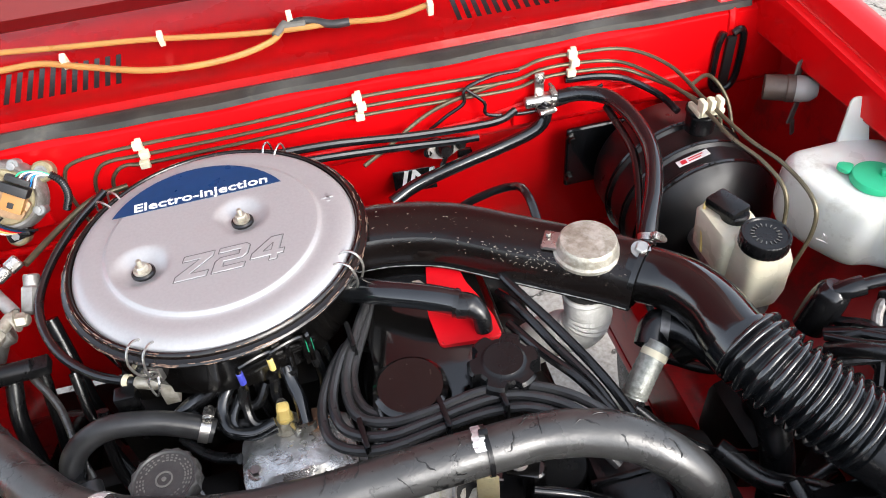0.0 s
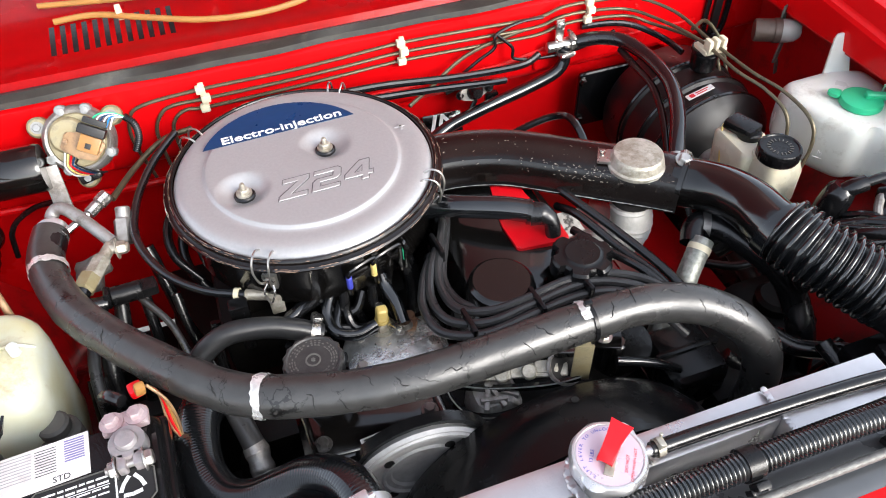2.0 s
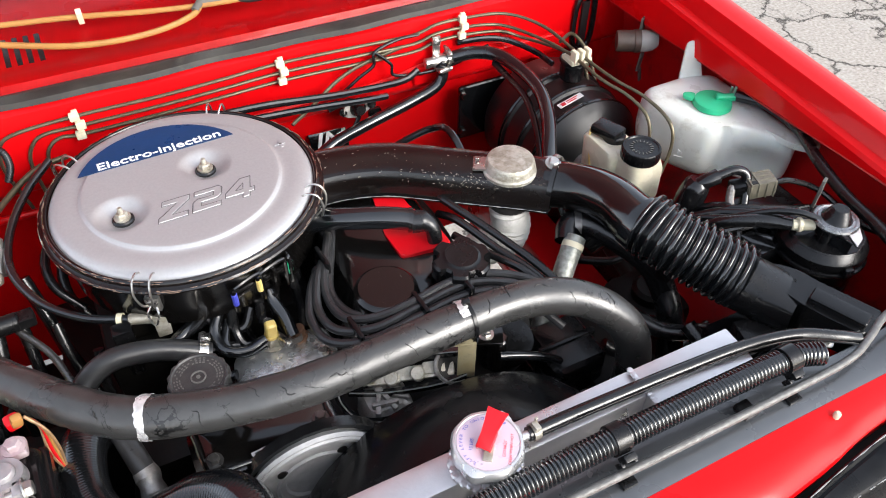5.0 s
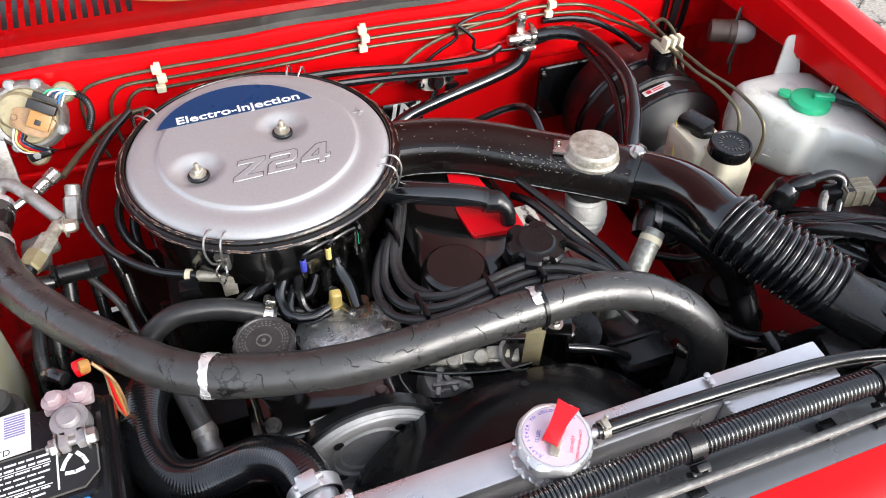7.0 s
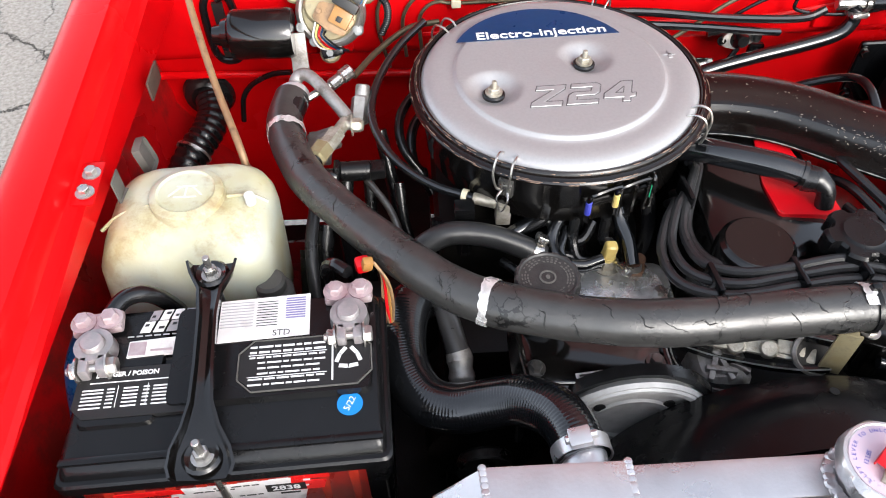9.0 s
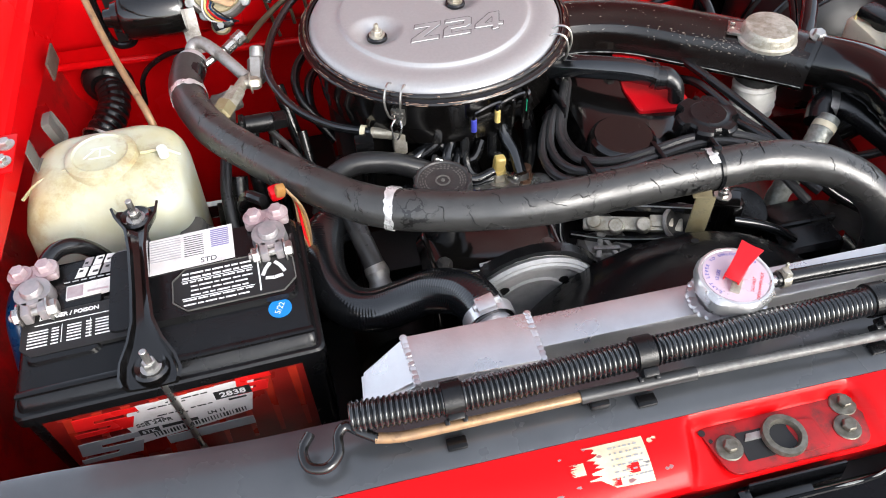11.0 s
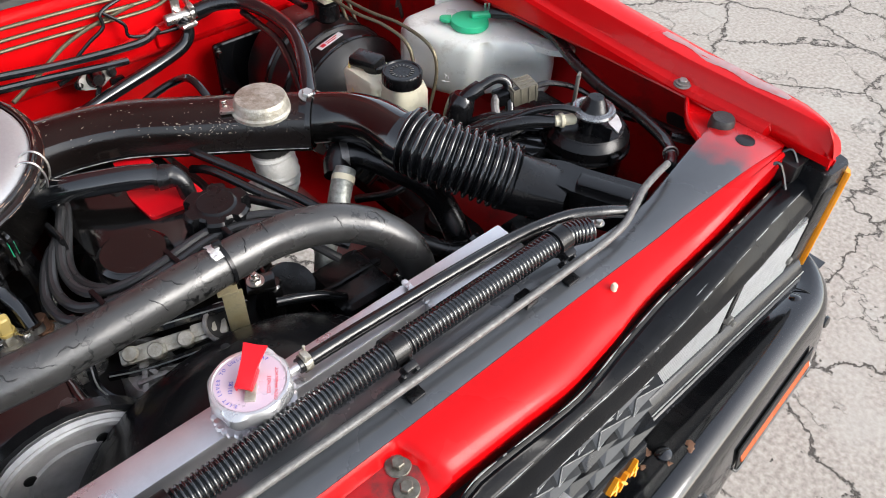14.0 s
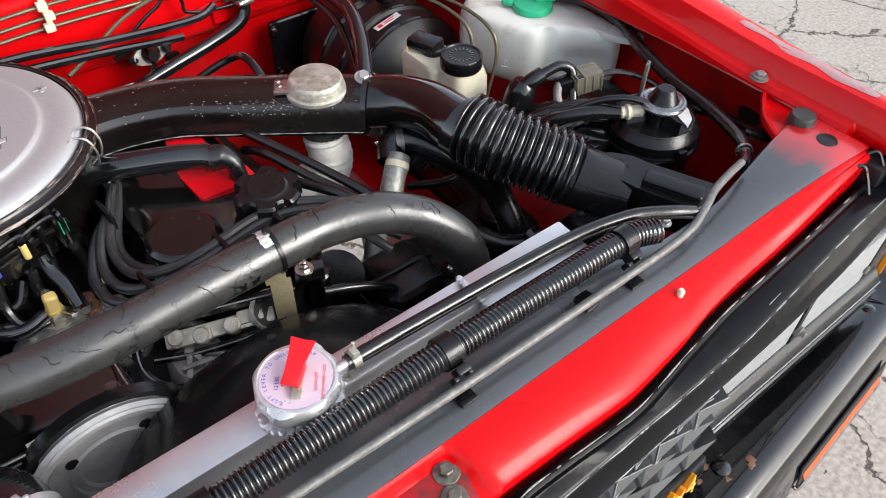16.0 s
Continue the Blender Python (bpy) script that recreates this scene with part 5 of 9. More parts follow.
def flat_duct():
    line = [((0.085, 0.512), 0.034), ((0.14, 0.507), 0.034), ((0.20, 0.487), 0.034), ((0.26, 0.447), 0.035), ((0.31, 0.412), 0.036), ((0.355, 0.380), 0.034), ((0.378, 0.362), 0.032)]
    pts = spline([(p[0][0], p[0][1], 0) for p in line], 6)
    rows = []
    for i, c in enumerate(pts):
        d = (pts[min(i + 1, len(pts) - 1)] - pts[max(i - 1, 0)]).normalized()
        s = Vector((-d.y, d.x, 0))
        w = 0.037
        ring = []
        for a, h in ((-1.06, 0.945), (-1.0, 0.953), (-0.97, 0.965), (-0.8, 0.977), (-0.45, 0.982), (0.0, 0.984), (0.45, 0.983), (0.8, 0.978), (0.97, 0.966), (1.0, 0.953), (1.06, 0.945), (1.0, 0.938), (0.7, 0.930), (-0.7, 0.930), (-1.0, 0.938), (-1.06, 0.945)):
            q = c + s * (a * w)
            ring.append((q.x, q.y, h))
        rows.append(ring)
    return loft(rows, 0)


part("duct", flat_duct(), BLACK_BROWN, duct)


def duct_flange():
    """The folded seam along both sides of the duct."""
    pts = spline([(0.085, 0.512, 0), (0.14, 0.507, 0), (0.20, 0.487, 0), (0.26, 0.447, 0), (0.31, 0.412, 0), (0.355, 0.380, 0), (0.378, 0.362, 0)], 6)
    rows = []
    for i, c in enumerate(pts):
        d = (pts[min(i + 1, len(pts) - 1)] - pts[max(i - 1, 0)]).normalized()
        q = Vector((-d.y, d.x, 0))
        a, b = c - q * 0.0385, c - q * 0.0435
        rows.append([(a.x, a.y, 0.9465), (b.x, b.y, 0.9462), (b.x, b.y, 0.9438), (a.x, a.y, 0.9435), (a.x, a.y, 0.9465)])
    return loft(rows, 0)


seam = part("seam_flange", duct_flange(), BLACK_GLOSS, duct)


def duct_wear(seed, count, along, across):
    """Short pale scratches on the duct's rolled front shoulder."""
    rnd = random.Random(seed)
    pts = spline([(0.085, 0.512, 0), (0.14, 0.507, 0), (0.20, 0.487, 0), (0.26, 0.447, 0), (0.31, 0.412, 0), (0.355, 0.380, 0), (0.378, 0.362, 0)], 6)
    heights = [(-1.0, 0.953), (-0.97, 0.965), (-0.8, 0.977), (-0.45, 0.982), (0.0, 0.984), (0.45, 0.983)]
    out = []
    for k in range(count):
        at = min(len(pts) - 2.01, max(1.0, rnd.gauss(*along) * (len(pts) - 1)))
        i = int(at)
        d = (pts[i + 1] - pts[i - 1]).normalized()
        q = Vector((-d.y, d.x, 0))
        a, slant, length = rnd.uniform(*across), rnd.uniform(-0.015, 0.015), rnd.uniform(0.0006, 0.0035)
        line = []
        for e in range(3):
            aa = a + slant * (e - 1)
            c = pts[i].lerp(pts[i + 1], at - i) + d * (length * (e - 1) / 2) + q * (aa * 0.037)
            line.append((c.x, c.y, table(heights, aa) + 0.0001))
        out.append(tube(line, [0.00015, rnd.uniform(0.0002, 0.0005), 0.0001], 5, 2))
    return join(*out)


countless(part("scuffing", duct_wear(5, 110, (0.60, 0.10), (-0.95, -0.66)), WORN_PALE, duct, "pale scratches in the paint"))
countless(part("scuffing", duct_wear(6, 45, (0.4, 0.3), (-0.95, 0.3)), WORN_PALE, duct))
rnd = random.Random(9)
ridge = spline([(0.085, 0.512, 0), (0.14, 0.507, 0), (0.20, 0.487, 0), (0.26, 0.447, 0), (0.31, 0.412, 0), (0.355, 0.380, 0), (0.378, 0.362, 0)], 10)
edge_line = []
for i in range(1, len(ridge) - 1):
    d = (ridge[i + 1] - ridge[i - 1]).normalized()
    c = ridge[i] - Vector((-d.y, d.x, 0)) * 0.0434
    edge_line.append((c.x, c.y, 0.9462))
part("worn_edge", tube(edge_line, [rnd.uniform(0.0002, 0.0009) for _ in edge_line], 5, 1), WORN_AND_LIT_EDGE, seam, "edge rubbed to bare metal")
part("heat_valve", join(lathe([(0, 0.015), (0.026, 0.015), (0.029, 0.0145), (0.0305, 0.013), (0.0315, 0.010), (0.0335, 0.002), (0.036, 0.0), (0.036, -0.004), (0, -0.004)], Matrix.Translation((0.329, 0.392, 0.982)), 40)), TARNISH, duct, "tarnished round metal heat valve")
part("valve_bracket", block(0.02, 0.026, 0.004, pose(0.297, 0.412, 0.985, 0, 0, -30), 0.001), STEEL, duct)
part("valve_rivet", hexbolt((0.295, 0.418, 0.987), 0.003, 0.003, washer=False), STEEL, duct)
elbow = part("elbow", tube([(0.372, 0.368, 0.958), (0.395, 0.345, 0.962), (0.41, 0.318, 0.968), (0.418, 0.285, 0.973), (0.42, 0.25, 0.974), (0.425, 0.225, 0.972)], [0.031, 0.031, 0.031, 0.031, 0.032, 0.034], 24, 6), BLACK_GLOSS, duct, "glossy black elbow pipe")
part("band", clamp((0.378, 0.361, 0.958), (0.7, -0.7, 0), 0.0345, 0.006, False), BLACK_GLOSS, elbow)
part("band_screw", hexbolt((0.377, 0.366, 0.990), 0.007, 0.006, (0, -0.3, 1)), STEEL, elbow)
bellows = thing("bellows_hose", (0.45, 0.18, 0.91), "ribbed black rubber air intake bellows", "hose")
part("hose", corrugated([(0.424, 0.238, 0.976), (0.438, 0.202, 0.972), (0.463, 0.165, 0.962), (0.490, 0.130, 0.950)], 0.0405, 0.0098, 0.0065, 48, 12, 1.7), RUBBER_SHINY, bellows)
part("cuff", tube([(0.422, 0.245, 0.973), (0.425, 0.228, 0.971)], 0.036, 28, 4), RUBBER_SHINY, bellows)
snorkel = thing("air_snorkel", (0.53, 0.05, 0.92), "black plastic air intake snorkel", "air duct")


def snorkel_shape():
    def ring(c, w, h, d, n=24, power=2.0):
        d = Vector(d).normalized()
        s = Vector((-d.y, d.x, 0)).normalized()
        u = d.cross(s)
        if u.z < 0:
            u = -u
        out = []
        for k in range(n):
            t = 2 * math.pi * k / n
            cx, sn = math.cos(t), math.sin(t)
            q = Vector(c) + s * (w * math.copysign(abs(cx) ** (2 / power), cx)) + u * (h * math.copysign(abs(sn) ** (2 / power), sn))
            out.append(tuple(q))
        return out + [out[0]]
    return loft([ring((0.480, 0.140, 0.950), 0.036, 0.036, (0.6, -1, -0.1)), ring((0.494, 0.118, 0.946), 0.035, 0.034, (0.6, -1, 0)), ring((0.506, 0.098, 0.944), 0.034, 0.027, (0.5, -1, 0.1), 24, 3.0),
                 ring((0.520, 0.068, 0.944), 0.030, 0.019, (0.45, -1, 0.1), 24, 5.0)], 0)


part("collar", snorkel_shape(), PLASTIC, snorkel)
SNORKEL_TOP = [(0.4955, 0.128), (0.5075, 0.1325), (0.530, 0.116), (0.5435, 0.0985), (0.549, 0.078), (0.5785, 0.0105), (0.572, 0.003), (0.533, -0.001), (0.518, 0.030), (0.508, 0.056), (0.4995, 0.100)]
part("shell", prism(round_outline(SNORKEL_TOP, 0.007), 0.926, 0.9665, 0.0035, 3), PLASTIC, snorkel)
part("raised_pad", block(0.0205, 0.063, 0.013, pose(0.5352, 0.0355, 0.9685, 0, 0, 23), 0.0035, 3), PLASTIC, snorkel)
part("mould_marks", bars([(x, x + 0.0035, y, h) for x in (-0.030, -0.024, -0.016, -0.009, 0.0, 0.006, 0.012) for y, h in ((0.0, 0.001), (0.003, 0.001))] + [(x, x + 0.001, 0.0015, 0.004) for x in (-0.030, -0.022, -0.016, -0.007, 0.0, 0.008, 0.014)], pose(0.516, 0.099, 0.9666, 0, 0, -48)), BLACK_INK, snorkel)
part("latch_screw", hexbolt((0.497, 0.012, 0.958), 0.0045, 0.005), STEEL, snorkel)

# ---- engine ----
engine = thing("engine", (0.13, 0.4, 0.5), "inline engine with a black valve cover and oily castings", "engine")
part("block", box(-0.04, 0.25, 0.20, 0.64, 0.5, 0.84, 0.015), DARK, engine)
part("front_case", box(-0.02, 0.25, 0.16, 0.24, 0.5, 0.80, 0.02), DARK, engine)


def valve_cover():
    rows = []
    for y, w, h in ((0.262, 0.05, 0.895), (0.268, 0.072, 0.920), (0.285, 0.080, 0.930), (0.36, 0.082, 0.933), (0.45, 0.082, 0.936), (0.53, 0.082, 0.936), (0.56, 0.08, 0.93), (0.572, 0.06, 0.9)):
        c = 0.150
        rows.append([(c - w - 0.012, y, 0.845), (c - w - 0.004, y, 0.88), (c - w * 0.96, y, h - 0.028), (c - w * 0.82, y, h - 0.008), (c - w * 0.6, y, h), (c, y, h + 0.002), (c + w * 0.6, y, h), (c + w * 0.82, y, h - 0.008), (c + w * 0.96, y, h - 0.028), (c + w + 0.004, y, 0.88), (c + w + 0.012, y, 0.845)])
    return loft(rows, 0.003)


cover = part("valve_cover", valve_cover(), BLACK_GLOSS, engine, "gloss black valve cover")
part("cover_boss", lathe([(0, 0.024), (0.033, 0.024), (0.037, 0.021), (0.0395, 0.012), (0.041, -0.02), (0, -0.02)], Matrix.Translation((0.113, 0.300, 0.925)), 32), BLACK_GLOSS, cover)
part("boss_disc", lathe([(0, 0.0255), (0.032, 0.0255), (0.033, 0.0245), (0, 0.0243)], Matrix.Translation((0.113, 0.300, 0.925)), 32), BLACK_BROWN, cover)


def red_plate():
    m = pose(0.185, 0.39, 0.931, 0.5, 0, 0)
    return prism(round_outline([(-0.018, 0.085), (0.012, 0.085), (0.017, 0.034), (0.024, 0.014), (0.033, -0.022), (0.034, -0.050), (-0.031, -0.044), (-0.034, 0.002), (-0.024, 0.05)], 0.006), 0.0, 0.008, 0.003, m=m)


part("red_plate", red_plate(), RED_PLASTIC, cover, "bright red painted baffle plate")
part("cover_bolt", hexbolt((0.148, 0.427, 0.938), 0.0085, 0.010), TARNISH, cover)


def oil_cap():
    m = Matrix.Translation((0.204, 0.288, 0.938))
    bm = lathe([(0, 0.034), (0.019, 0.034), (0.021, 0.0325), (0.0225, 0.032), (0.029, 0.032), (0.0315, 0.029), (0.032, 0.012), (0.024, 0.010), (0.022, 0.0), (0, 0.0)], None, 96)
    for v in bm.verts:
        r = v.co.xy.length
        if r > 0.024 and v.co.z > 0.008:
            k = 1.04 + 0.15 * max(-1.0, min(0.55, 2.4 * math.cos(6 * math.atan2(v.co.y, v.co.x)) + 0.4))
            v.co.x, v.co.y = v.co.x * k, v.co.y * k
    return moved(bm, m)


part("oil_cap", oil_cap(), PLASTIC, cover, "black ribbed oil filler cap")
part("thermostat_housing", softbox([(-0.075, 0.05, 0.27, 0.36, 0.82), (-0.07, 0.048, 0.275, 0.35, 0.865), (-0.055, 0.03, 0.285, 0.34, 0.875)], 0.02), CAST_WET, engine, "oily bright cast water outlet")
for bx, by in ((-0.055, 0.296), (0.03, 0.302), (-0.048, 0.335)):
    part("outlet_bolt", hexbolt((bx, by, 0.872), 0.0062, 0.006), STEEL, engine)
part("outlet_pipe", tube([(0.045, 0.30, 0.85), (0.06, 0.285, 0.862), (0.08, 0.27, 0.86), (0.10, 0.25, 0.85)], 0.009, 12), DARK_STEEL, engine)
part("intake_manifold", box(-0.20, 0.03, 0.38, 0.62, 0.80, 0.885, 0.02), DARK, engine)
part("throttle_body", join(rod((LX, LY, 0.86), (LX, LY, 0.915), 0.07, 28), box(-0.17, -0.10, 0.41, 0.46, 0.86, 0.915, 0.006)), DARK, engine)
yellow = part("temperature_plug", join(block(0.0135, 0.013, 0.022, pose(-0.018, 0.342, 0.8985, 0, 6, 0), 0.0045, 3), lathe([(0, 0.0), (0.0085, 0.0), (0.009, 0.002), (0.0085, 0.007), (0, 0.007)], Matrix.Translation((-0.0185, 0.342, 0.884)), 20)), YELLOW_PLUG, engine, "aged yellow sensor plug")
part("plug_base", hexbolt((-0.019, 0.341, 0.876), 0.0105, 0.010), TARNISH, yellow)
part("sensor", join(rod((0.012, 0.333, 0.87), (0.012, 0.333, 0.896), 0.0075, 12), hexbolt((0.012, 0.333, 0.872), 0.010, 0.006)), RUST, engine, "rusty brass sensor")

# ---- fan shroud, pulley and belt ----
shroud = thing("fan_shroud", (0.11, 0.11, 0.6), "smooth black plastic radiator fan shroud", "fan shroud")
part("shroud", lathe([(0.205, 0.0), (0.202, 0.012), (0.196, 0.04), (0.184, 0.068), (0.175, 0.080), (0.166, 0.082), (0.168, 0.078), (0.178, 0.066), (0.19, 0.036), (0.196, 0.010), (0.198, 0.0), (0.205, 0.0)], Matrix.Translation((0.112, 0.076, 0.762)) @ pose(0, 0, 0, -90, 0, 0), 72), PLASTIC, shroud)
part("mount_hole", lathe([(0, 0.0), (0.004, 0.0), (0.004, 0.001), (0, 0.001)], aim((0.118, 0.131, 0.953), (0.118, 0.16, 1.05)), 14), BLACK_INK, shroud)
pulley = thing("belt_pulley", (-0.03, 0.17, 0.78), "grey cast pulley with oil spatter and a black belt", "pulley")
PM = Matrix.Translation((-0.032, 0.165, 0.862)) @ pose(0, 0, 0, 90, 0, 0)
part("wheel", lathe([(0, 0.0), (0.03, 0.0), (0.032, 0.003), (0.058, 0.004), (0.064, 0.010), (0.073, 0.010), (0.075, 0.006), (0.069, -0.002), (0.075, -0.010), (0.07, -0.012), (0, -0.012)], PM, 64), PULLEY_GREY, pulley)
for r in (0.040, 0.066):
    part("ridge", lathe([(r - 0.0025, 0.003), (r - 0.001, 0.0062), (r + 0.001, 0.0062), (r + 0.0025, 0.003)] if r < 0.05 else [(r - 0.0015, 0.009), (r, 0.0122), (r + 0.004, 0.0122), (r + 0.006, 0.009)], PM, 64), PULLEY_GREY, pulley)
for k in range(4):
    a = math.radians(45 + 90 * k)
    part("hole", lathe([(0, 0.0), (0.0055, 0.0), (0.0055, 0.0012), (0, 0.0012)], PM @ Matrix.Translation((0.045 * math.cos(a), 0.045 * math.sin(a), 0.0042)), 14), BLACK_INK, pulley)


def belt():
    pts = []
    for k in range(15):
        a = math.radians(200 - 190 * k / 14)
        pts.append((-0.032 + 0.078 * math.cos(a), 0.168, 0.862 + 0.078 * math.sin(a)))
    pts += [(0.045, 0.168, 0.865), (0.06, 0.170, 0.83), (0.075, 0.172, 0.79)]
    rows = []
    for i, p in enumerate(pts):
        a, b = Vector(pts[max(0, i - 1)]), Vector(pts[min(len(pts) - 1, i + 1)])
        d = (b - a).normalized()
        nn = Vector((-d.z, 0, d.x))
        p = Vector(p)
        rows.append([tuple(p + nn * o + Vector((0, y, 0))) for o, y in ((0.004, -0.006), (0.004, 0.006), (-0.004, 0.004), (-0.004, -0.004), (0.004, -0.006))])
    return loft(rows, 0)


part("belt", belt(), RUBBER, pulley)
pump = thing("power_steering_pump", (-0.09, 0.21, 0.75), "black power steering pump with a ribbed round cap", "pump")
part("body", softbox([(-0.135, 0.0, 0.17, 0.25, 0.80), (-0.14, 0.01, 0.165, 0.255, 0.90), (-0.13, 0.005, 0.17, 0.25, 0.915), (-0.12, 0.0, 0.175, 0.245, 0.918)], 0.018), BLACK_GLOSS, pump)
part("label", block(0.05, 0.012, 0.001, pose(-0.06, 0.178, 0.9195, 0, 0, 5), 0), PAPER, pump, "small worn white label")
part("rim", tube([(-0.128, 0.176, 0.9195), (-0.07, 0.1725, 0.9195), (-0.006, 0.1755, 0.9195), (0.0, 0.20, 0.9195), (-0.003, 0.243, 0.9195), (-0.06, 0.2465, 0.9195), (-0.125, 0.244, 0.9195), (-0.131, 0.21, 0.9195), (-0.128, 0.176, 0.9195)], 0.0026, 8), BLACK_GLOSS, pump, "raised glossy rim")
# A thin pale tube paints the highlight on the black rim.
part("rim_highlight", tube([(-0.13, 0.1745, 0.921), (-0.07, 0.171, 0.9215), (-0.006, 0.174, 0.9215), (0.002, 0.20, 0.9215), (-0.001, 0.243, 0.921)], 0.0009, 6), GALV, pump, "bright highlight line along the rim")
countless(part("label_print", bars([(-0.022, -0.004, 0.003, 0.002), (0.0, 0.02, 0.003, 0.002), (-0.022, 0.006, -0.001, 0.0018), (0.01, 0.022, -0.001, 0.0018), (-0.02, 0.012, -0.004, 0.0014)], pose(-0.06, 0.178, 0.9201, 0, 0, 5)), BLACK_INK, pump))
for bx, by in ((-0.12, 0.19), (-0.01, 0.19), (-0.012, 0.236)):
    part("pump_bolt", hexbolt((bx, by, 0.9185), 0.006, 0.006), DARK_STEEL, pump)
part("neck", rod((-0.108, 0.240, 0.90), (-0.108, 0.240, 0.972), 0.022, 20), BLACK_PAINT, pump)


def ribbed_cap(at, r, h, ribs, depth=0.03, top=0.0):
    bm = lathe([(0, h - 0.002), (r * 0.5, h - 0.002), (r * 0.82, h - 0.0015), (r * 0.86, h), (r * 0.95, h), (r, h - 0.002), (r, 0.002), (r * 0.97, 0.0), (0, 0)], None, ribs * 4)
    for v in bm.verts:
        q = v.co.xy.length
        if q > r * 0.93:
            k = 1 - depth * (0.5 - 0.5 * math.cos(ribs * math.atan2(v.co.y, v.co.x)))
            v.co.x, v.co.y = v.co.x * k, v.co.y * k
    return moved(bm, Matrix.Translation(at))


part("cap", ribbed_cap((-0.108, 0.240, 0.974), 0.030, 0.016, 16, 0.06), CAP_GREY, pump, "ribbed black cap with moulded print")
part("cap_print", join(*[bars([(a, b, 0, 0.002)], pose(-0.108, 0.240, 0.9880, 0, 0, 11 * k + a * 300), 0.0006) for k in range(33) for a, b in ((0.017, 0.0182), (0.0195, 0.0207), (0.022, 0.0232)) if (k * 7 + int(a * 1000)) % 5]), PLASTIC_GREY, pump)
part("cap_ring", join(lathe([(0.006, 0.0), (0.0075, 0.0), (0.0075, 0.001), (0.006, 0.001), (0.006, 0.0)], Matrix.Translation((-0.108, 0.240, 0.9878)), 24), lathe([(0, 0.0), (0.002, 0.0), (0.002, 0.0015), (0, 0.0015)], Matrix.Translation((-0.108, 0.240, 0.9878)), 12)), PLASTIC_GREY, pump)

# ---- radiator ----
rad = thing("radiator", (0.10, 0.045, 0.55), "bare welded aluminium radiator with a stepped top tank", "radiator")
TOP = 0.984
part("top_tank", prism([(-0.178, 0.023), (-0.074, 0.020), (-0.074, 0.069), (-0.182, 0.070)], 0.90, TOP, 0.003), ALU, rad)
part("middle_tank", prism([(-0.074, 0.034), (0.272, 0.034), (0.272, 0.067), (-0.074, 0.067)], 0.90, TOP - 0.004, 0.004), ALU, rad)
part("right_tank", prism([(0.272, 0.018), (0.392, 0.020), (0.394, 0.063), (0.272, 0.064)], 0.90, TOP, 0.003), ALU, rad)


def wedge_end():
    bm = bmesh.new()
    pts = [(-0.178, 0.023, TOP), (-0.182, 0.070, TOP), (-0.178, 0.023, 0.93), (-0.182, 0.070, 0.93), (-0.225, 0.026, 0.955), (-0.222, 0.062, 0.955), (-0.225, 0.026, 0.93), (-0.222, 0.062, 0.93)]
    v = [bm.verts.new(p) for p in pts]
    for f in ((0, 1, 5, 4), (4, 5, 7, 6), (0, 4, 6, 2), (1, 3, 7, 5), (0, 2, 3, 1), (2, 6, 7, 3)):
        bm.faces.new([v[k] for k in f])
    bmesh.ops.bevel(bm, geom=bm.edges[:], offset=0.003, segments=2, affect="EDGES")
    return bm


part("end_wedge", wedge_end(), ALU, rad)
part("core", box(-0.20, 0.38, 0.026, 0.066, 0.52, 0.91, 0.003), DARK, rad)


def weld(a, b, r=0.0035, step=0.0042):
    a, b = Vector(a), Vector(b)
    n = max(2, int((b - a).length / step))
    out = []
    for k in range(n + 1):
        p = a.lerp(b, k / n)
        q = lathe([(0, -r * 0.6), (r * 0.8, -r * 0.3), (r, 0.0), (r * 0.75, r * 0.35), (0, r * 0.5)], Matrix.Translation(p) @ pose(0, 0, 0, random.uniform(-12, 12), random.uniform(-12, 12), 0), 9)
        out.append(q)
    return join(*out)


countless(part("weld_bead", weld((-0.074, 0.022, TOP - 0.001), (-0.074, 0.068, TOP - 0.001)), ALU, rad))
countless(part("weld_bead", weld((0.272, 0.020, TOP - 0.001), (0.272, 0.064, TOP - 0.001)), ALU, rad))
countless(part("weld_bead", weld((-0.179, 0.024, TOP - 0.001), (-0.182, 0.069, TOP - 0.001)), ALU, rad))
countless(part("neck_weld", join(*[weld((0.098 + 0.031 * math.cos(t), 0.043 + 0.027 * math.sin(t), TOP - 0.001), (0.098 + 0.031 * math.cos(t + 0.4), 0.043 + 0.027 * math.sin(t + 0.4), TOP - 0.001), 0.005, 0.006) for t in [0.4 * q for q in range(16)]]), ALU, rad))
neck = part("filler_neck", lathe([(0, 0.0), (0.024, 0.0), (0.024, 0.014), (0.028, 0.016), (0.028, 0.020), (0, 0.020)], Matrix.Translation((0.098, 0.043, TOP - 0.004)), 32), ALU, rad)
CAPZ = TOP + 0.013


def cap_shell():
    bm = lathe([(0, 0.0145), (0.0275, 0.0145), (0.0285, 0.0158), (0.0305, 0.0155), (0.032, 0.013), (0.0325, 0.004), (0.031, 0.0), (0.02, 0.0)], None, 64)
    for v in bm.verts:
        r = v.co.xy.length
        if r > 0.0297 and v.co.z < 0.0145:
            a = math.atan2(v.co.y, v.co.x)
            k = 1 + 0.10 * max(0, math.cos(2 * (a - 0.6)) - 0.8) * 5 + 0.02 * math.cos(8 * a)
            v.co.x, v.co.y = v.co.x * k, v.co.y * k
    return moved(bm, Matrix.Translation((0.098, 0.043, CAPZ)))


rcap = part("cap", cap_shell(), CHROME, rad, "chrome radiator cap with a pink printed face and a red lever")
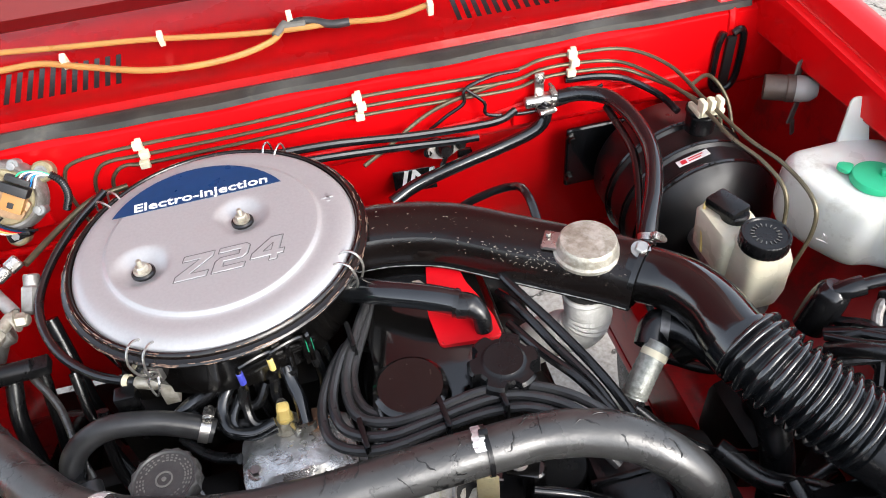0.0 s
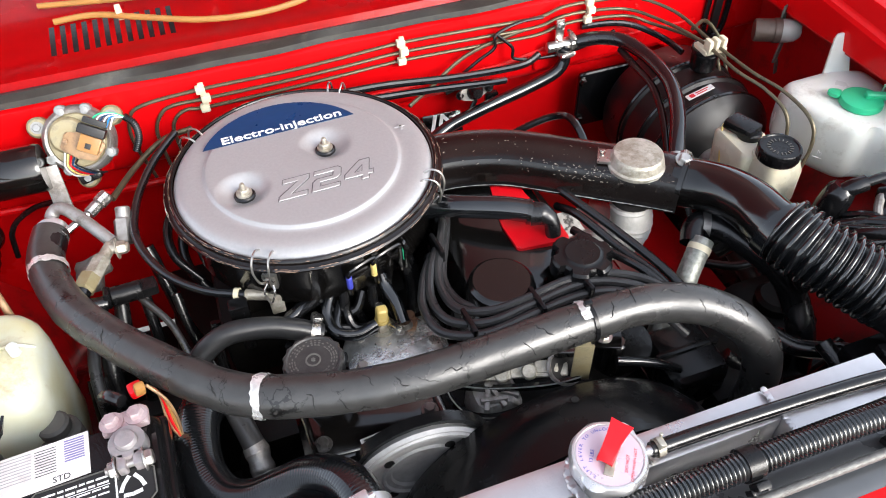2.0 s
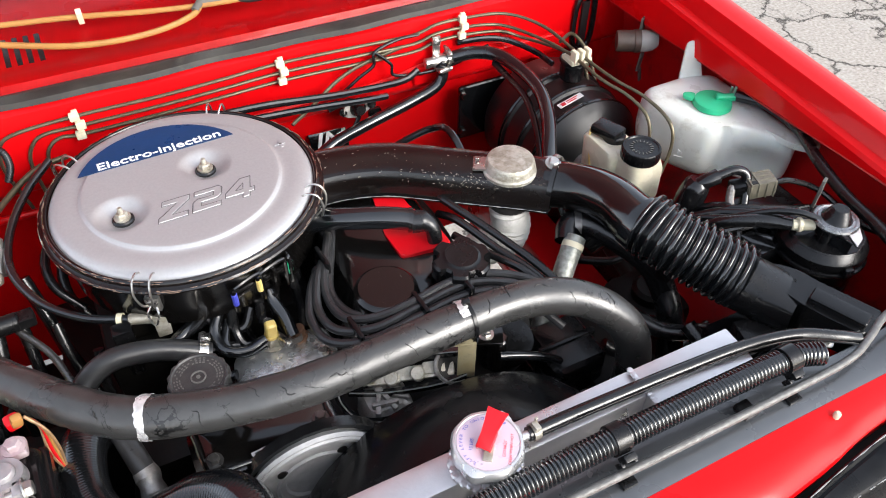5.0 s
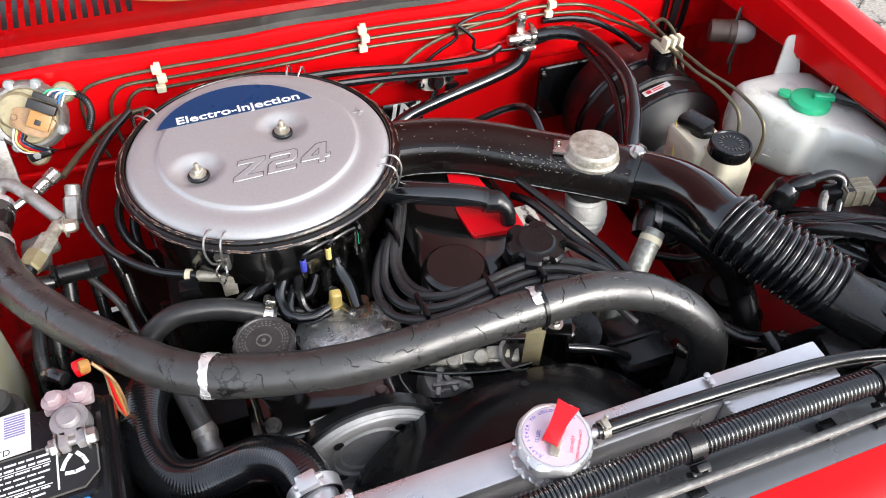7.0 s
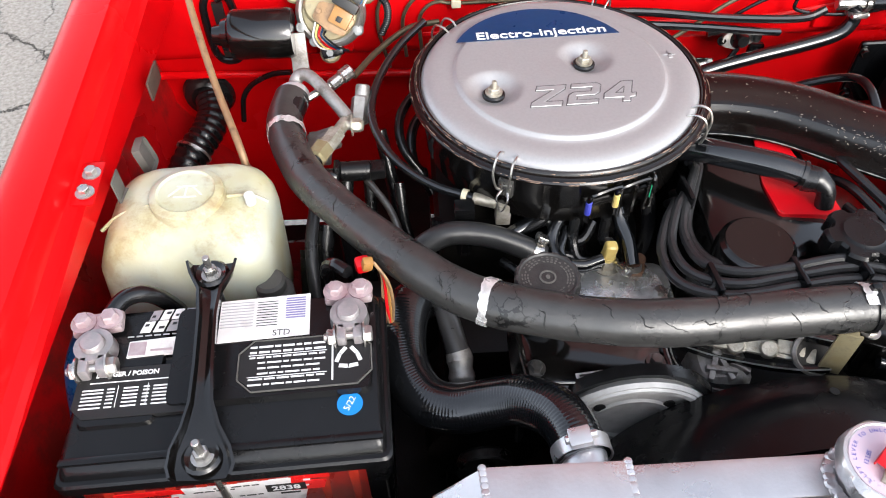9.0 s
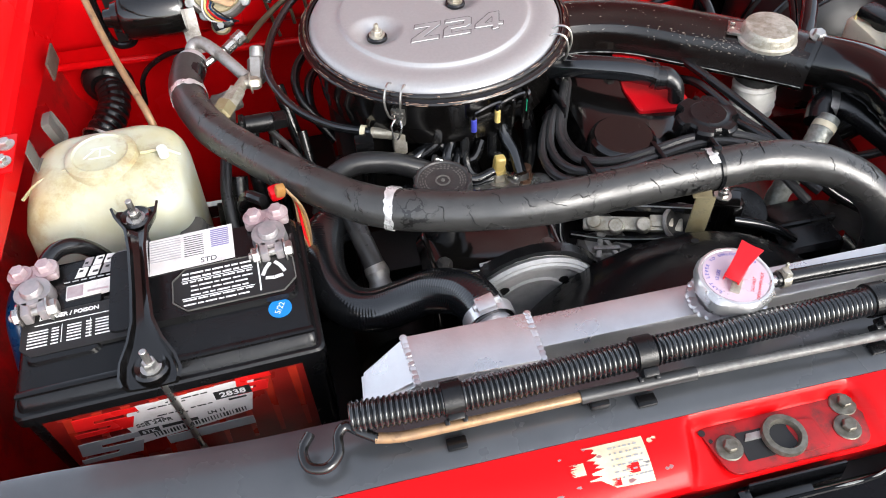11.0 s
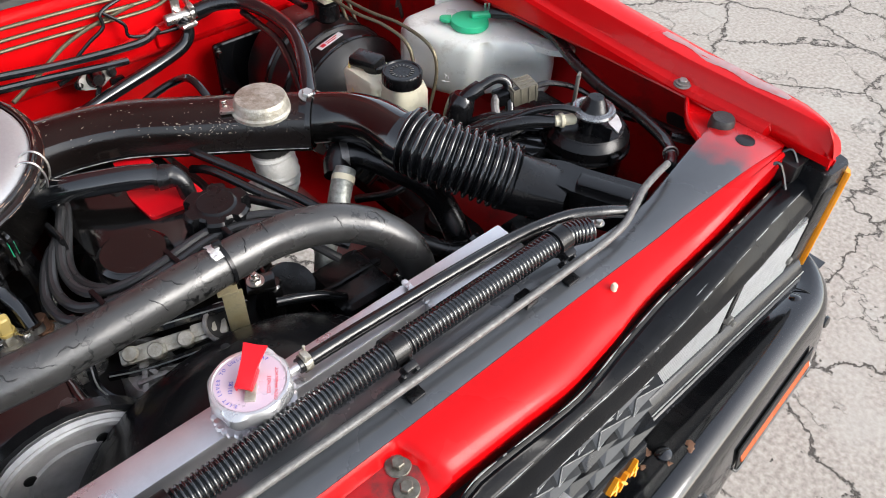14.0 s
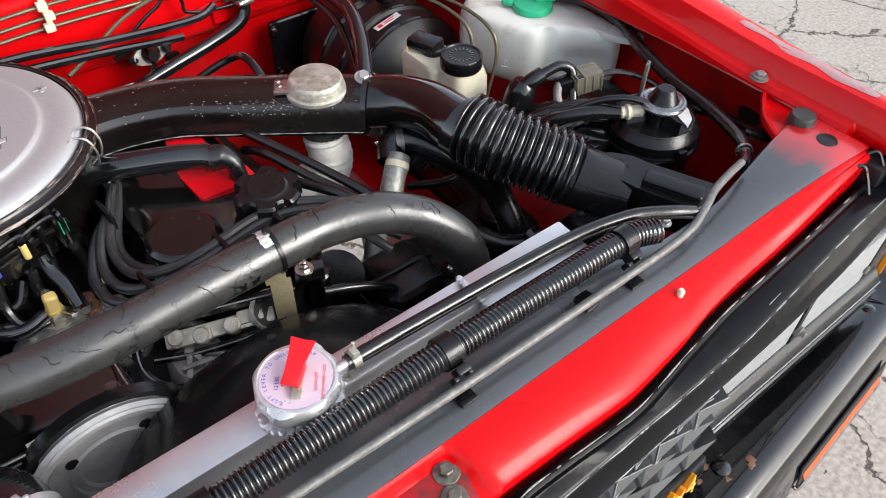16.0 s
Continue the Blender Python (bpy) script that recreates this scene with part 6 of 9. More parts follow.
part("face", lathe([(0, 0.0152), (0.027, 0.0152), (0.027, 0.0146), (0, 0.0146)], Matrix.Translation((0.098, 0.043, CAPZ)), 40), PINK_FACE, rcap)
FACE = CAPZ + 0.0153
ring_text = "LIFT LEVER TO UNLOCK CAP"
part("rim_print", join(*[letters(c, 0.0040, Matrix.Translation((0.098, 0.043, FACE)) @ pose(0, 0, 0, 0, 0, 62 - 8.2 * k + 60) @ Matrix.Translation((0, 0.0235, 0)), 0.0001) for k, c in enumerate(ring_text) if c != " "]), BLUE_INK, rcap)
part("centre_print", letters("13 LBS", 0.0044, pose(0.084, 0.047, FACE, 0, 0, 55), 0.0001), BLUE_INK, rcap)
part("warning_print", join(letters("DO NOT", 0.0040, pose(0.108, 0.031, FACE, 0, 0, 55), 0.0001), letters("OPEN WHEN HOT", 0.0036, pose(0.1125, 0.028, FACE, 0, 0, 55), 0.0001)), RED_INK, rcap)
LV = Matrix.Translation((0.0885, 0.036, FACE)) @ pose(0, 0, 0, 0, 0, -50)
strip = prism([(-0.0062, 0.0), (0.0062, 0.0), (0.0066, 0.017), (0.0078, 0.026), (0.0108, 0.034), (0.002, 0.0335), (-0.0088, 0.0345), (-0.0072, 0.022), (-0.0066, 0.012)], 0.0, 0.0018, 0.0005)
for v in strip.verts:
    v.co.z += 0.0055 + 6.0 * v.co.y ** 2 + 0.12 * v.co.y
lever = moved(join(strip, block(0.0016, 0.019, 0.0062, pose(0.0060, 0.0105, 0.0048, 9, 0, 0), 0.0006), block(0.0016, 0.019, 0.0062, pose(-0.0060, 0.0105, 0.0048, 9, 0, 0), 0.0006)), LV)
part("lever", lever, RED_PLASTIC, rcap, "red lever tab")
part("lever_pin", block(0.016, 0.008, 0.003, pose(0.093, 0.033, FACE + 0.001, 0, 0, 52), 0.0005), TARNISH, rcap)

# ---- battery ----
batt = thing("battery", (-0.382, 0.17, 0.76), "black car battery with scuffed warning labels and corroded terminals", "battery")
TURN = Matrix.Translation((-0.382, 0.17, 0)) @ pose(0, 0, 0, 0, 0, 2.0)


part("case", moved(softbox([(-0.126, 0.126, -0.076, 0.076, 0.76), (-0.128, 0.128, -0.078, 0.078, 0.940), (-0.131, 0.131, -0.081, 0.081, 0.942), (-0.131, 0.131, -0.081, 0.081, 0.953), (-0.129, 0.129, -0.079, 0.079, 0.955)], 0.008), TURN), PLASTIC, batt)
part("lid", moved(softbox([(-0.127, 0.127, -0.077, 0.077, 0.952), (-0.126, 0.126, -0.074, 0.076, 0.958), (-0.124, 0.124, -0.068, 0.075, 0.965), (-0.122, 0.122, -0.062, 0.074, 0.967)], 0.006), TURN), PLASTIC, batt)
part("lid_rail", moved(box(-0.125, 0.125, -0.0685, -0.062, 0.964, 0.9685, 0.002), TURN), PLASTIC, batt)
part("vent_cover", moved(softbox([(-0.05, 0.118, -0.028, 0.07, 0.966), (-0.048, 0.116, -0.026, 0.068, 0.974)], 0.008), TURN), PLASTIC, batt)
part("vent_cover", moved(softbox([(-0.118, -0.055, -0.04, 0.07, 0.966), (-0.116, -0.057, -0.038, 0.068, 0.971)], 0.008), TURN), PLASTIC, batt)
TZ = 0.9745


def octagon(x0, x1, y0, y1, c):
    return [(x0 + c, y0), (x1 - c, y0), (x1, y0 + c), (x1, y1 - c), (x1 - c, y1), (x0 + c, y1), (x0, y1 - c), (x0, y0 + c)]


warn = part("warning_panel", moved(join(prism(octagon(0.009, 0.117, -0.021, 0.026, 0.012), TZ, TZ + 0.0006, 0), ), TURN), BLACK_INK, batt)
rnd = random.Random(8)
lines = []
for k in range(8):
    x, y = 0.024 if 2 < k < 6 else 0.017, 0.0205 - 0.0052 * k
    while x < 0.076:
        w = rnd.uniform(0.004, 0.012)
        lines.append((x, min(0.080, x + w), y, 0.0019 if k < 2 else 0.0015))
        x += w + 0.0016
lines += [(0.016, 0.081, 0.0125, 0.0006), (0.016, 0.081, -0.0085, 0.0006)]
countless(part("warning_print", moved(bars(lines + [(0.085, 0.0865, 0.0, 0.034)], Matrix.Translation((0, 0, TZ + 0.0006))), TURN), WHITE_INK, warn))
# three bent arrows of the recycling sign
part("recycling_sign", moved(join(*[block(0.0085, 0.0034, 0.0004, pose(0.099 + 0.0085 * math.cos(math.radians(a)), 0.003 + 0.0085 * math.sin(math.radians(a)), TZ + 0.0008, 0, 0, a + 90 + o), 0) for a, o in ((4, 18), (56, -18), (124, 18), (176, -18), (244, 18), (296, -18))]), TURN), WHITE_INK, warn)
part("panel_edge", moved(join(*[block(0.0012, math.dist(a, b), 0.001, Matrix.Translation(((a[0] + b[0]) / 2, (a[1] + b[1]) / 2, TZ + 0.0004)) @ pose(0, 0, 0, 0, 0, math.degrees(math.atan2(b[1] - a[1], b[0] - a[0])) - 90), 0) for o in (octagon(0.008, 0.118, -0.022, 0.027, 0.012),) for a, b in zip(o, o[1:] + o[:1])]), TURN), PLASTIC_GREY, warn)
LZ2 = 0.9715
poison = part("danger_panel", moved(prism(octagon(-0.123, -0.022, -0.032, 0.014, 0.010), LZ2 - 0.004, LZ2 + 0.0004, 0), TURN), BLACK_INK, batt)
countless(part("danger_print", moved(join(letters("DANGER / POISON", 0.0060, Matrix.Translation((-0.083, 0.0075, LZ2 + 0.0006)), 0.0002, 0, 1.0, 1.0, 0.0002), bars([(-0.112, -0.03, 0.0005, 0.0009)], Matrix.Translation((0, 0, LZ2 + 0.0004))),
                             bars([(-0.0888, -0.0882, -0.013, 0.020), (-0.0648, -0.0642, -0.013, 0.020)], Matrix.Translation((0, 0, LZ2 + 0.0004))),
                             bars([(x, x + w, y, 0.0013) for x, w in ((-0.117, 0.017), (-0.097, 0.006), (-0.084, 0.012), (-0.068, 0.005), (-0.06, 0.014)) for y in (-0.006, -0.009, -0.0125, -0.0155, -0.019, -0.0225)], Matrix.Translation((0, 0, LZ2 + 0.0004)))), TURN), WHITE_INK, poison))
tag = part("top_label", moved(join(prism([(-0.012, 0.028), (0.066, 0.030), (0.066, 0.074), (-0.012, 0.072)], TZ, TZ + 0.0007, 0), prism([(-0.087, 0.023), (-0.022, 0.026), (-0.022, 0.042), (-0.087, 0.039)], LZ2 - 0.002, LZ2 + 0.0012, 0)), TURN), PAPER, batt, "scuffed white and red paper label")
part("label_print", moved(join(letters("STD", 0.0085, Matrix.Translation((0.042, 0.034, TZ + 0.0008)), 0.0001), bars([(0.02, 0.038, 0.068 - 0.0028 * k, 0.0006) for k in range(10)], Matrix.Translation((0, 0, TZ + 0.0007)))), TURN), BLACK_INK, tag)
countless(part("label_grid", moved(bars([(-0.011, 0.017, 0.069 - 0.0032 * k, 0.0008) for k in range(9)], Matrix.Translation((0, 0, TZ + 0.0007))), TURN), GREY_INK, tag))
for a, b, y, h in ((-0.086, -0.072, 0.031, 0.013), (-0.068, -0.05, 0.0285, 0.0022)):
    part("red_mark", moved(bars([(a, b, y, h)], Matrix.Translation((0, 0, LZ2 + 0.0012))), TURN), PINK_METAL, tag)
VIOLET_INK = material("faded_violet_print", (0.2, 0.18, 0.36), 0.5, 0.0, None, 40.0, 0.15, 0.0)
part("bar_code", moved(bars([(0.045, 0.062, 0.070 - 0.0026 * k, 0.0013) for k in range(9)], Matrix.Translation((0, 0, TZ + 0.0007))), TURN), VIOLET_INK, tag)
# the maker's lettering stands as plain slanted blocks
SLANT = Matrix(((1, 0.3, 0, 0), (0, 1, 0, 0), (0, 0, 1, 0), (0, 0, 0, 1)))
for row, (x0, y0, wide, tall) in enumerate(((-0.074, 0.0655, 0.0096, 0.0105), (-0.080, 0.0535, 0.0112, 0.0115))):
    for k in range(5):
        at = TURN @ Matrix.Translation((x0 + wide * (k + 0.5), y0, LZ2 + 0.0003)) @ SLANT
        block_mark = join(block(wide * 0.78, tall, 0.0005, Matrix.Identity(4), 0))
        part("maker_mark", moved(block_mark, at), PAPER if (k + row) % 3 else LEAD, batt)
        part("mark_gap", moved(block(wide * (0.42 if k % 2 else 0.3), tall * 0.22, 0.0008, Matrix.Translation(((-0.1, 0.12, 0.0)[k % 3] * wide, tall * (0.16 if (k + row) % 2 else -0.12), 0.0001)), 0), at), BLACK_INK, batt)
countless(part("maker_print", moved(bars([(-0.09 + 0.0075 * k, -0.0845 + 0.0075 * k, 0.0445, 0.0013) for k in range(9)], Matrix.Translation((0, 0, LZ2 + 0.0003))), TURN), GREY_INK, batt))
date = part("date_sticker", moved(lathe([(0, 0), (0.0105, 0), (0.0105, 0.0005), (0, 0.0005)], Matrix.Translation((0.099, -0.036, 0.9675)), 24), TURN), BLUE_STICKER, batt, "round blue date sticker")
part("date_print", moved(letters("5/22", 0.0075, Matrix.Translation((0.099, -0.036, 0.9682)) @ pose(0, 0, 0, 0, 0, 62), 0.0001), TURN), WHITE_INK, date)
BRIGHT_INK = material("glossy_red_print", (0.75, 0.012, 0.012), 0.3, 0.0, (0.6, 0.01, 0.01), 40.0, 0.3, 0.0)
EMBER_INK = material("ember_red_print", (0.5, 0.03, 0.012), 0.3, 0.0, (0.2, 0.008, 0.006), 25.0, 0.9, 0.0)
FRONT = TURN @ Matrix.Translation((0, -0.0785, 0.873)) @ pose(0, 0, 0, 90, 0, 0)
flabel = part("front_label", moved(prism([(-0.113, -0.07), (0.108, -0.07), (0.108, 0.066), (-0.113, 0.066)], 0, 0.0006, 0), FRONT), LABEL_RED, batt, "glossy dark red front label")
paper = part("stock_label", moved(prism([(-0.062, -0.003), (-0.03, 0.001), (0.01, 0.005), (0.052, 0.011), (0.056, 0.03), (0.064, 0.062), (0.05, 0.063), (-0.01, 0.060), (-0.046, 0.060), (-0.05, 0.047), (-0.056, 0.03), (-0.053, 0.014)], 0.0006, 0.0012, 0), FRONT), PAPER, batt, "torn white stock label")
LBL = Matrix.Translation((0, 0, 0.0012))
countless(part("stock_print", moved(join(letters("2838", 0.0105, Matrix.Translation((0.042, 0.047, 0.0018)), 0.0001, 0, 1.1, 1.0, 0.0002), letters("STK", 0.0075, Matrix.Translation((-0.040, 0.0165, 0.0018)), 0.0001)), FRONT), WHITE_INK, paper))
rnd = random.Random(5)
fine = []
for y in (0.056, 0.052, 0.038, 0.034):
    x = -0.040
    while x < 0.02:
        w = rnd.uniform(0.002, 0.009)
        if rnd.random() < 0.6:
            fine.append((x, x + w, y + 0.02 * x, 0.0014))
        x += w + 0.0015
countless(part("stock_bar_print", moved(join(bars([(0.026, 0.058, 0.047, 0.0125), (-0.049, -0.031, 0.0165, 0.0085)], LBL), letters("SSB 24PR", 0.0078, Matrix.Translation((-0.032, 0.0285, 0.0013)), 0.0001, 0, 1.0, 1.05, 0.0002), letters("LN 11", 0.0066, Matrix.Translation((0.022, 0.0225, 0.0013)), 0.0001, 0, 1.0, 1.0, 0.0002),
                             bars(fine + [(-0.028, 0.004, 0.0185, 0.0045), (0.036, 0.052, 0.0365, 0.0025)], LBL),
                             bars([(-0.038 + 0.0029 * k, -0.038 + 0.0029 * k + rnd.uniform(0.0007, 0.0019), 0.0075 + 0.0003 * k, 0.0068) for k in range(30)], LBL)), FRONT), BLACK_INK, paper))


def swoosh(x, y, w, h):
    return prism([(x, y), (x + w * 0.8, y), (x + w * 0.9, y + h * 0.55), (x + w * 0.35, y + h * 0.6), (x + w * 0.36, y + h * 0.75), (x + w, y + h * 0.75), (x + w * 0.98, y + h), (x + w * 0.1, y + h), (x + w * 0.05, y + h * 0.4), (x + w * 0.55, y + h * 0.35), (x + w * 0.5, y + h * 0.22), (x, y + h * 0.22)], 0.0006, 0.0014, 0)


part("red_shape", moved(swoosh(-0.098, 0.030, 0.06, 0.030), FRONT), BRIGHT_INK, flabel)
part("red_shape", moved(swoosh(0.045, 0.040, 0.034, 0.026), FRONT), BRIGHT_INK, flabel)
part("silver_shape", moved(join(swoosh(-0.108, -0.014, 0.066, 0.034), box(-0.03, 0.05, -0.014, 0.0, 0.0006, 0.0014, 0)), FRONT), GREY_INK, flabel)
for k in range(9):
    part("light_streak", moved(prism([(-0.112 + 0.026 * k, -0.04), (-0.108 + 0.026 * k, -0.04), (-0.090 + 0.024 * k, 0.064), (-0.098 + 0.024 * k, 0.064)], 0.0006, 0.0009, 0), FRONT), EMBER_INK, flabel)


def terminal(x, y, turn, name_label):
    t = thing("battery_terminal", (x, y, 0.968), name_label, "battery terminal", "battery terminals")
    m = Matrix.Translation((x, y, 0.968)) @ pose(0, 0, 0, 0, 0, turn)
    part("post", lathe([(0, 0), (0.0105, 0), (0.0095, 0.022), (0.0085, 0.0235), (0, 0.024)], m, 20), LEAD, t)
    part("ring", moved(join(lathe([(0.010, 0.004), (0.0165, 0.004), (0.017, 0.006), (0.016, 0.018), (0.010, 0.018), (0.010, 0.004)], None, 20), box(-0.011, -0.003, -0.026, -0.01, 0.004, 0.018, 0.002), box(0.003, 0.011, -0.026, -0.01, 0.004, 0.018, 0.002)), m), LEAD, t)
    part("bolt", moved(join(rod((-0.022, -0.019, 0.011), (0.018, -0.019, 0.011), 0.0035, 10), hexbolt((0.0115, -0.019, 0.011), 0.0075, 0.006, (1, 0, 0)), hexbolt((-0.0115, -0.019, 0.011), 0.0075, 0.006, (-1, 0, 0))), m), STEEL, t)
    part("cable_saddle", moved(join(box(-0.021, 0.021, 0.016, 0.036, 0.006, 0.015, 0.004), hexbolt((-0.011, 0.026, 0.015), 0.0072, 0.007), hexbolt((0.011, 0.026, 0.015), 0.0072, 0.007)), m), PINK_METAL, t, "pink stained cable saddle")


terminal(-0.283, 0.215, 3, "corroded grey lead clamp on the positive battery post")
terminal(-0.494, 0.196, 8, "corroded grey lead clamp on the negative battery post")
hold = thing("battery_hold_down", (-0.397, 0.17, 0.975), "black steel battery hold-down bar with nutted studs", "bracket")


def hold_bar():
    rows = []
    for t, w, z in ((0.0, 0.021, 0.9785), (0.04, 0.0235, 0.979), (0.10, 0.021, 0.983), (0.18, 0.013, 0.987), (0.28, 0.0075, 0.990), (0.45, 0.006, 0.991), (0.7, 0.006, 0.991), (0.84, 0.0085, 0.990), (0.94, 0.0175, 0.988), (1.0, 0.0205, 0.990)):
        x, y = -0.388 - 0.017 * t, 0.075 + 0.198 * t
        lip = 0.008
        rows.append([(x - w, y, z + lip), (x - w * 0.86, y, z + 0.001), (x, y, z - 0.001), (x + w * 0.86, y, z + 0.001), (x + w, y, z + lip)])
    return loft(rows, 0.0025)


part("bar", hold_bar(), BLACK_GLOSS, hold)
for x, y, z, low in ((-0.389, 0.092, 0.981, (-0.379, 0.083, 0.78)), (-0.405, 0.262, 0.989, (-0.405, 0.264, 0.78))):
    part("stud", rod(low, (x, y, z + 0.024), 0.0032, 10), STEEL, hold)
    part("nut", hexbolt((x, y, z), 0.0064, 0.008), STEEL, hold)
    part("cup", lathe([(0.008, 0.001), (0.013, 0.004), (0.0155, 0.002), (0.008, 0.0)], Matrix.Translation((x, y, z)), 20), BLACK_GLOSS, hold, "black dished washer")

# ---- reservoirs ----
wash = thing("washer_tank", (-0.465, 0.36, 0.80), "yellowed translucent plastic washer fluid tank with a round cap", "fluid tank")


def moulded(rings, corner, seg=6, wobble=0.0):
    bm = softbox(rings, corner, seg)
    for v in bm.verts:
        v.co += noise.noise_vector(v.co * 18) * wobble
    return bm


part("tank", moulded([(-0.53, -0.375, 0.305, 0.41, 0.79), (-0.538, -0.368, 0.298, 0.42, 0.83), (-0.541, -0.365, 0.297, 0.424, 0.90), (-0.537, -0.365, 0.302, 0.426, 0.940), (-0.530, -0.367, 0.312, 0.427, 0.957), (-0.521, -0.371, 0.326, 0.425, 0.969), (-0.508, -0.38, 0.342, 0.420, 0.977), (-0.498, -0.39, 0.355, 0.412, 0.979)], 0.036, 8, 0.003), TANK_YELLOW, wash, smooth=60)
part("seam", tube([(-0.534, 0.352, 0.958), (-0.512, 0.357, 0.974), (-0.483, 0.362, 0.980)], 0.002, 6), TANK_YELLOW, wash)
part("seam", tube([(-0.408, 0.37, 0.980), (-0.385, 0.371, 0.979), (-0.370, 0.372, 0.968)], 0.002, 6), TANK_YELLOW, wash)
part("cap", lathe([(0, 0.0075), (0.027, 0.0075), (0.029, 0.009), (0.032, 0.0085), (0.0365, 0.006), (0.038, -0.004), (0, -0.004)], Matrix.Translation((-0.447, 0.372, 0.979)), 40), TANK_YELLOW, wash)
part("cap_mark", join(*[block(l, 0.0015, 0.0006, pose(-0.447 + x, 0.372 + y, 0.9867, 0, 0, a), 0) for l, x, y, a in ((0.022, 0, -0.007, 0), (0.016, -0.011, 0.001, 50), (0.016, 0.011, 0.001, -50), (0.02, 0, 0.008, 0), (0.012, 0.0, 0.0, 90))]), TANK_WHITE, wash)
part("nub", rod((-0.383, 0.36, 0.978), (-0.383, 0.36, 0.991), 0.0055, 12), TANK_WHITE, wash)
part("pump", join(rod((-0.372, 0.31, 0.80), (-0.372, 0.31, 0.905), 0.022, 18), rod((-0.372, 0.31, 0.905), (-0.372, 0.31, 0.92), 0.016, 18)), PLASTIC_GREY, wash, "grey washer pump beside the tank")
cool = thing("coolant_tank", (0.70, 0.40, 0.76), "milky white plastic coolant overflow tank with a mint green cap", "fluid tank")


def coolant_body():
    """A slanting bottle with a waisted front and rounded shoulders."""
    foot = round_outline([(0.650, 0.520), (0.627, 0.482), (0.639, 0.428), (0.664, 0.380), (0.690, 0.370), (0.712, 0.360), (0.737, 0.325), (0.757, 0.303), (0.776, 0.308), (0.784, 0.330), (0.782, 0.505), (0.735, 0.522)], 0.014)
    cx, cy = 0.712, 0.43
    rows = []
    for z, k, sink in ((0.852, 0.0, 0), (0.852, 0.6, 0), (0.853, 0.86, 0), (0.857, 0.93, 0), (0.865, 0.975, 0.3), (0.876, 0.995, 0.8), (0.888, 1.0, 1.0), (0.900, 1.0, 0.8), (0.912, 0.998, 0.3), (0.924, 0.988, 0), (0.932, 0.968, 0), (0.938, 0.935, 0), (0.9415, 0.88, 0), (0.943, 0.78, 0), (0.944, 0.5, 0), (0.944, 0.0, 0)):
        ring = []
        for x, y in foot:
            dent = (0.016 * sink * math.exp(-((x - 0.735) / 0.024) ** 2) + 0.007 * (1 if 0.87 < z < 0.94 else 0.3) * math.exp(-((x - 0.690) / 0.010) ** 2)) * (1 if y < 0.42 else 0)
            ring.append((cx + (x - cx) * k + dent * 0.5, cy + (y - cy) * k + dent, z))
        rows.append(ring + [ring[0]])
    bm = loft(rows, 0)
    bmesh.ops.remove_doubles(bm, verts=bm.verts, dist=0.0002)
    return bm


part("tank", coolant_body(), TANK_WHITE, cool, smooth=60)
part("ear", prism(round_outline([(0.735, 0.352), (0.765, 0.332), (0.784, 0.304), (0.786, 0.281), (0.769, 0.274), (0.748, 0.300)], 0.010), 0.935, 0.944, 0.003), TANK_WHITE, cool)
part("strap", moved(prism(round_outline([(-0.022, -0.02), (0.022, -0.02), (0.010, 0.052), (-0.010, 0.052)], 0.008), 0, 0.004, 0.001), Matrix.Translation((0.738, 0.512, 0.945)) @ pose(0, 0, 0, 72, 0, -14)), TANK_WHITE, cool)
part("ear_bolt", hexbolt((0.772, 0.288, 0.944), 0.006, 0.005), STEEL, cool)
part("cap", join(lathe([(0, 0.013), (0.024, 0.013), (0.0275, 0.0118), (0.0288, 0.009), (0.0292, 0.004), (0.0275, 0.002), (0.0275, 0.0), (0, 0)], Matrix.Translation((0.709, 0.427, 0.942)), 40), block(0.032, 0.0115, 0.010, pose(0.7265, 0.421, 0.957, 0, 0, -26), 0.0045, 3), prism(round_outline([(-0.01, 0), (0.01, 0), (0.006, 0.017), (-0.006, 0.017)], 0.005), 0.008, 0.013, 0.001, m=Matrix.Translation((0.6905, 0.448, 0.941)) @ pose(0, 0, 0, 0, 0, 40))), GREEN, cool, "mint green snap cap")
SIDEM = Matrix.Translation((0.6545, 0.4065, 0.912)) @ Euler((radians(86), 0, radians(-51))).to_matrix().to_4x4()
part("level_marks", join(letters("MAX", 0.010, SIDEM, 0.0006), letters("MIN", 0.010, SIDEM @ Matrix.Translation((0, -0.024, 0.0012)), 0.0006), moved(box(-0.013, 0.013, -0.0085, -0.0078, -0.001, 0.0006, 0), SIDEM), moved(box(-0.013, 0.013, -0.0325, -0.0318, 0, 0.0016, 0), SIDEM)), WHITE_INK, cool)

# ---- brakes ----
boost = thing("brake_booster", (0.575, 0.63, 0.72), "glossy black brake booster drum on the firewall", "brake booster")
BM = Matrix.Translation((0.583, 0.715, 0.803)) @ pose(0, 0, 0, 90, 0, 0)
part("drum", lathe([(0, 0.0), (0.10, 0.0), (0.105, 0.008), (0.105, 0.058), (0.109, 0.061), (0.109, 0.071), (0.105, 0.075), (0.105, 0.108), (0.108, 0.111), (0.108, 0.119), (0.104, 0.123), (0.104, 0.150), (0.107, 0.153), (0.106, 0.163), (0.098, 0.172), (0.088, 0.182), (0.064, 0.197), (0.03, 0.204), (0, 0.204)], BM, 72), DRUM_BLACK, boost)
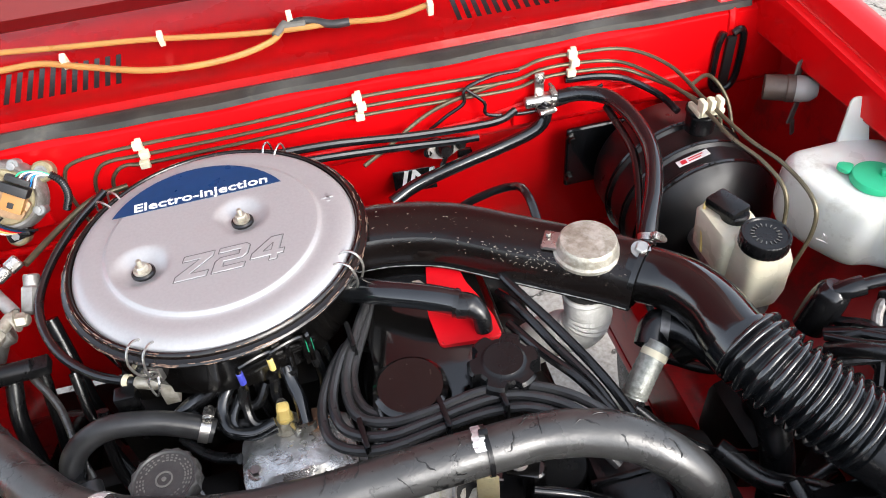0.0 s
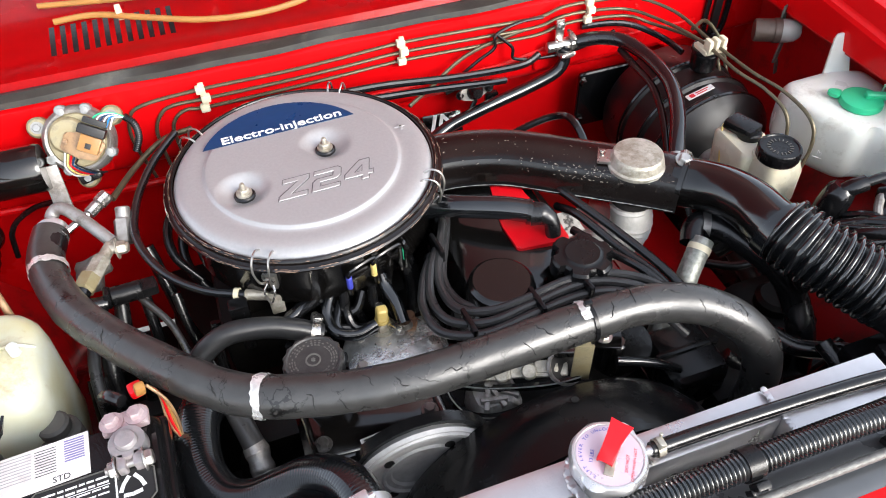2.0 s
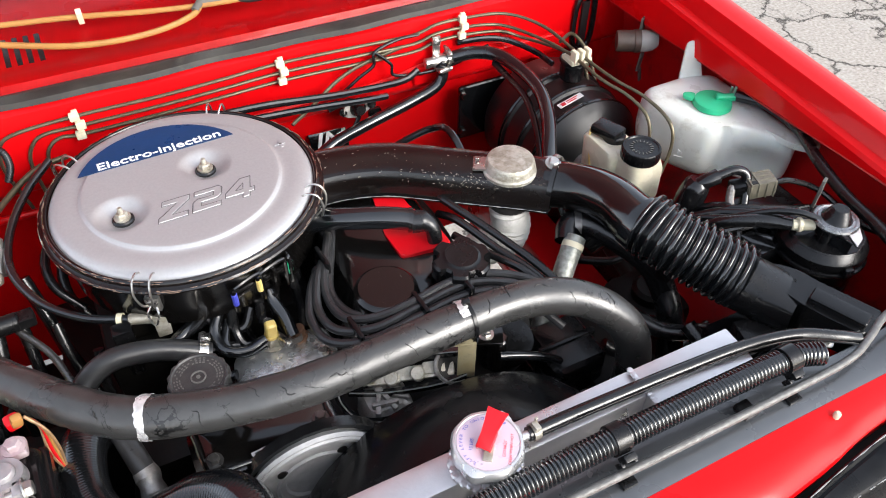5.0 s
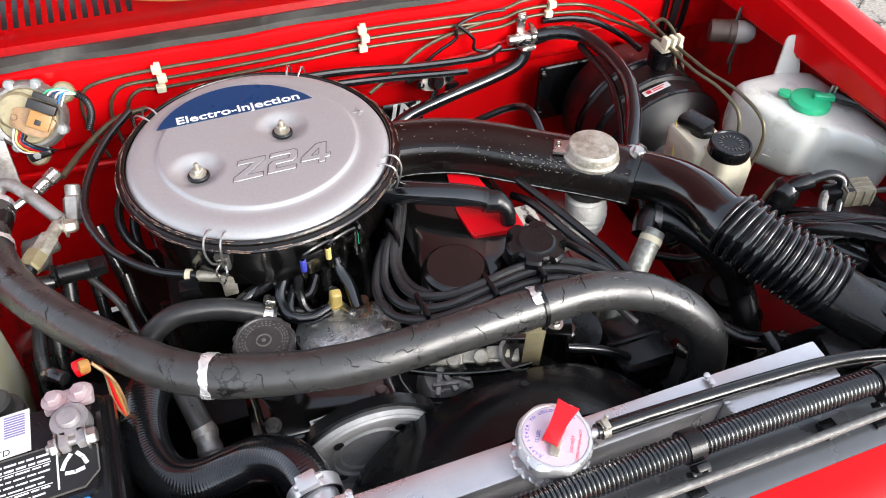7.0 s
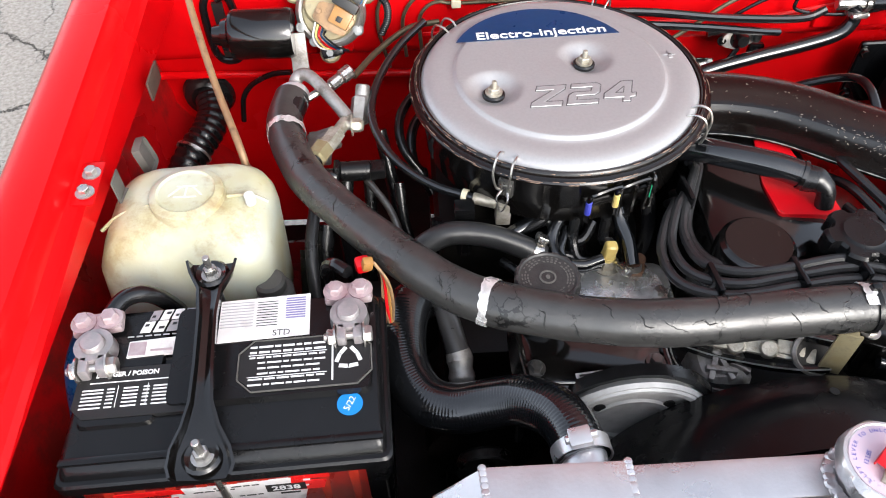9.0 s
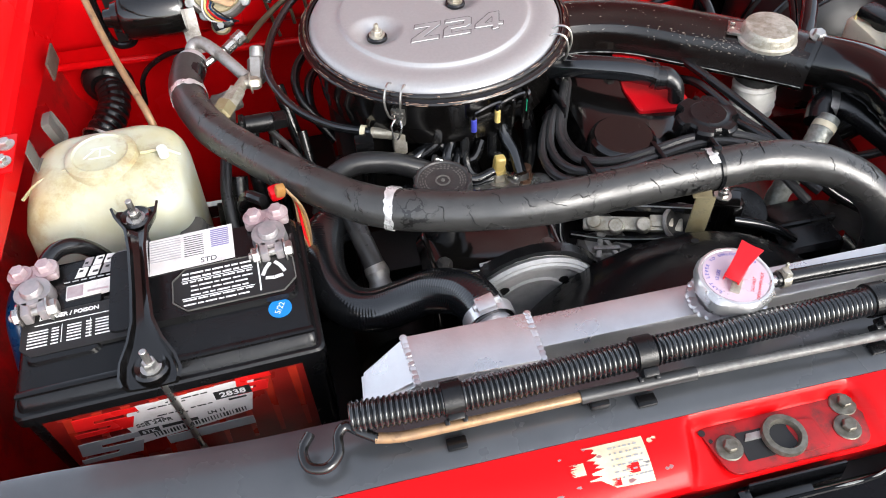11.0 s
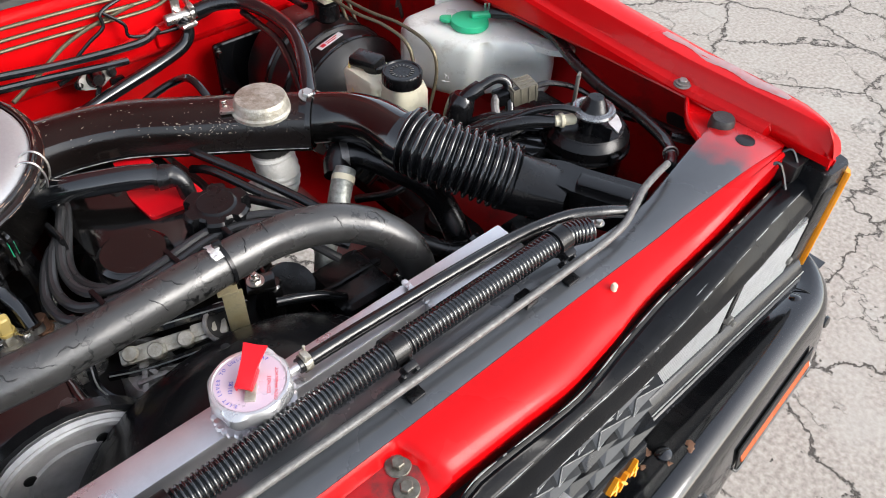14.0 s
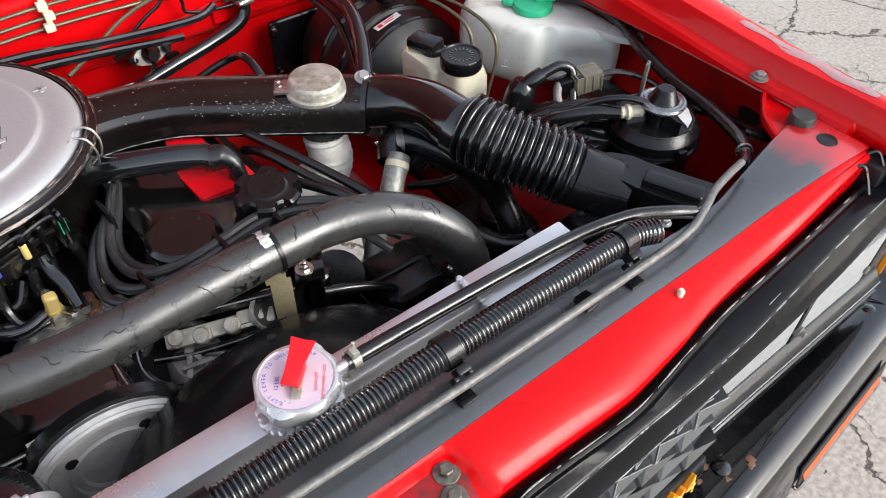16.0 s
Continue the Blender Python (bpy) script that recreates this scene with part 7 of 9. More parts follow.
for at, r in ((0.066, 0.1095), (0.115, 0.1085), (0.158, 0.1072)):
    part("ridge", lathe([(r - 0.003, at - 0.004), (r, at - 0.0028), (r + 0.0014, at), (r, at + 0.0028), (r - 0.003, at + 0.004)], BM, 72), BLACK_GLOSS, boost)
part("mounting_plate", box(0.445, 0.56, 0.742, 0.752, 0.755, 0.865, 0.006, 3), BLACK_PAINT, boost)
for x, z in ((0.452, 0.850), (0.452, 0.775), (0.545, 0.855)):
    part("plate_bolt", hexbolt((x, 0.742, z), 0.006, 0.006, (0, -1, 0)), BLACK_GLOSS, boost)
part("maker_sticker", block(0.046, 0.011, 0.0008, Matrix.Translation((0.560, 0.579, 0.9052)) @ pose(0, 0, 0, 0, -12, 4), 0), PAPER, boost, "worn white warning sticker")
part("sticker_print", join(*[block(w, h, 0.0004, Matrix.Translation((0.560, 0.579, 0.9058)) @ pose(0, 0, 0, 0, -12, 4) @ Matrix.Translation((x, y, 0)), 0) for x, y, w, h in ((-0.014, 0.0, 0.008, 0.007), (0.004, 0.002, 0.022, 0.0018), (0.002, -0.002, 0.018, 0.0018))]), RED_INK, boost)
master = thing("brake_master_cylinder", (0.53, 0.42, 0.80), "milky brake fluid reservoir with black caps on the master cylinder", "brake cylinder")
part("cylinder", join(rod((0.56, 0.545, 0.82), (0.535, 0.36, 0.845), 0.022, 20), rod((0.562, 0.55, 0.82), (0.56, 0.535, 0.82), 0.03, 20)), ALU_CAST, master)
part("reservoir", join(moulded([(0.508, 0.562, 0.35, 0.40, 0.862), (0.506, 0.563, 0.345, 0.405, 0.885), (0.505, 0.562, 0.346, 0.406, 0.93), (0.508, 0.558, 0.35, 0.402, 0.943)], 0.018, 6), moulded([(0.498, 0.552, 0.388, 0.46, 0.885), (0.495, 0.552, 0.386, 0.462, 0.935), (0.498, 0.549, 0.389, 0.459, 0.941)], 0.012, 6)), TANK_CREAM, master, smooth=60)
part("cap", ribbed_cap((0.531, 0.373, 0.944), 0.0275, 0.018, 30, 0.02), PLASTIC, master, "black screw cap")
part("cap_print", join(*[bars([(0.012, 0.0165, 0, 0.0012)], pose(0.531, 0.373, 0.9605, 0, 0, 20 * k), 0.0005) for k in range(18)]), PLASTIC_GREY, master)
part("level_switch", join(block(0.03, 0.042, 0.014, pose(0.522, 0.437, 0.951, 0, 0, 20), 0.004), rod((0.527, 0.426, 0.938), (0.527, 0.426, 0.95), 0.016, 20)), PLASTIC, master, "black level sensor cap")
part("sensor_wire", tube([(0.515, 0.455, 0.953), (0.503, 0.452, 0.945), (0.498, 0.44, 0.92), (0.496, 0.43, 0.89)], 0.0018, 6), YELLOW_PLUG, master)
prop = thing("brake_proportioning_valve", (0.59, 0.615, 0.90), "black brake valve with a white plastic line holder", "brake valve")
part("body", join(rod((0.588, 0.622, 0.915), (0.588, 0.622, 0.948), 0.02, 18), rod((0.588, 0.622, 0.948), (0.588, 0.622, 0.953), 0.023, 18)), PLASTIC, prop)
part("holder", join(box(0.57, 0.608, 0.60, 0.632, 0.952, 0.960, 0.002), *[box(0.572 + 0.012 * k, 0.579 + 0.012 * k, 0.597, 0.612, 0.955, 0.977, 0.002) for k in range(3)]), WHITE_CLIP, prop, "aged white line holder")

BRAKE = {"label": "olive coated steel brake line running along the firewall", "category": "brake line", "group": "brake lines"}
for k, (zz, first, tail) in enumerate((
        (0.0, [(-0.250, 0.742, 0.86), (-0.262, 0.748, 0.92), (-0.258, 0.750, 0.958), (-0.235, 0.750, 0.978)], [(0.528, 0.748, 0.985), (0.575, 0.70, 0.975), (0.588, 0.62, 0.966), (0.603, 0.535, 0.958), (0.621, 0.480, 0.953), (0.630, 0.428, 0.938), (0.627, 0.408, 0.905), (0.60, 0.395, 0.85)]),
        (-0.016, [(-0.225, 0.738, 0.88), (-0.228, 0.748, 0.93), (-0.215, 0.750, 0.958), (-0.195, 0.750, 0.968)], [(0.515, 0.748, 0.968), (0.55, 0.705, 0.965), (0.574, 0.625, 0.966), (0.586, 0.545, 0.957), (0.602, 0.497, 0.951), (0.611, 0.455, 0.935), (0.608, 0.435, 0.895), (0.585, 0.41, 0.85)]),
        (-0.030, [(-0.203, 0.738, 0.89), (-0.205, 0.748, 0.93), (-0.195, 0.750, 0.949), (-0.178, 0.750, 0.957)], [(0.52, 0.748, 0.955), (0.56, 0.735, 0.94), (0.585, 0.68, 0.945), (0.60, 0.62, 0.95)]))):
    middle = [(-0.152, 0.750, 0.984 + zz), (-0.04, 0.751, 0.983 + zz * 0.95), (0.05, 0.752, 0.985 + zz * 0.95), (0.142, 0.754, 0.988 + zz), (0.26, 0.752, 0.986 + zz), (0.36, 0.750, 0.984 + zz), (0.40, 0.748, 0.994 + zz), (0.449, 0.748, 0.994 + zz)]
    bl = solo("brake_line", tube(first + middle + tail, 0.0027, 8, 6), LINE, (0.14, 0.75, 0.98), BRAKE["label"], BRAKE["category"], BRAKE["group"])


def line_clip(x, y, z, n=3):
    c = thing("line_clip", (x, y, z), "aged white plastic clip holding brake lines", "clip", "brake line clips")
    part("holder", join(*[block(0.013, 0.010, 0.011, pose(x + (0.0022 if k % 2 else -0.0022), y, z - 0.015 * k, 0, 0, 0), 0.002) for k in range(n)], box(x - 0.004, x + 0.004, y, y + 0.006, z - 0.015 * (n - 1) - 0.008, z + 0.008, 0.001)), WHITE_CLIP, c)


for x, y, z in ((-0.152, 0.746, 0.986), (0.142, 0.750, 0.990), (0.449, 0.745, 0.996)):
    line_clip(x, y, z)

# ---- charcoal canister ----
can = thing("charcoal_canister", (0.645, 0.145, 0.80), "black plastic vapour canister with a silver-rimmed diaphragm", "canister")
CM = Matrix.Translation((0.645, 0.146, 0))
part("drum", lathe([(0, 0.80), (0.05, 0.80), (0.052, 0.805), (0.052, 0.925), (0.055, 0.927), (0.055, 0.938), (0.052, 0.942), (0.047, 0.947), (0.02, 0.949), (0, 0.949)], CM, 48), PLASTIC, can)
part("flange", lathe([(0.0515, 0.918), (0.0575, 0.9195), (0.0585, 0.922), (0.0575, 0.9245), (0.0515, 0.926)], CM, 48), PLASTIC, can)
part("top_disc", lathe([(0.044, 0.9478), (0.046, 0.9492), (0.0475, 0.9478)], CM, 48), PLASTIC, can)
part("latch_tab", block(0.012, 0.006, 0.014, pose(0.632, 0.090, 0.928, 0, 0, -12), 0.0015), PLASTIC, can)
part("stem", rod((0.645, 0.146, 0.945), (0.642, 0.142, 0.972), 0.013, 20), PLASTIC, can)
dia = part("diaphragm", lathe([(0, 0.0195), (0.0092, 0.0195), (0.0108, 0.0183), (0.0165, 0.0065), (0.0185, 0.0045), (0.0195, 0.0), (0, 0)], Matrix.Translation((0.640, 0.138, 0.973)), 32), PLASTIC, can)
part("rim", lathe([(0.018, 0.0045), (0.0215, 0.0035), (0.0235, 0.0048), (0.0262, 0.004), (0.0275, 0.001), (0.0262, -0.002), (0.018, -0.005), (0.018, 0.0045)], Matrix.Translation((0.640, 0.138, 0.973)), 40), DULL_RIM, dia, "bright metal rim")
part("rib", join(block(0.003, 0.03, 0.022, pose(0.632, 0.118, 0.955, 0, 0, 10), 0.001), rod((0.627, 0.132, 0.945), (0.627, 0.132, 0.968), 0.006, 12)), PLASTIC, can)
part("sticker", prism(round_outline([(0.655, 0.106), (0.672, 0.113), (0.685, 0.129), (0.688, 0.146), (0.677, 0.142), (0.662, 0.126)], 0.003), 0.9478, 0.9498, 0, m=None), PAPER, can, "torn white and blue sticker")
part("nipple", join(rod((0.623, 0.15, 0.962), (0.600, 0.165, 0.960), 0.007, 14), rod((0.610, 0.158, 0.9613), (0.605, 0.161, 0.961), 0.0093, 16)), WHITE_CLIP, can)
part("bracket", block(0.012, 0.004, 0.05, pose(0.668, 0.188, 0.965, 0, 0, 25), 0.001), PLASTIC_GREY, can)

# ---- wiper motor ----
wiper = thing("wiper_motor", (-0.40, 0.70, 0.92), "black wiper motor with a gold plated gear housing", "motor")
part("motor", lathe([(0, 0), (0.012, 0.0), (0.014, 0.010), (0.02, 0.012), (0.022, 0.02), (0.03, 0.024), (0.032, 0.03), (0.032, 0.098), (0.03, 0.103), (0, 0.103)], aim((-0.472, 0.690, 0.958), (-0.36, 0.690, 0.957)), 32), BLACK_GLOSS, wiper)
GM = Matrix.Translation((-0.322, 0.722, 0.965)) @ pose(0, 0, 0, 58, 0, 0)
part("gear_housing", moved(join(lathe([(0, 0.02), (0.018, 0.02), (0.022, 0.016), (0.034, 0.015), (0.038, 0.010), (0.042, 0.0), (0.042, -0.02), (0, -0.02)], None, 36), *[moved(join(rod((0.052, 0, -0.02), (0.052, 0, 0.002), 0.014, 16), box(0.03, 0.05, -0.011, 0.011, -0.02, 0.0, 0.003)), pose(0, 0, 0, 0, 0, a)) for a in (25, 150, 265)]), GM), BRASS, wiper, "gold zinc plated gear housing")
for a in (25, 150, 265):
    part("screw", moved(hexbolt((0.052 * math.cos(radians(a)), 0.052 * math.sin(radians(a)), 0.002), 0.0055, 0.004), GM), GALV, wiper)
part("housing_rim", moved(lathe([(0.036, 0.013), (0.0395, 0.0145), (0.0425, 0.012), (0.0455, 0.004), (0.0465, -0.01), (0.042, -0.012)], None, 44), GM), ALU_CAST, wiper, "corroded pale housing rim")
part("gear_cap", moved(lathe([(0, 0.024), (0.021, 0.0235), (0.024, 0.021), (0.025, 0.015), (0, 0.015)], Matrix.Translation((-0.008, 0.008, 0)), 30), GM), BRASS, wiper)
for a in (62, 104, 205, 238, 325):
    part("cover_screw", moved(join(lathe([(0, 0.0), (0.0052, 0.0), (0.005, 0.0025), (0, 0.0035)], Matrix.Translation((0.0405 * math.cos(radians(a)), 0.0405 * math.sin(radians(a)), 0.013)), 14), rod((0.0425 * math.cos(radians(a)), 0.0425 * math.sin(radians(a)), -0.008), (0.0425 * math.cos(radians(a)), 0.0425 * math.sin(radians(a)), 0.0125), 0.0075, 12)), GM), GALV, wiper)
part("switch_plate", moved(join(prism(round_outline([(-0.022, -0.006), (-0.010, 0.014), (0.020, 0.006), (0.034, -0.014), (0.016, -0.032), (-0.004, -0.022)], 0.004), 0.021, 0.028, 0.0015), lathe([(0, 0.031), (0.003, 0.031), (0.0035, 0.028), (0, 0.028)], Matrix.Translation((-0.012, 0.002, 0)), 12), lathe([(0, 0.031), (0.003, 0.031), (0.0035, 0.028), (0, 0.028)], Matrix.Translation((0.022, -0.022, 0)), 12)), GM), COPPER, wiper, "brass brown switch plate")
part("switch_box", moved(block(0.026, 0.022, 0.012, pose(0.016, -0.008, 0.033, 0, 0, -32), 0.001), GM), TAN_TUBE, wiper, "pale tan switch box")
part("connector", moved(join(block(0.034, 0.012, 0.018, pose(0.024, 0.008, 0.037, 0, 0, -32), 0.0015), block(0.030, 0.008, 0.012, pose(0.031, 0.018, 0.036, 0, 0, -32), 0.001), block(0.007, 0.007, 0.006, pose(0.014, -0.010, 0.038, 0, 0, -32), 0.0005)), GM), BLACK_INK, wiper)
for k, mat in enumerate((GREEN, PAPER, NAVY, PAPER, BLUE_STICKER, PAPER)):
    part("wire", tube([GM @ Vector((0.026 + 0.004 * k, 0.020 - 0.003 * k, 0.037)), GM @ Vector((0.038 + 0.003 * k, 0.027 - 0.002 * k, 0.040)), GM @ Vector((0.056, 0.024 - 0.001 * k, 0.036)), GM @ Vector((0.068, 0.016, 0.030))], 0.0011, 6), mat, wiper)
part("wire_loom", corrugated([tuple(GM @ Vector(q)) for q in ((0.066, 0.018, 0.030), (0.075, 0.006, 0.024), (0.075, -0.012, 0.014), (0.066, -0.03, 0.006))], 0.0052, 0.003, 0.0009, 12, 4), RUBBER, wiper)
for k, mat in enumerate((PAPER, YELLOW_PLUG, RED_PLASTIC, NAVY, BLACK_INK)):
    part("wire", tube([GM @ Vector((-0.018 + 0.003 * k, -0.012 - 0.003 * k, 0.024)), GM @ Vector((-0.022 + 0.004 * k, -0.03, 0.028 + 0.002 * k)), GM @ Vector((-0.016 + 0.006 * k, -0.044, 0.016)), GM @ Vector((0.004 + 0.004 * k, -0.05, -0.004))], 0.0013, 6), mat, wiper)
part("arm_bracket", join(block(0.022, 0.007, 0.062, pose(-0.366, 0.682, 0.925, -28, 0, 4), 0.002), block(0.010, 0.014, 0.05, pose(-0.372, 0.690, 0.918, -28, 0, 4), 0.002)), ALU_CAST, wiper)
part("lower_cover", moved(block(0.03, 0.024, 0.022, pose(-0.002, -0.046, -0.004, 0, 0, 12), 0.005), GM), PLASTIC, wiper)

# ---- hoses and pipes ----
big = thing("refrigerant_hose", (-0.02, 0.2, 0.96), "thick black foam-sleeved refrigerant hose with cracked skin and silver bands", "hose")
BIG = [(-0.362, 0.560, 0.952), (-0.368, 0.523, 0.95), (-0.361, 0.480, 0.953), (-0.335, 0.415, 0.958), (-0.295, 0.357, 0.964), (-0.246, 0.297, 0.970), (-0.198, 0.248, 0.975), (-0.160, 0.223, 0.978), (-0.105, 0.204, 0.980),
       (-0.049, 0.191, 0.983), (0.005, 0.187, 0.984), (0.063, 0.188, 0.985), (0.110, 0.190, 0.985), (0.158, 0.192, 0.984), (0.220, 0.192, 0.982), (0.275, 0.178, 0.976), (0.315, 0.156, 0.958), (0.340, 0.136, 0.925), (0.35, 0.128, 0.87), (0.35, 0.128, 0.80)]


def cracked(run, r):
    return r * (1 + 0.012 * math.sin(run * 47) + 0.01 * math.sin(run * 133 + 1.0))


sleeve = part("sleeve", tube(BIG, 0.0205, 28, 8, cracked), FOAM, big)


def crack(start, steps, seed, length=0.05, heading=0.0):
    """A dark split in the sleeve's skin that wanders over the surface."""
    rnd = random.Random(seed)
    line = spline(BIG, 8)
    k = min(range(len(line)), key=lambda i: (line[i] - Vector(start)).length)
    lengths = [0.0]
    for a, b in zip(line[k:], line[k + 1:]):
        lengths.append(lengths[-1] + (b - a).length)
    turn, run, ang = rnd.uniform(-1.3, 1.3), 0.0, radians(heading)
    pts = []
    for q in range(steps):
        i = max(0, min(len(line) - k - 2, sum(1 for v in lengths if v <= run) - 1))
        f = (run - lengths[i]) / max(1e-6, lengths[i + 1] - lengths[i])
        c = line[k + i].lerp(line[k + i + 1], f)
        d = (line[k + i + 1] - line[k + i]).normalized()
        side = d.cross(Vector((0, 0, 1))).normalized()
        out = side * math.cos(ang) + side.cross(d) * math.sin(ang)
        pts.append(c + out * (0.0207 * (1 + 0.012 * math.sin(run * 47)) - 0.0002))
        step = rnd.uniform(0.0012, 0.0032)
        run = max(0.0, run + step * math.cos(turn))
        ang += step * math.sin(turn) / 0.0205
        turn = max(-1.6, min(1.6, turn + rnd.uniform(-0.75, 0.75)))
    return tube(pts, [0.0002] + [0.0006 * rnd.uniform(0.4, 1.6) for _ in pts[2:]] + [0.0002], 6, 2)


SPLITS = ((0.02, 0.187, 0.05, 16, 70), (-0.02, 0.19, 0.03, 12, 60), (0.05, 0.187, 0.03, 12, 85), (-0.045, 0.19, 0.02, 10, 75), (0.10, 0.19, 0.010, 12, 95), (0.19, 0.192, 0.008, 10, 100), (0.235, 0.19, 0.02, 10, 80), (-0.12, 0.207, 0.03, 12, 60),
          (-0.30, 0.36, 0.012, 8, 80), (0.27, 0.18, 0.016, 9, 60), (0.125, 0.19, 0.009, 12, 70), (-0.005, 0.187, 0.02, 12, 50), (0.31, 0.16, 0.014, 9, 90), (-0.34, 0.42, 0.02, 8, 70), (0.08, 0.188, 0.022, 10, 60), (0.205, 0.192, 0.024, 10, 65),
          (-0.07, 0.196, 0.014, 9, 95), (0.175, 0.192, 0.006, 10, 45), (-0.09, 0.2, 0.02, 9, 40), (0.25, 0.186, 0.01, 9, 105), (0.035, 0.187, 0.012, 10, 110), (-0.2, 0.25, 0.016, 8, 70), (-0.24, 0.29, 0.01, 8, 95))
for n, (x, y, ln, st, hd) in enumerate(SPLITS):
    part("crack", crack((x, y, 0.98), st, n, ln, hd), BLACK_INK, sleeve)


def ragged_tape(a, b, r, width, seed, start=0.0, sweep=360.0):
    """A torn, crinkled strip of tape wrapped round a hose from a to b."""
    rnd = random.Random(seed)
    a, b = Vector(a), Vector(b)
    d = (b - a).normalized()
    side = d.cross(Vector((0, 0, 1))).normalized()
    up = side.cross(d)
    rows = []
    for k in range(41):
        t = radians(start + sweep * k / 40)
        w0, w1 = width * rnd.uniform(-0.62, -0.38), width * rnd.uniform(0.36, 0.64)
        lean = 0.25 * width * math.sin(t * 2 + seed)
        row = []
        for q in range(4):
            o = w0 + (w1 - w0) * q / 3 + lean
            rr = r + rnd.uniform(0.0, 0.0011)
            row.append(tuple((a + b) / 2 + d * o + (side * math.cos(t) + up * math.sin(t)) * rr))
        rows.append(row)
    return loft(rows, 0.0003)


part("tape_band", ragged_tape((-0.168, 0.228, 0.977), (-0.154, 0.220, 0.978), 0.0212, 0.009, 1), SILVER_TAPE, big, "crinkled silver tape band")
part("tape_band", ragged_tape((0.148, 0.192, 0.9845), (0.160, 0.192, 0.984), 0.0212, 0.010, 2, 60, 170), SILVER_TAPE, big, "torn strip of silver tape")
part("tape_band", ragged_tape((-0.3655, 0.503, 0.951), (-0.362, 0.487, 0.9525), 0.0212, 0.011, 3), SILVER_TAPE, big, "crinkled silver tape band")
part("tie_strap", tube([(0.1575, 0.192, 0.984), (0.1615, 0.192, 0.984)], 0.0222, 28, 2), PLASTIC, big)
part("tie_lock", block(0.008, 0.006, 0.010, pose(0.158, 0.1955, 1.0065, 10, 0, 0), 0.0015), PLASTIC, big)
part("crimp", tube([(-0.3615, 0.572, 0.952), (-0.361, 0.566, 0.952), (-0.361, 0.558, 0.9515), (-0.362, 0.552, 0.9515), (-0.3635, 0.545, 0.951)], [0.015, 0.019, 0.0165, 0.0195, 0.017], 24, 6), ALU, big, "crimped aluminium collar")
part("upper_sleeve", tube([(-0.363, 0.548, 0.9515), (-0.367, 0.525, 0.950), (-0.366, 0.503, 0.951)], [0.0195, 0.0198, 0.0198], 24, 6), RUBBER, big)
part("metal_pipe", tube([(-0.3615, 0.568, 0.952), (-0.358, 0.584, 0.960), (-0.347, 0.586, 0.966), (-0.332, 0.574, 0.962), (-0.312, 0.55, 0.952), (-0.296, 0.530, 0.942)], 0.0078, 14), ALU_CAST, big, "bent grey metal pipe")

acv = thing("refrigerant_valve", (-0.31, 0.5, 0.9), "cluster of grey and brass refrigerant fittings", "pipe fitting")
part("fitting", join(rod((-0.296, 0.532, 0.94), (-0.318, 0.484, 0.942), 0.0075, 12), rod((-0.308, 0.505, 0.942), (-0.325, 0.470, 0.941), 0.011, 6), rod((-0.303, 0.52, 0.941), (-0.278, 0.517, 0.94), 0.0065, 12), hexbolt((-0.292, 0.518, 0.9405), 0.0085, 0.010, (1, 0, 0))), TARNISH, acv)
part("brass_nut", rod((-0.321, 0.482, 0.942), (-0.331, 0.461, 0.941), 0.0125, 6), BRASS, acv, "brass hex nut")
part("black_elbow", tube([(-0.329, 0.466, 0.941), (-0.336, 0.452, 0.937), (-0.328, 0.444, 0.932), (-0.31, 0.446, 0.927)], 0.0095, 12), RUBBER, acv)
part("pressure_switch", join(rod((-0.312, 0.452, 0.930), (-0.305, 0.452, 0.929), 0.0135, 6), rod((-0.306, 0.452, 0.929), (-0.270, 0.456, 0.926), 0.0115, 18), block(0.024, 0.02, 0.014, pose(-0.266, 0.456, 0.926, 0, 0, 5), 0.003)), PLASTIC, acv, "black pressure switch")
part("solenoid", join(rod((-0.345, 0.52, 0.91), (-0.31, 0.53, 0.915), 0.014, 16), box(-0.345, -0.32, 0.50, 0.53, 0.895, 0.925, 0.003), rod((-0.335, 0.505, 0.915), (-0.325, 0.49, 0.915), 0.008, 10)), ALU_CAST, acv)
part("hex_fitting", join(rod((-0.285, 0.54, 0.925), (-0.28, 0.565, 0.945), 0.0125, 6), rod((-0.281, 0.56, 0.94), (-0.278, 0.575, 0.955), 0.009, 14)), ALU_CAST, acv)
part("fine_pipe", tube([(-0.276, 0.452, 0.915), (-0.25, 0.415, 0.90), (-0.235, 0.37, 0.88), (-0.225, 0.345, 0.86)], 0.0042, 10), DARK_STEEL, acv)
part("plug_lead", join(tube([(-0.352, 0.56, 0.945), (-0.31, 0.585, 0.955), (-0.30, 0.59, 0.958)], 0.0045, 8), rod((-0.318, 0.578, 0.953), (-0.305, 0.588, 0.957), 0.0075, 10), rod((-0.305, 0.588, 0.957), (-0.292, 0.598, 0.961), 0.009, 10)), STEEL, acv)

upper = thing("radiator_hose", (-0.18, 0.2, 0.86), "smooth black moulded radiator hose with a bright clamp", "hose")
part("hose", corrugated([(-0.215, 0.305, 0.885), (-0.232, 0.285, 0.897), (-0.240, 0.25, 0.898), (-0.238, 0.212, 0.896), (-0.222, 0.180, 0.895), (-0.195, 0.166, 0.898), (-0.165, 0.163, 0.908), (-0.138, 0.157, 0.922), (-0.115, 0.138, 0.936), (-0.103, 0.115, 0.943), (-0.098, 0.088, 0.944)], 0.0227, 0.0031, 0.0002, 28, 4), RUBBER_SHINY, upper)
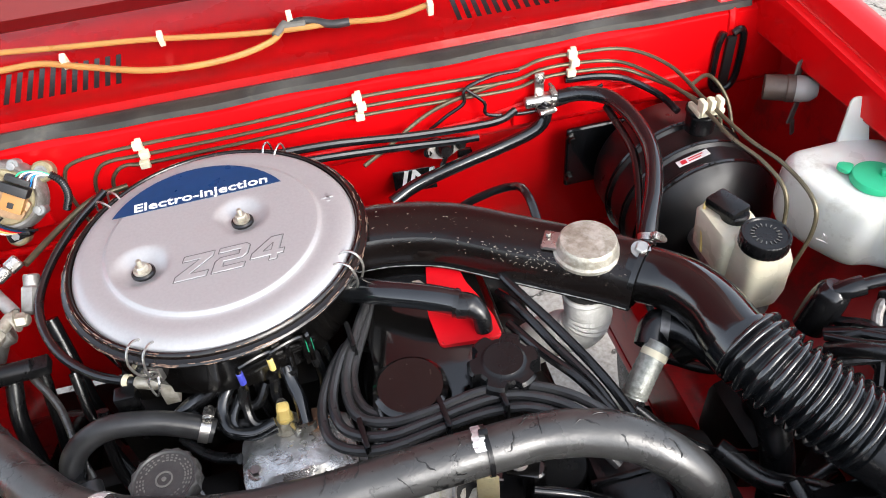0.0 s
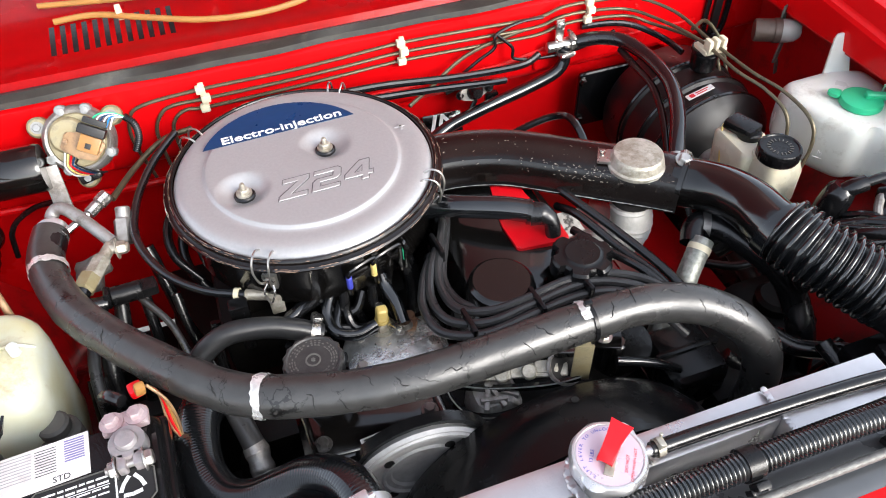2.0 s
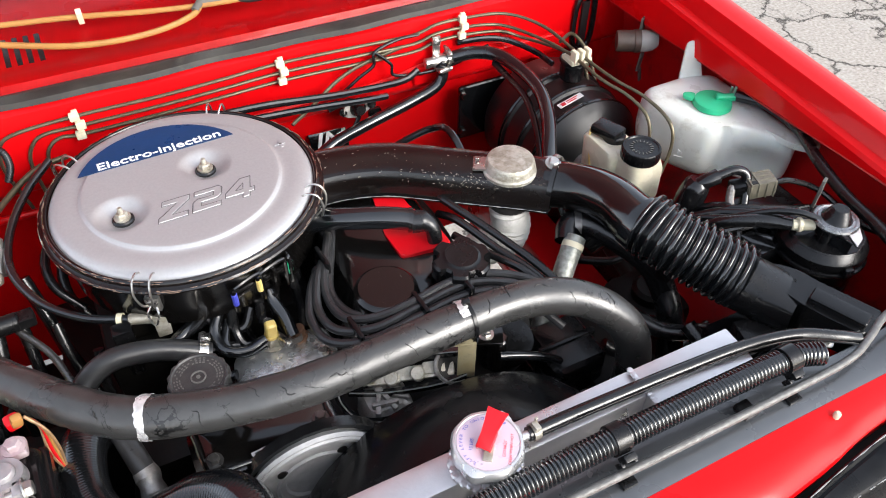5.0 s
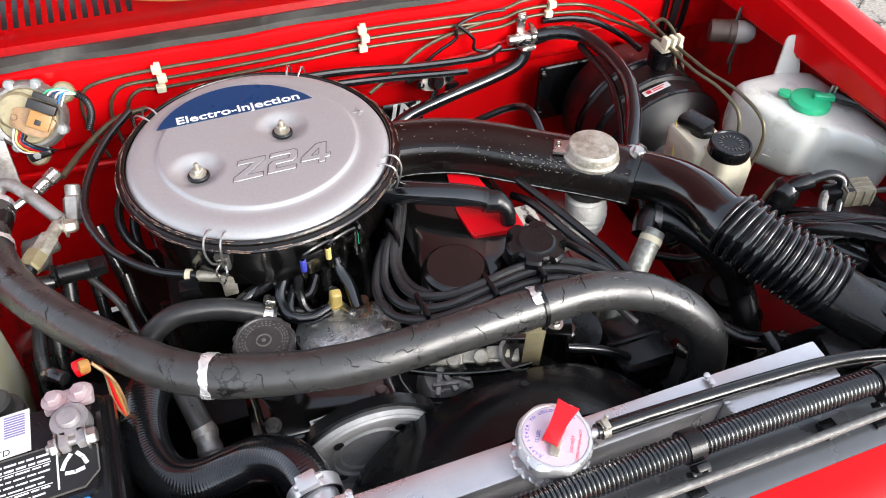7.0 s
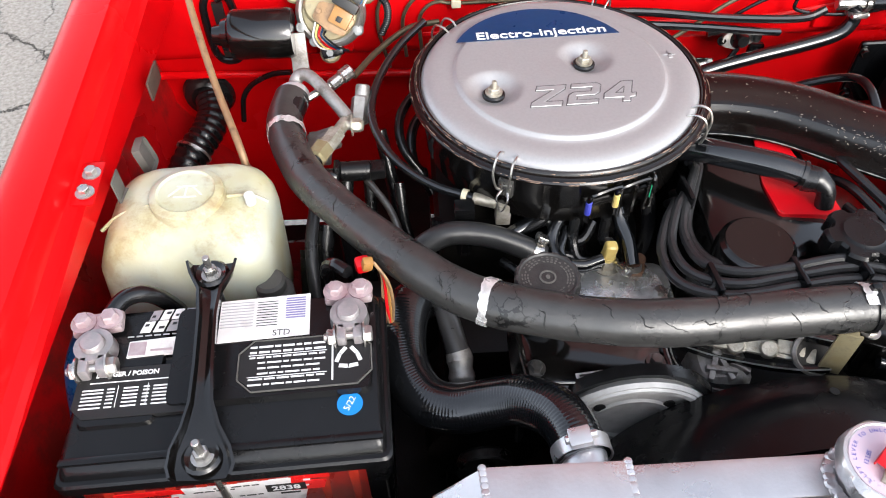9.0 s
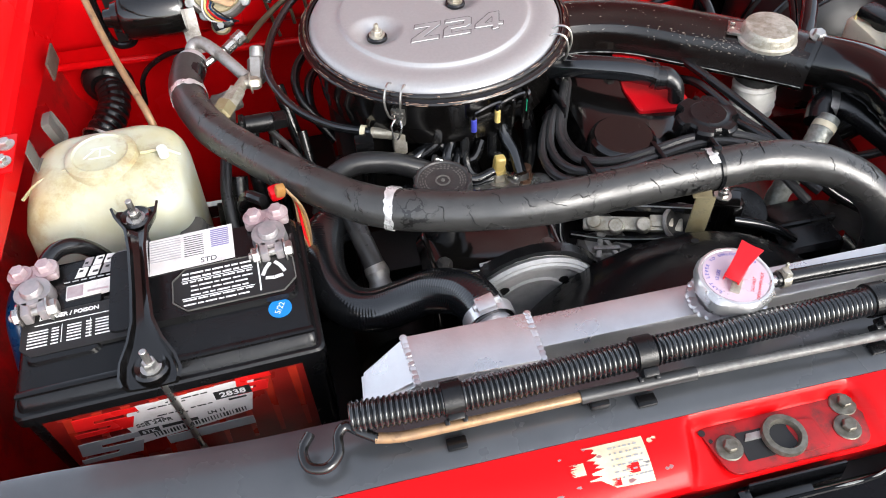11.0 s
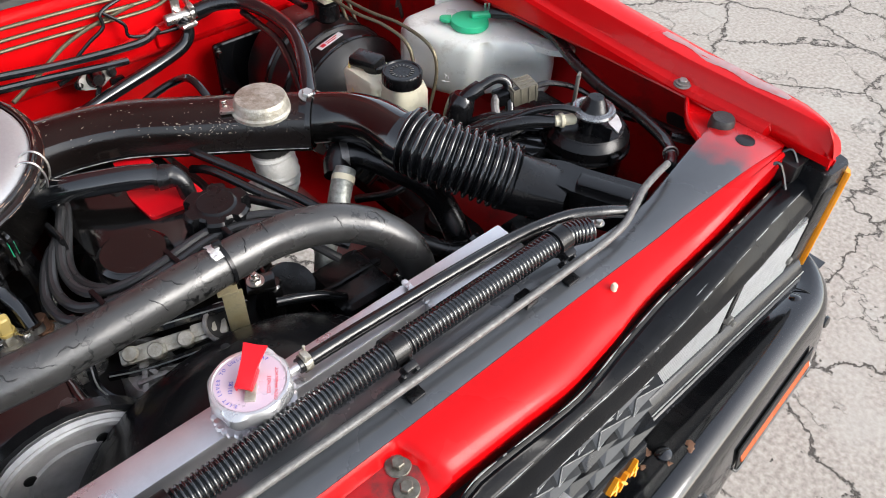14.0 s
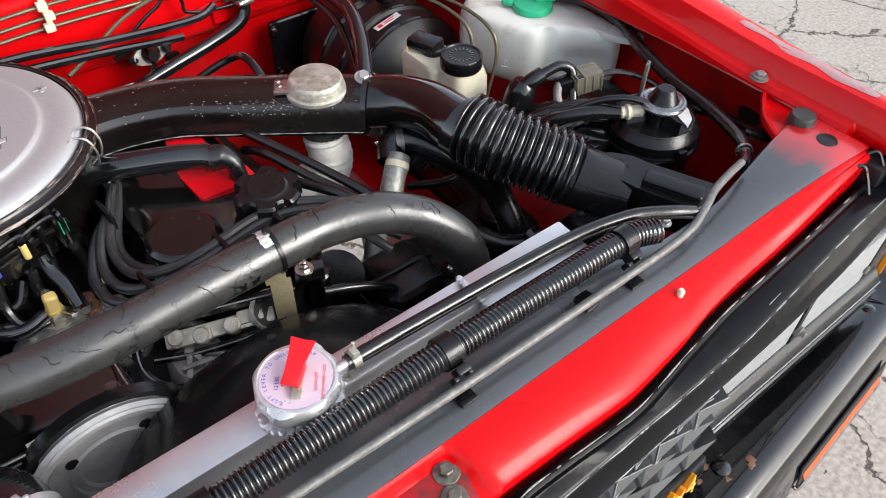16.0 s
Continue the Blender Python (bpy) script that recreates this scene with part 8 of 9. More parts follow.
part("clamp", clamp((-0.0985, 0.095, 0.944), (0.1, -1, 0.02), 0.0232, 0.013, True, 24, 100), CHROME, upper, "bright worm-drive clamp")
part("spout", rod((-0.098, 0.096, 0.944), (-0.098, 0.068, 0.944), 0.019, 20), ALU, upper)
pipe = thing("coolant_pipe", (-0.19, 0.24, 0.84), "grey steel pipe with a ridged crimp", "pipe")
part("pipe", tube([(-0.205, 0.305, 0.91), (-0.197, 0.272, 0.90), (-0.190, 0.245, 0.888), (-0.186, 0.23, 0.88)], 0.0115, 14), RUBBER_GREY, pipe)
part("crimp", tube([(-0.188, 0.236, 0.884), (-0.186, 0.229, 0.879), (-0.1855, 0.222, 0.875), (-0.185, 0.215, 0.870), (-0.185, 0.208, 0.865)], [0.012, 0.0135, 0.0115, 0.0135, 0.011], 16, 6), ALU_CAST, pipe)
mid = thing("heater_hose", (-0.16, 0.345, 0.88), "matt black rubber hose with a clamp arching over the manifold", "hose")
part("hose", tube([(-0.232, 0.325, 0.885), (-0.222, 0.342, 0.912), (-0.190, 0.352, 0.927), (-0.15, 0.352, 0.922), (-0.115, 0.348, 0.908), (-0.09, 0.342, 0.895)], 0.0125, 18), RUBBER_GREY, mid)
part("clamp", clamp((-0.098, 0.344, 0.899), (0.9, -0.2, -0.4), 0.0132, 0.010, True, 18, 60), STEEL, mid)

pcv = thing("breather_hose", (0.14, 0.41, 0.93), "shiny black breather hose from the air cleaner to the valve cover", "hose")
part("hose", corrugated([(0.072, 0.440, 0.950), (0.088, 0.429, 0.958), (0.114, 0.411, 0.964), (0.153, 0.391, 0.966), (0.183, 0.376, 0.963)], 0.0140, 0.0028, 0.00006, 22, 4), RUBBER_SHINY, pcv)
part("elbow", tube([(0.182, 0.375, 0.961), (0.194, 0.369, 0.961), (0.2015, 0.360, 0.955), (0.203, 0.354, 0.938)], [0.0145, 0.0135, 0.0095, 0.0095], 18), RUBBER, pcv)
part("clip_ring", clamp((0.180, 0.377, 0.963), (0.9, -0.4, -0.1), 0.0145, 0.004, False, 20), BLACK_GLOSS, pcv)

# spark plug leads in a bundle
LEADS = [[(0.088, 0.445, 0.90), (0.088, 0.425, 0.935), (0.070, 0.385, 0.937), (0.052, 0.335, 0.932), (0.057, 0.290, 0.936), (0.088, 0.268, 0.944), (0.130, 0.266, 0.950), (0.175, 0.268, 0.957), (0.215, 0.262, 0.960), (0.26, 0.238, 0.955), (0.30, 0.20, 0.94)],
         [(0.070, 0.42, 0.90), (0.068, 0.39, 0.932), (0.050, 0.36, 0.934), (0.036, 0.318, 0.930), (0.044, 0.278, 0.934), (0.080, 0.256, 0.942), (0.130, 0.258, 0.947), (0.18, 0.259, 0.955), (0.215, 0.252, 0.957), (0.255, 0.228, 0.952), (0.29, 0.19, 0.93)],
         [(0.060, 0.405, 0.90), (0.056, 0.38, 0.928), (0.038, 0.35, 0.930), (0.024, 0.310, 0.927), (0.032, 0.268, 0.931), (0.072, 0.246, 0.938), (0.130, 0.249, 0.943), (0.18, 0.249, 0.950), (0.22, 0.24, 0.952), (0.25, 0.218, 0.945), (0.28, 0.18, 0.92)],
         [(0.095, 0.455, 0.90), (0.096, 0.435, 0.93), (0.082, 0.40, 0.930), (0.060, 0.345, 0.925), (0.066, 0.300, 0.929), (0.095, 0.277, 0.936), (0.135, 0.262, 0.940), (0.18, 0.255, 0.945), (0.22, 0.248, 0.948), (0.26, 0.23, 0.942), (0.30, 0.19, 0.92)]]
for pts in LEADS:
    solo("spark_plug_lead", tube(pts, 0.0052, 10, 7), RUBBER_GREY, pts[4], "faded grey-black spark plug lead in a tied bundle", "ignition lead", "spark plug leads")
for pts in ([(0.245, 0.44, 0.93), (0.24, 0.42, 0.945), (0.252, 0.385, 0.945), (0.275, 0.335, 0.938), (0.30, 0.27, 0.93), (0.315, 0.22, 0.92)], [(0.235, 0.41, 0.925), (0.245, 0.375, 0.938), (0.268, 0.32, 0.93), (0.292, 0.26, 0.925), (0.305, 0.21, 0.91)],
            [(0.232, 0.36, 0.93), (0.252, 0.31, 0.935), (0.275, 0.27, 0.935), (0.295, 0.23, 0.925)]):
    solo("spark_plug_lead", tube(pts, 0.0052, 10, 7), RUBBER, pts[2], "black spark plug lead beside the valve cover", "ignition lead", "spark plug leads")
ties = thing("cable_tie", (0.14, 0.26, 0.94), "black plastic separator clip round the plug leads", "cable tie", "lead separators")
part("loop", block(0.006, 0.036, 0.024, pose(0.137, 0.258, 0.945, 0, 0, 5), 0.003), PLASTIC, ties)
for x, y, z, a in ((0.060, 0.262, 0.937, -30), (0.192, 0.258, 0.955, 0), (0.066, 0.383, 0.936, 70)):
    copy_thing(ties, Matrix.Translation((0.14, 0.26, 0.94)) @ Matrix.Translation((x - 0.137, y - 0.258, z - 0.945)))

# ---- conduit, stay rod and overflow hose along the front ----
cond = thing("wiring_conduit", (0.1, 0.0, 0.985), "glossy black corrugated wiring conduit in plastic clips", "wiring conduit")
part("conduit", corrugated([(-0.236, 0.0, 0.994), (-0.157, -0.003, 0.995), (0.0, 0.0, 0.995), (0.208, 0.003, 0.995), (0.33, 0.002, 0.996), (0.412, -0.001, 0.998), (0.445, -0.010, 0.997)], 0.0126, 0.0043, 0.0017, 20, 6), RUBBER_SHINY, cond)
for x, y, z in ((-0.157, -0.003, 0.995), (0.0, 0.0, 0.995), (0.208, 0.003, 0.995), (0.408, -0.001, 0.998)):
    part("clip", join(tube([(x - 0.0075, y, z), (x + 0.0075, y, z)], 0.0148, 20, 2), block(0.013, 0.007, 0.014, pose(x, -0.0155, 0.990, 24, 0, 0), 0.0015), block(0.004, 0.005, 0.012, pose(x - 0.007, -0.016, 0.983, 24, 0, 0), 0.001), block(0.004, 0.005, 0.012, pose(x + 0.007, -0.016, 0.983, 24, 0, 0), 0.001), block(0.016, 0.010, 0.004, pose(x - 0.002, -0.026, 0.9655, 0, 0, 0), 0.001)), PLASTIC, cond)
stay = thing("hood_stay_rod", (0.1, -0.022, 0.965), "metal hood stay rod with a hooked end and worn paint", "stay rod")
part("hook", tube([(-0.268, 0.0, 0.982), (-0.275, -0.012, 0.982), (-0.272, -0.026, 0.982), (-0.259, -0.030, 0.982), (-0.249, -0.022, 0.983), (-0.247, -0.008, 0.985), (-0.240, -0.002, 0.986), (-0.230, -0.008, 0.984), (-0.218, -0.015, 0.981)], 0.0042, 12), BLACK_GLOSS, stay)
part("brass_end", tube([(-0.220, -0.0145, 0.981), (-0.20, -0.0175, 0.980), (-0.16, -0.018, 0.980), (-0.055, -0.018, 0.980)], 0.0043, 12), COPPER, stay, "worn brass coloured length")
part("sleeve", tube([(-0.057, -0.018, 0.980), (0.04, -0.019, 0.980)], 0.0058, 12), RUBBER_GREY, stay)
part("rod", tube([(0.038, -0.019, 0.980), (0.2, -0.023, 0.981), (0.395, -0.025, 0.983), (0.475, -0.024, 0.985), (0.515, -0.014, 0.987), (0.545, -0.003, 0.987), (0.578, 0.004, 0.986), (0.61, 0.010, 0.982)], 0.0041, 12), ROD, stay, "dull silver rod")
for x in (-0.042, 0.35):
    part("rod_clip", block(0.016, 0.018, 0.008, pose(x, -0.018, 0.972, 0, 0, 0), 0.002), PLASTIC, stay)
over = thing("overflow_hose", (0.3, 0.04, 0.98), "black rubber overflow hose along the radiator", "hose")
part("hose", tube([(0.140, 0.0425, 0.994), (0.208, 0.042, 0.992), (0.316, 0.038, 0.991), (0.389, 0.032, 0.992), (0.445, 0.019, 0.993), (0.482, 0.0, 0.991), (0.505, -0.009, 0.985)], 0.0068, 14), RUBBER, over)
part("clamp", join(clamp((0.147, 0.0425, 0.994), (1, 0, 0), 0.0072, 0.007, False, 16), rod((0.145, 0.038, 1.0), (0.145, 0.038, 1.008), 0.0015, 6), rod((0.150, 0.047, 1.0), (0.150, 0.047, 1.008), 0.0015, 6), block(0.006, 0.01, 0.006, pose(0.1475, 0.042, 1.002, 0, 0, 0), 0.001)), TARNISH, over)
part("nipple", rod((0.126, 0.043, 0.992), (0.145, 0.0425, 0.994), 0.0045, 12), ALU, over)

# ---- right side hoses ----
canh = thing("vapour_hose", (0.69, 0.15, 0.93), "black rubber hose from the green cap down to the canister", "hose")
part("hose", tube([(0.741, 0.417, 0.958), (0.764, 0.375, 0.960), (0.762, 0.31, 0.958), (0.735, 0.245, 0.955), (0.718, 0.18, 0.950), (0.706, 0.115, 0.950), (0.678, 0.055, 0.957), (0.650, 0.028, 0.962), (0.625, 0.014, 0.967)], 0.0078, 14), RUBBER, canh)
part("clip", join(*[rod((0.738 + k * 0.004, 0.424 - k * 0.004, 0.958), (0.738 + k * 0.004, 0.424 - k * 0.004, 0.972), 0.002, 6) for k in range(2)]), STEEL, canh)
part("ring", clamp((0.654, 0.031, 0.962), (-0.6, -0.6, 0.2), 0.0082, 0.003, False), STEEL, canh)
for nm, pts, r, mt, lb in (
        ("vapour_hose", [(0.600, 0.165, 0.960), (0.575, 0.188, 0.958), (0.545, 0.215, 0.945), (0.53, 0.24, 0.92)], 0.0085, RUBBER, "black rubber vapour hose on the canister"),
        ("vacuum_hose", [(0.622, 0.146, 0.975), (0.605, 0.165, 0.978), (0.585, 0.19, 0.968), (0.555, 0.22, 0.945), (0.53, 0.25, 0.93)], 0.0045, RUBBER, "thin black vacuum hose on the diaphragm"),
        ("vapour_hose", [(0.618, 0.165, 0.952), (0.59, 0.205, 0.948), (0.56, 0.24, 0.935), (0.54, 0.26, 0.92)], 0.007, RUBBER, "black rubber vapour hose beside the canister")):
    solo(nm, tube(pts, r, 12), mt, pts[0], lb, "hose", "canister hoses")
coil = thing("ignition_coil", (0.56, 0.28, 0.86), "black ignition coil boot with a bent lead", "ignition coil")
part("boot", join(lathe([(0, 0.03), (0.012, 0.03), (0.017, 0.024), (0.019, 0.012), (0.0195, 0.0), (0.018, -0.03), (0, -0.03)], Matrix.Translation((0.555, 0.288, 0.925)) @ pose(0, 0, 0, 0, 15, 0), 22), tube([(0.558, 0.286, 0.945), (0.570, 0.281, 0.955), (0.583, 0.278, 0.960)], 0.0105, 14)), RUBBER, coil)
part("lead", tube([(0.580, 0.279, 0.959), (0.605, 0.272, 0.967), (0.618, 0.262, 0.960), (0.612, 0.25, 0.94), (0.60, 0.235, 0.92)], 0.0065, 12), RUBBER, coil)
conn = thing("wiring_connector", (0.65, 0.257, 0.94), "grey two-row wiring connector with taped leads", "connector")
part("shell", block(0.04, 0.026, 0.022, pose(0.632, 0.250, 0.949, 0, -8, -18), 0.003), CONNECTOR, conn)
part("cage", join(*[block(0.0022, 0.0285, 0.0245, pose(0.616 + 0.0105 * k, 0.2553 - 0.0034 * k, 0.949, 0, -8, -18), 0.0007) for k in range(4)], *[block(0.036, 0.002, 0.0245, pose(0.632 + o * 0.31, 0.250 + o * 0.95, 0.949, 0, -8, -18), 0.0006) for o in (-0.012, -0.004, 0.004, 0.012)]), CONNECTOR, conn)
part("slot", join(*[block(0.007, 0.0055, 0.0226, pose(0.6215 + 0.0105 * k + o * 0.31, 0.2535 - 0.0034 * k + o * 0.95, 0.9492, 0, -8, -18), 0) for k in (0, 2) for o in (-0.008, 0.008)]), BLACK_INK, conn)
part("plug", block(0.024, 0.02, 0.018, pose(0.607, 0.259, 0.946, 0, -8, -18), 0.003), PLASTIC, conn)
part("taped_lead", tube([(0.600, 0.261, 0.948), (0.590, 0.256, 0.947), (0.581, 0.243, 0.937), (0.578, 0.22, 0.92), (0.565, 0.2, 0.90)], 0.0055, 10), ALU_CAST, conn, "silver taped lead")
part("lead", tube([(0.646, 0.245, 0.95), (0.68, 0.236, 0.948), (0.72, 0.21, 0.93), (0.74, 0.15, 0.90)], 0.004, 8), RUBBER, conn)
for k, pts in enumerate(([(0.535, 0.245, 0.925), (0.57, 0.235, 0.94), (0.60, 0.215, 0.945), (0.64, 0.20, 0.94), (0.70, 0.17, 0.93), (0.75, 0.11, 0.92)], [(0.53, 0.225, 0.92), (0.58, 0.205, 0.935), (0.62, 0.205, 0.93), (0.68, 0.21, 0.92), (0.74, 0.19, 0.90)], [(0.56, 0.27, 0.92), (0.575, 0.24, 0.938), (0.565, 0.21, 0.93), (0.55, 0.18, 0.90)],
                         [(0.70, 0.06, 0.95), (0.72, 0.04, 0.945), (0.735, 0.10, 0.93), (0.74, 0.16, 0.92)])):
    solo("wiring_loom", tube(pts, 0.006, 10), RUBBER, pts[0], "black taped wiring loom near the fender", "wiring", "engine bay looms")
solo("relay_box", box(0.60, 0.70, 0.20, 0.27, 0.86, 0.915, 0.006), PLASTIC, (0.65, 0.235, 0.86), "black plastic relay box under the wiring", "relay box")
solo("bracket_strip", join(box(0.56, 0.60, 0.16, 0.20, 0.885, 0.93, 0.003), block(0.09, 0.01, 0.004, pose(0.585, 0.205, 0.935, 0, 0, -40), 0.001)), BLACK_PAINT, (0.58, 0.18, 0.885), "black steel bracket beside the canister", "bracket")

white = thing("hot_air_duct", (0.33, 0.39, 0.78), "white cloth-wrapped hot air duct under the heat valve", "air duct")
part("wrap", tube([(0.331, 0.391, 0.945), (0.331, 0.388, 0.915), (0.333, 0.383, 0.885), (0.325, 0.385, 0.86), (0.30, 0.40, 0.84), (0.27, 0.42, 0.80)], [0.025, 0.0265, 0.027, 0.026, 0.026, 0.026], 26, 8, lambda s, q: q + 0.0009 * math.sin(s * 900)), TAPE_WHITE, white)
part("clamp", clamp((0.331, 0.390, 0.930), (0, 0, 1), 0.0268, 0.011, True, 24, -70), DARK_STEEL, white, "slotted band clamp")
foil = thing("foil_sleeved_hose", (0.33, 0.27, 0.8), "hose in a crinkled foil heat sleeve", "hose")
part("sleeve", tube([(0.372, 0.292, 0.925), (0.358, 0.281, 0.915), (0.342, 0.268, 0.90), (0.335, 0.262, 0.89)], 0.0135, 18, 10, lambda s, q: q + 0.0003 * math.sin(s * 1500)), FOIL, foil)
part("yellow_band", tube([(0.366, 0.287, 0.921), (0.361, 0.283, 0.917)], 0.0142, 18, 2), WHITE_CLIP, foil)
part("lower_sleeve", tube([(0.318, 0.252, 0.885), (0.302, 0.245, 0.86), (0.288, 0.23, 0.83), (0.275, 0.21, 0.79)], 0.0125, 16, 10, lambda s, q: q + 0.0003 * math.sin(s * 1500)), FOIL, foil)
hose2 = thing("lower_hose", (0.43, 0.27, 0.8), "thick black hose curving down past the bellows", "hose")
part("hose", tube([(0.366, 0.298, 0.915), (0.380, 0.314, 0.926), (0.402, 0.303, 0.926), (0.427, 0.268, 0.916), (0.452, 0.235, 0.895), (0.467, 0.214, 0.86), (0.466, 0.182, 0.82), (0.462, 0.16, 0.74)], 0.0175, 20), RUBBER, hose2)
part("clamp", clamp((0.386, 0.3115, 0.9262), (0.85, -0.45, 0.0), 0.0180, 0.009, True, 24, 40), DARK_STEEL, hose2, "dark worm-drive clamp")
solo("intake_pipe", tube([(0.40, 0.30, 0.90), (0.43, 0.285, 0.93), (0.455, 0.25, 0.925), (0.47, 0.2, 0.90)], 0.02, 18), BLACK_GLOSS, (0.43, 0.27, 0.85), "black pipe below the intake elbow", "pipe")
solo("spiral_wrapped_cable", corrugated([(0.383, 0.345, 0.93), (0.388, 0.338, 0.91), (0.382, 0.325, 0.89), (0.378, 0.31, 0.875)], 0.004, 0.003, 0.001, 10, 4), RUBBER, (0.385, 0.335, 0.9), "thin spiral-wrapped black cable", "cable")
dist = thing("distributor", (0.30, 0.2, 0.75), "black plastic distributor cap beside the engine", "distributor")
part("cap", box(0.265, 0.34, 0.155, 0.235, 0.80, 0.865, 0.014, 3), PLASTIC, dist)
part("strap", box(0.262, 0.343, 0.19, 0.198, 0.80, 0.869, 0.003), PLASTIC, dist)
part("body", rod((0.302, 0.195, 0.70), (0.302, 0.195, 0.805), 0.04, 20), ALU_CAST, dist)
comp = thing("refrigerant_compressor", (0.38, 0.15, 0.65), "dirty black compressor low beside the engine", "compressor")
part("body", join(rod((0.37, 0.10, 0.76), (0.37, 0.27, 0.76), 0.06, 24), box(0.32, 0.42, 0.14, 0.25, 0.69, 0.82, 0.015)), DARK, comp)
part("bracket", join(box(0.262, 0.282, 0.14, 0.26, 0.70, 0.82, 0.004), hexbolt((0.272, 0.14, 0.81), 0.007, 0.006)), BLACK_PAINT, comp)
lift = solo("lifting_eye", join(block(0.02, 0.003, 0.06, pose(0.158, 0.187, 0.92, 0, 0, -20), 0.001), block(0.02, 0.02, 0.003, pose(0.157, 0.195, 0.95, 0, 0, -20), 0.001)), BRASS, (0.158, 0.19, 0.89), "tarnished brass lifting bracket under the hose", "bracket")
outlet = thing("water_outlet", (0.11, 0.22, 0.82), "bright worn aluminium water outlet under the hose", "pipe fitting")
STRIP = Matrix.Translation((0.105, 0.219, 0.889)) @ pose(0, 0, 0, 28, -7, -22.8)
part("bracket_casting", moved(join(box(-0.058, 0.05, -0.008, 0.008, -0.006, 0.004, 0.003), box(-0.05, -0.012, -0.010, 0.002, 0.0, 0.008, 0.003), box(0.014, 0.040, -0.004, 0.010, 0.0, 0.007, 0.003),
                           *[lathe([(0, 0.010), (0.007, 0.010), (0.0085, 0.008), (0.0085, -0.004), (0, -0.004)], Matrix.Translation((x, y, 0.0)), 18) for x, y in ((-0.022, -0.004), (0.008, -0.002), (-0.046, 0.0))]), STRIP), TARNISH, outlet, "pale bare cast bracket with bolt bosses")
part("idler_rim", lathe([(0.017, 0.0), (0.021, 0.0), (0.0215, 0.004), (0.019, 0.006), (0.017, 0.004), (0.017, 0.0)], aim((0.148, 0.203, 0.897), (0.148, 0.17, 0.94)), 28), ALU_CAST, outlet)
part("idler_face", lathe([(0, 0.002), (0.017, 0.002), (0.017, -0.006), (0, -0.006)], aim((0.148, 0.203, 0.897), (0.148, 0.17, 0.94)), 24), DARK, outlet)
part("pump_casting", join(softbox([(0.040, 0.100, 0.19, 0.24, 0.82), (0.043, 0.098, 0.192, 0.238, 0.866), (0.048, 0.090, 0.197, 0.232, 0.873)], 0.012), *[block(0.006, 0.040, 0.010, pose(0.062 + 0.008 * k, 0.212, 0.874, 8, 0, -25 + 40 * k), 0.002) for k in range(3)], block(0.03, 0.006, 0.009, pose(0.066, 0.203, 0.875, 0, 0, -12), 0.002)), ALU_CAST, outlet, "bright worn cast water pump")
for name, pts, r in (("upper_belt", [(0.035, 0.258, 0.899), (0.08, 0.240, 0.904), (0.125, 0.222, 0.908), (0.175, 0.2, 0.913)], 0.0055), ("middle_belt", [(0.035, 0.235, 0.874), (0.065, 0.218, 0.877), (0.10, 0.203, 0.882), (0.13, 0.192, 0.888), (0.158, 0.186, 0.895)], 0.0042),
                     ("lower_belt", [(0.026, 0.250, 0.888), (0.022, 0.228, 0.874), (0.034, 0.203, 0.866), (0.058, 0.188, 0.867), (0.088, 0.180, 0.877), (0.115, 0.175, 0.890), (0.14, 0.171, 0.90)], 0.0058)):
    run = part(name, tube(pts, r, 4, 10), RUBBER_SHINY, outlet)
    part("belt_edge", tube([(x, y - r * 0.6, z + r * 0.75) for x, y, z in pts], 0.0009, 5, 10), GALV, run, "thin pale line along the belt edge")
part("ear_bracket", join(block(0.03, 0.022, 0.006, pose(0.196, 0.203, 0.922, 12, 0, -25), 0.002), rod((0.206, 0.200, 0.87), (0.206, 0.200, 0.919), 0.011, 16)), BLACK_GLOSS, outlet)
part("ear_bolt", join(hexbolt((0.192, 0.205, 0.926), 0.0062, 0.006), rod((0.192, 0.205, 0.93), (0.192, 0.205, 0.938), 0.0035, 10)), STEEL, outlet)
part("rubber_pipe", tube([(0.20, 0.185, 0.905), (0.225, 0.178, 0.90), (0.25, 0.172, 0.89), (0.275, 0.17, 0.87)], 0.0055, 12), RUBBER_SHINY, outlet)
part("round_pot", lathe([(0, 0.0), (0.026, 0.0), (0.03, -0.006), (0.03, -0.05), (0, -0.05)], Matrix.Translation((0.238, 0.215, 0.885)) @ pose(0, 0, 0, 20, 10, 0), 28), PLASTIC, outlet)

# ---- firewall hoses and cables ----
heat = thing("firewall_heater_hose", (0.3, 0.72, 0.85), "shiny black heater hose clipped to the red firewall", "hose")
part("hose", tube([(0.16, 0.69, 0.845), (0.20, 0.705, 0.855), (0.27, 0.715, 0.868), (0.34, 0.722, 0.880), (0.385, 0.725, 0.893), (0.402, 0.728, 0.908), (0.404, 0.732, 0.925), (0.398, 0.735, 0.935)], 0.0098, 16), RUBBER_SHINY, heat)
part("tee", join(rod((0.375, 0.737, 0.935), (0.43, 0.733, 0.937), 0.0085, 14), clamp((0.415, 0.734, 0.937), (1, 0, 0), 0.0105, 0.006, True, 16, 100), clamp((0.402, 0.732, 0.924), (0, 0.2, 1), 0.0105, 0.006, True, 16, 100)), STEEL, heat)
part("bracket", join(block(0.014, 0.003, 0.045, pose(0.398, 0.742, 0.955, 0, 0, 0), 0.001), hexbolt((0.398, 0.740, 0.968), 0.005, 0.004, (0, -1, 0)), block(0.02, 0.012, 0.003, pose(0.403, 0.738, 0.943, 0, 10, 0), 0.001)), STEEL, heat)
vac = thing("booster_vacuum_hose", (0.47, 0.6, 0.9), "black vacuum hose looping over the brake booster", "hose")
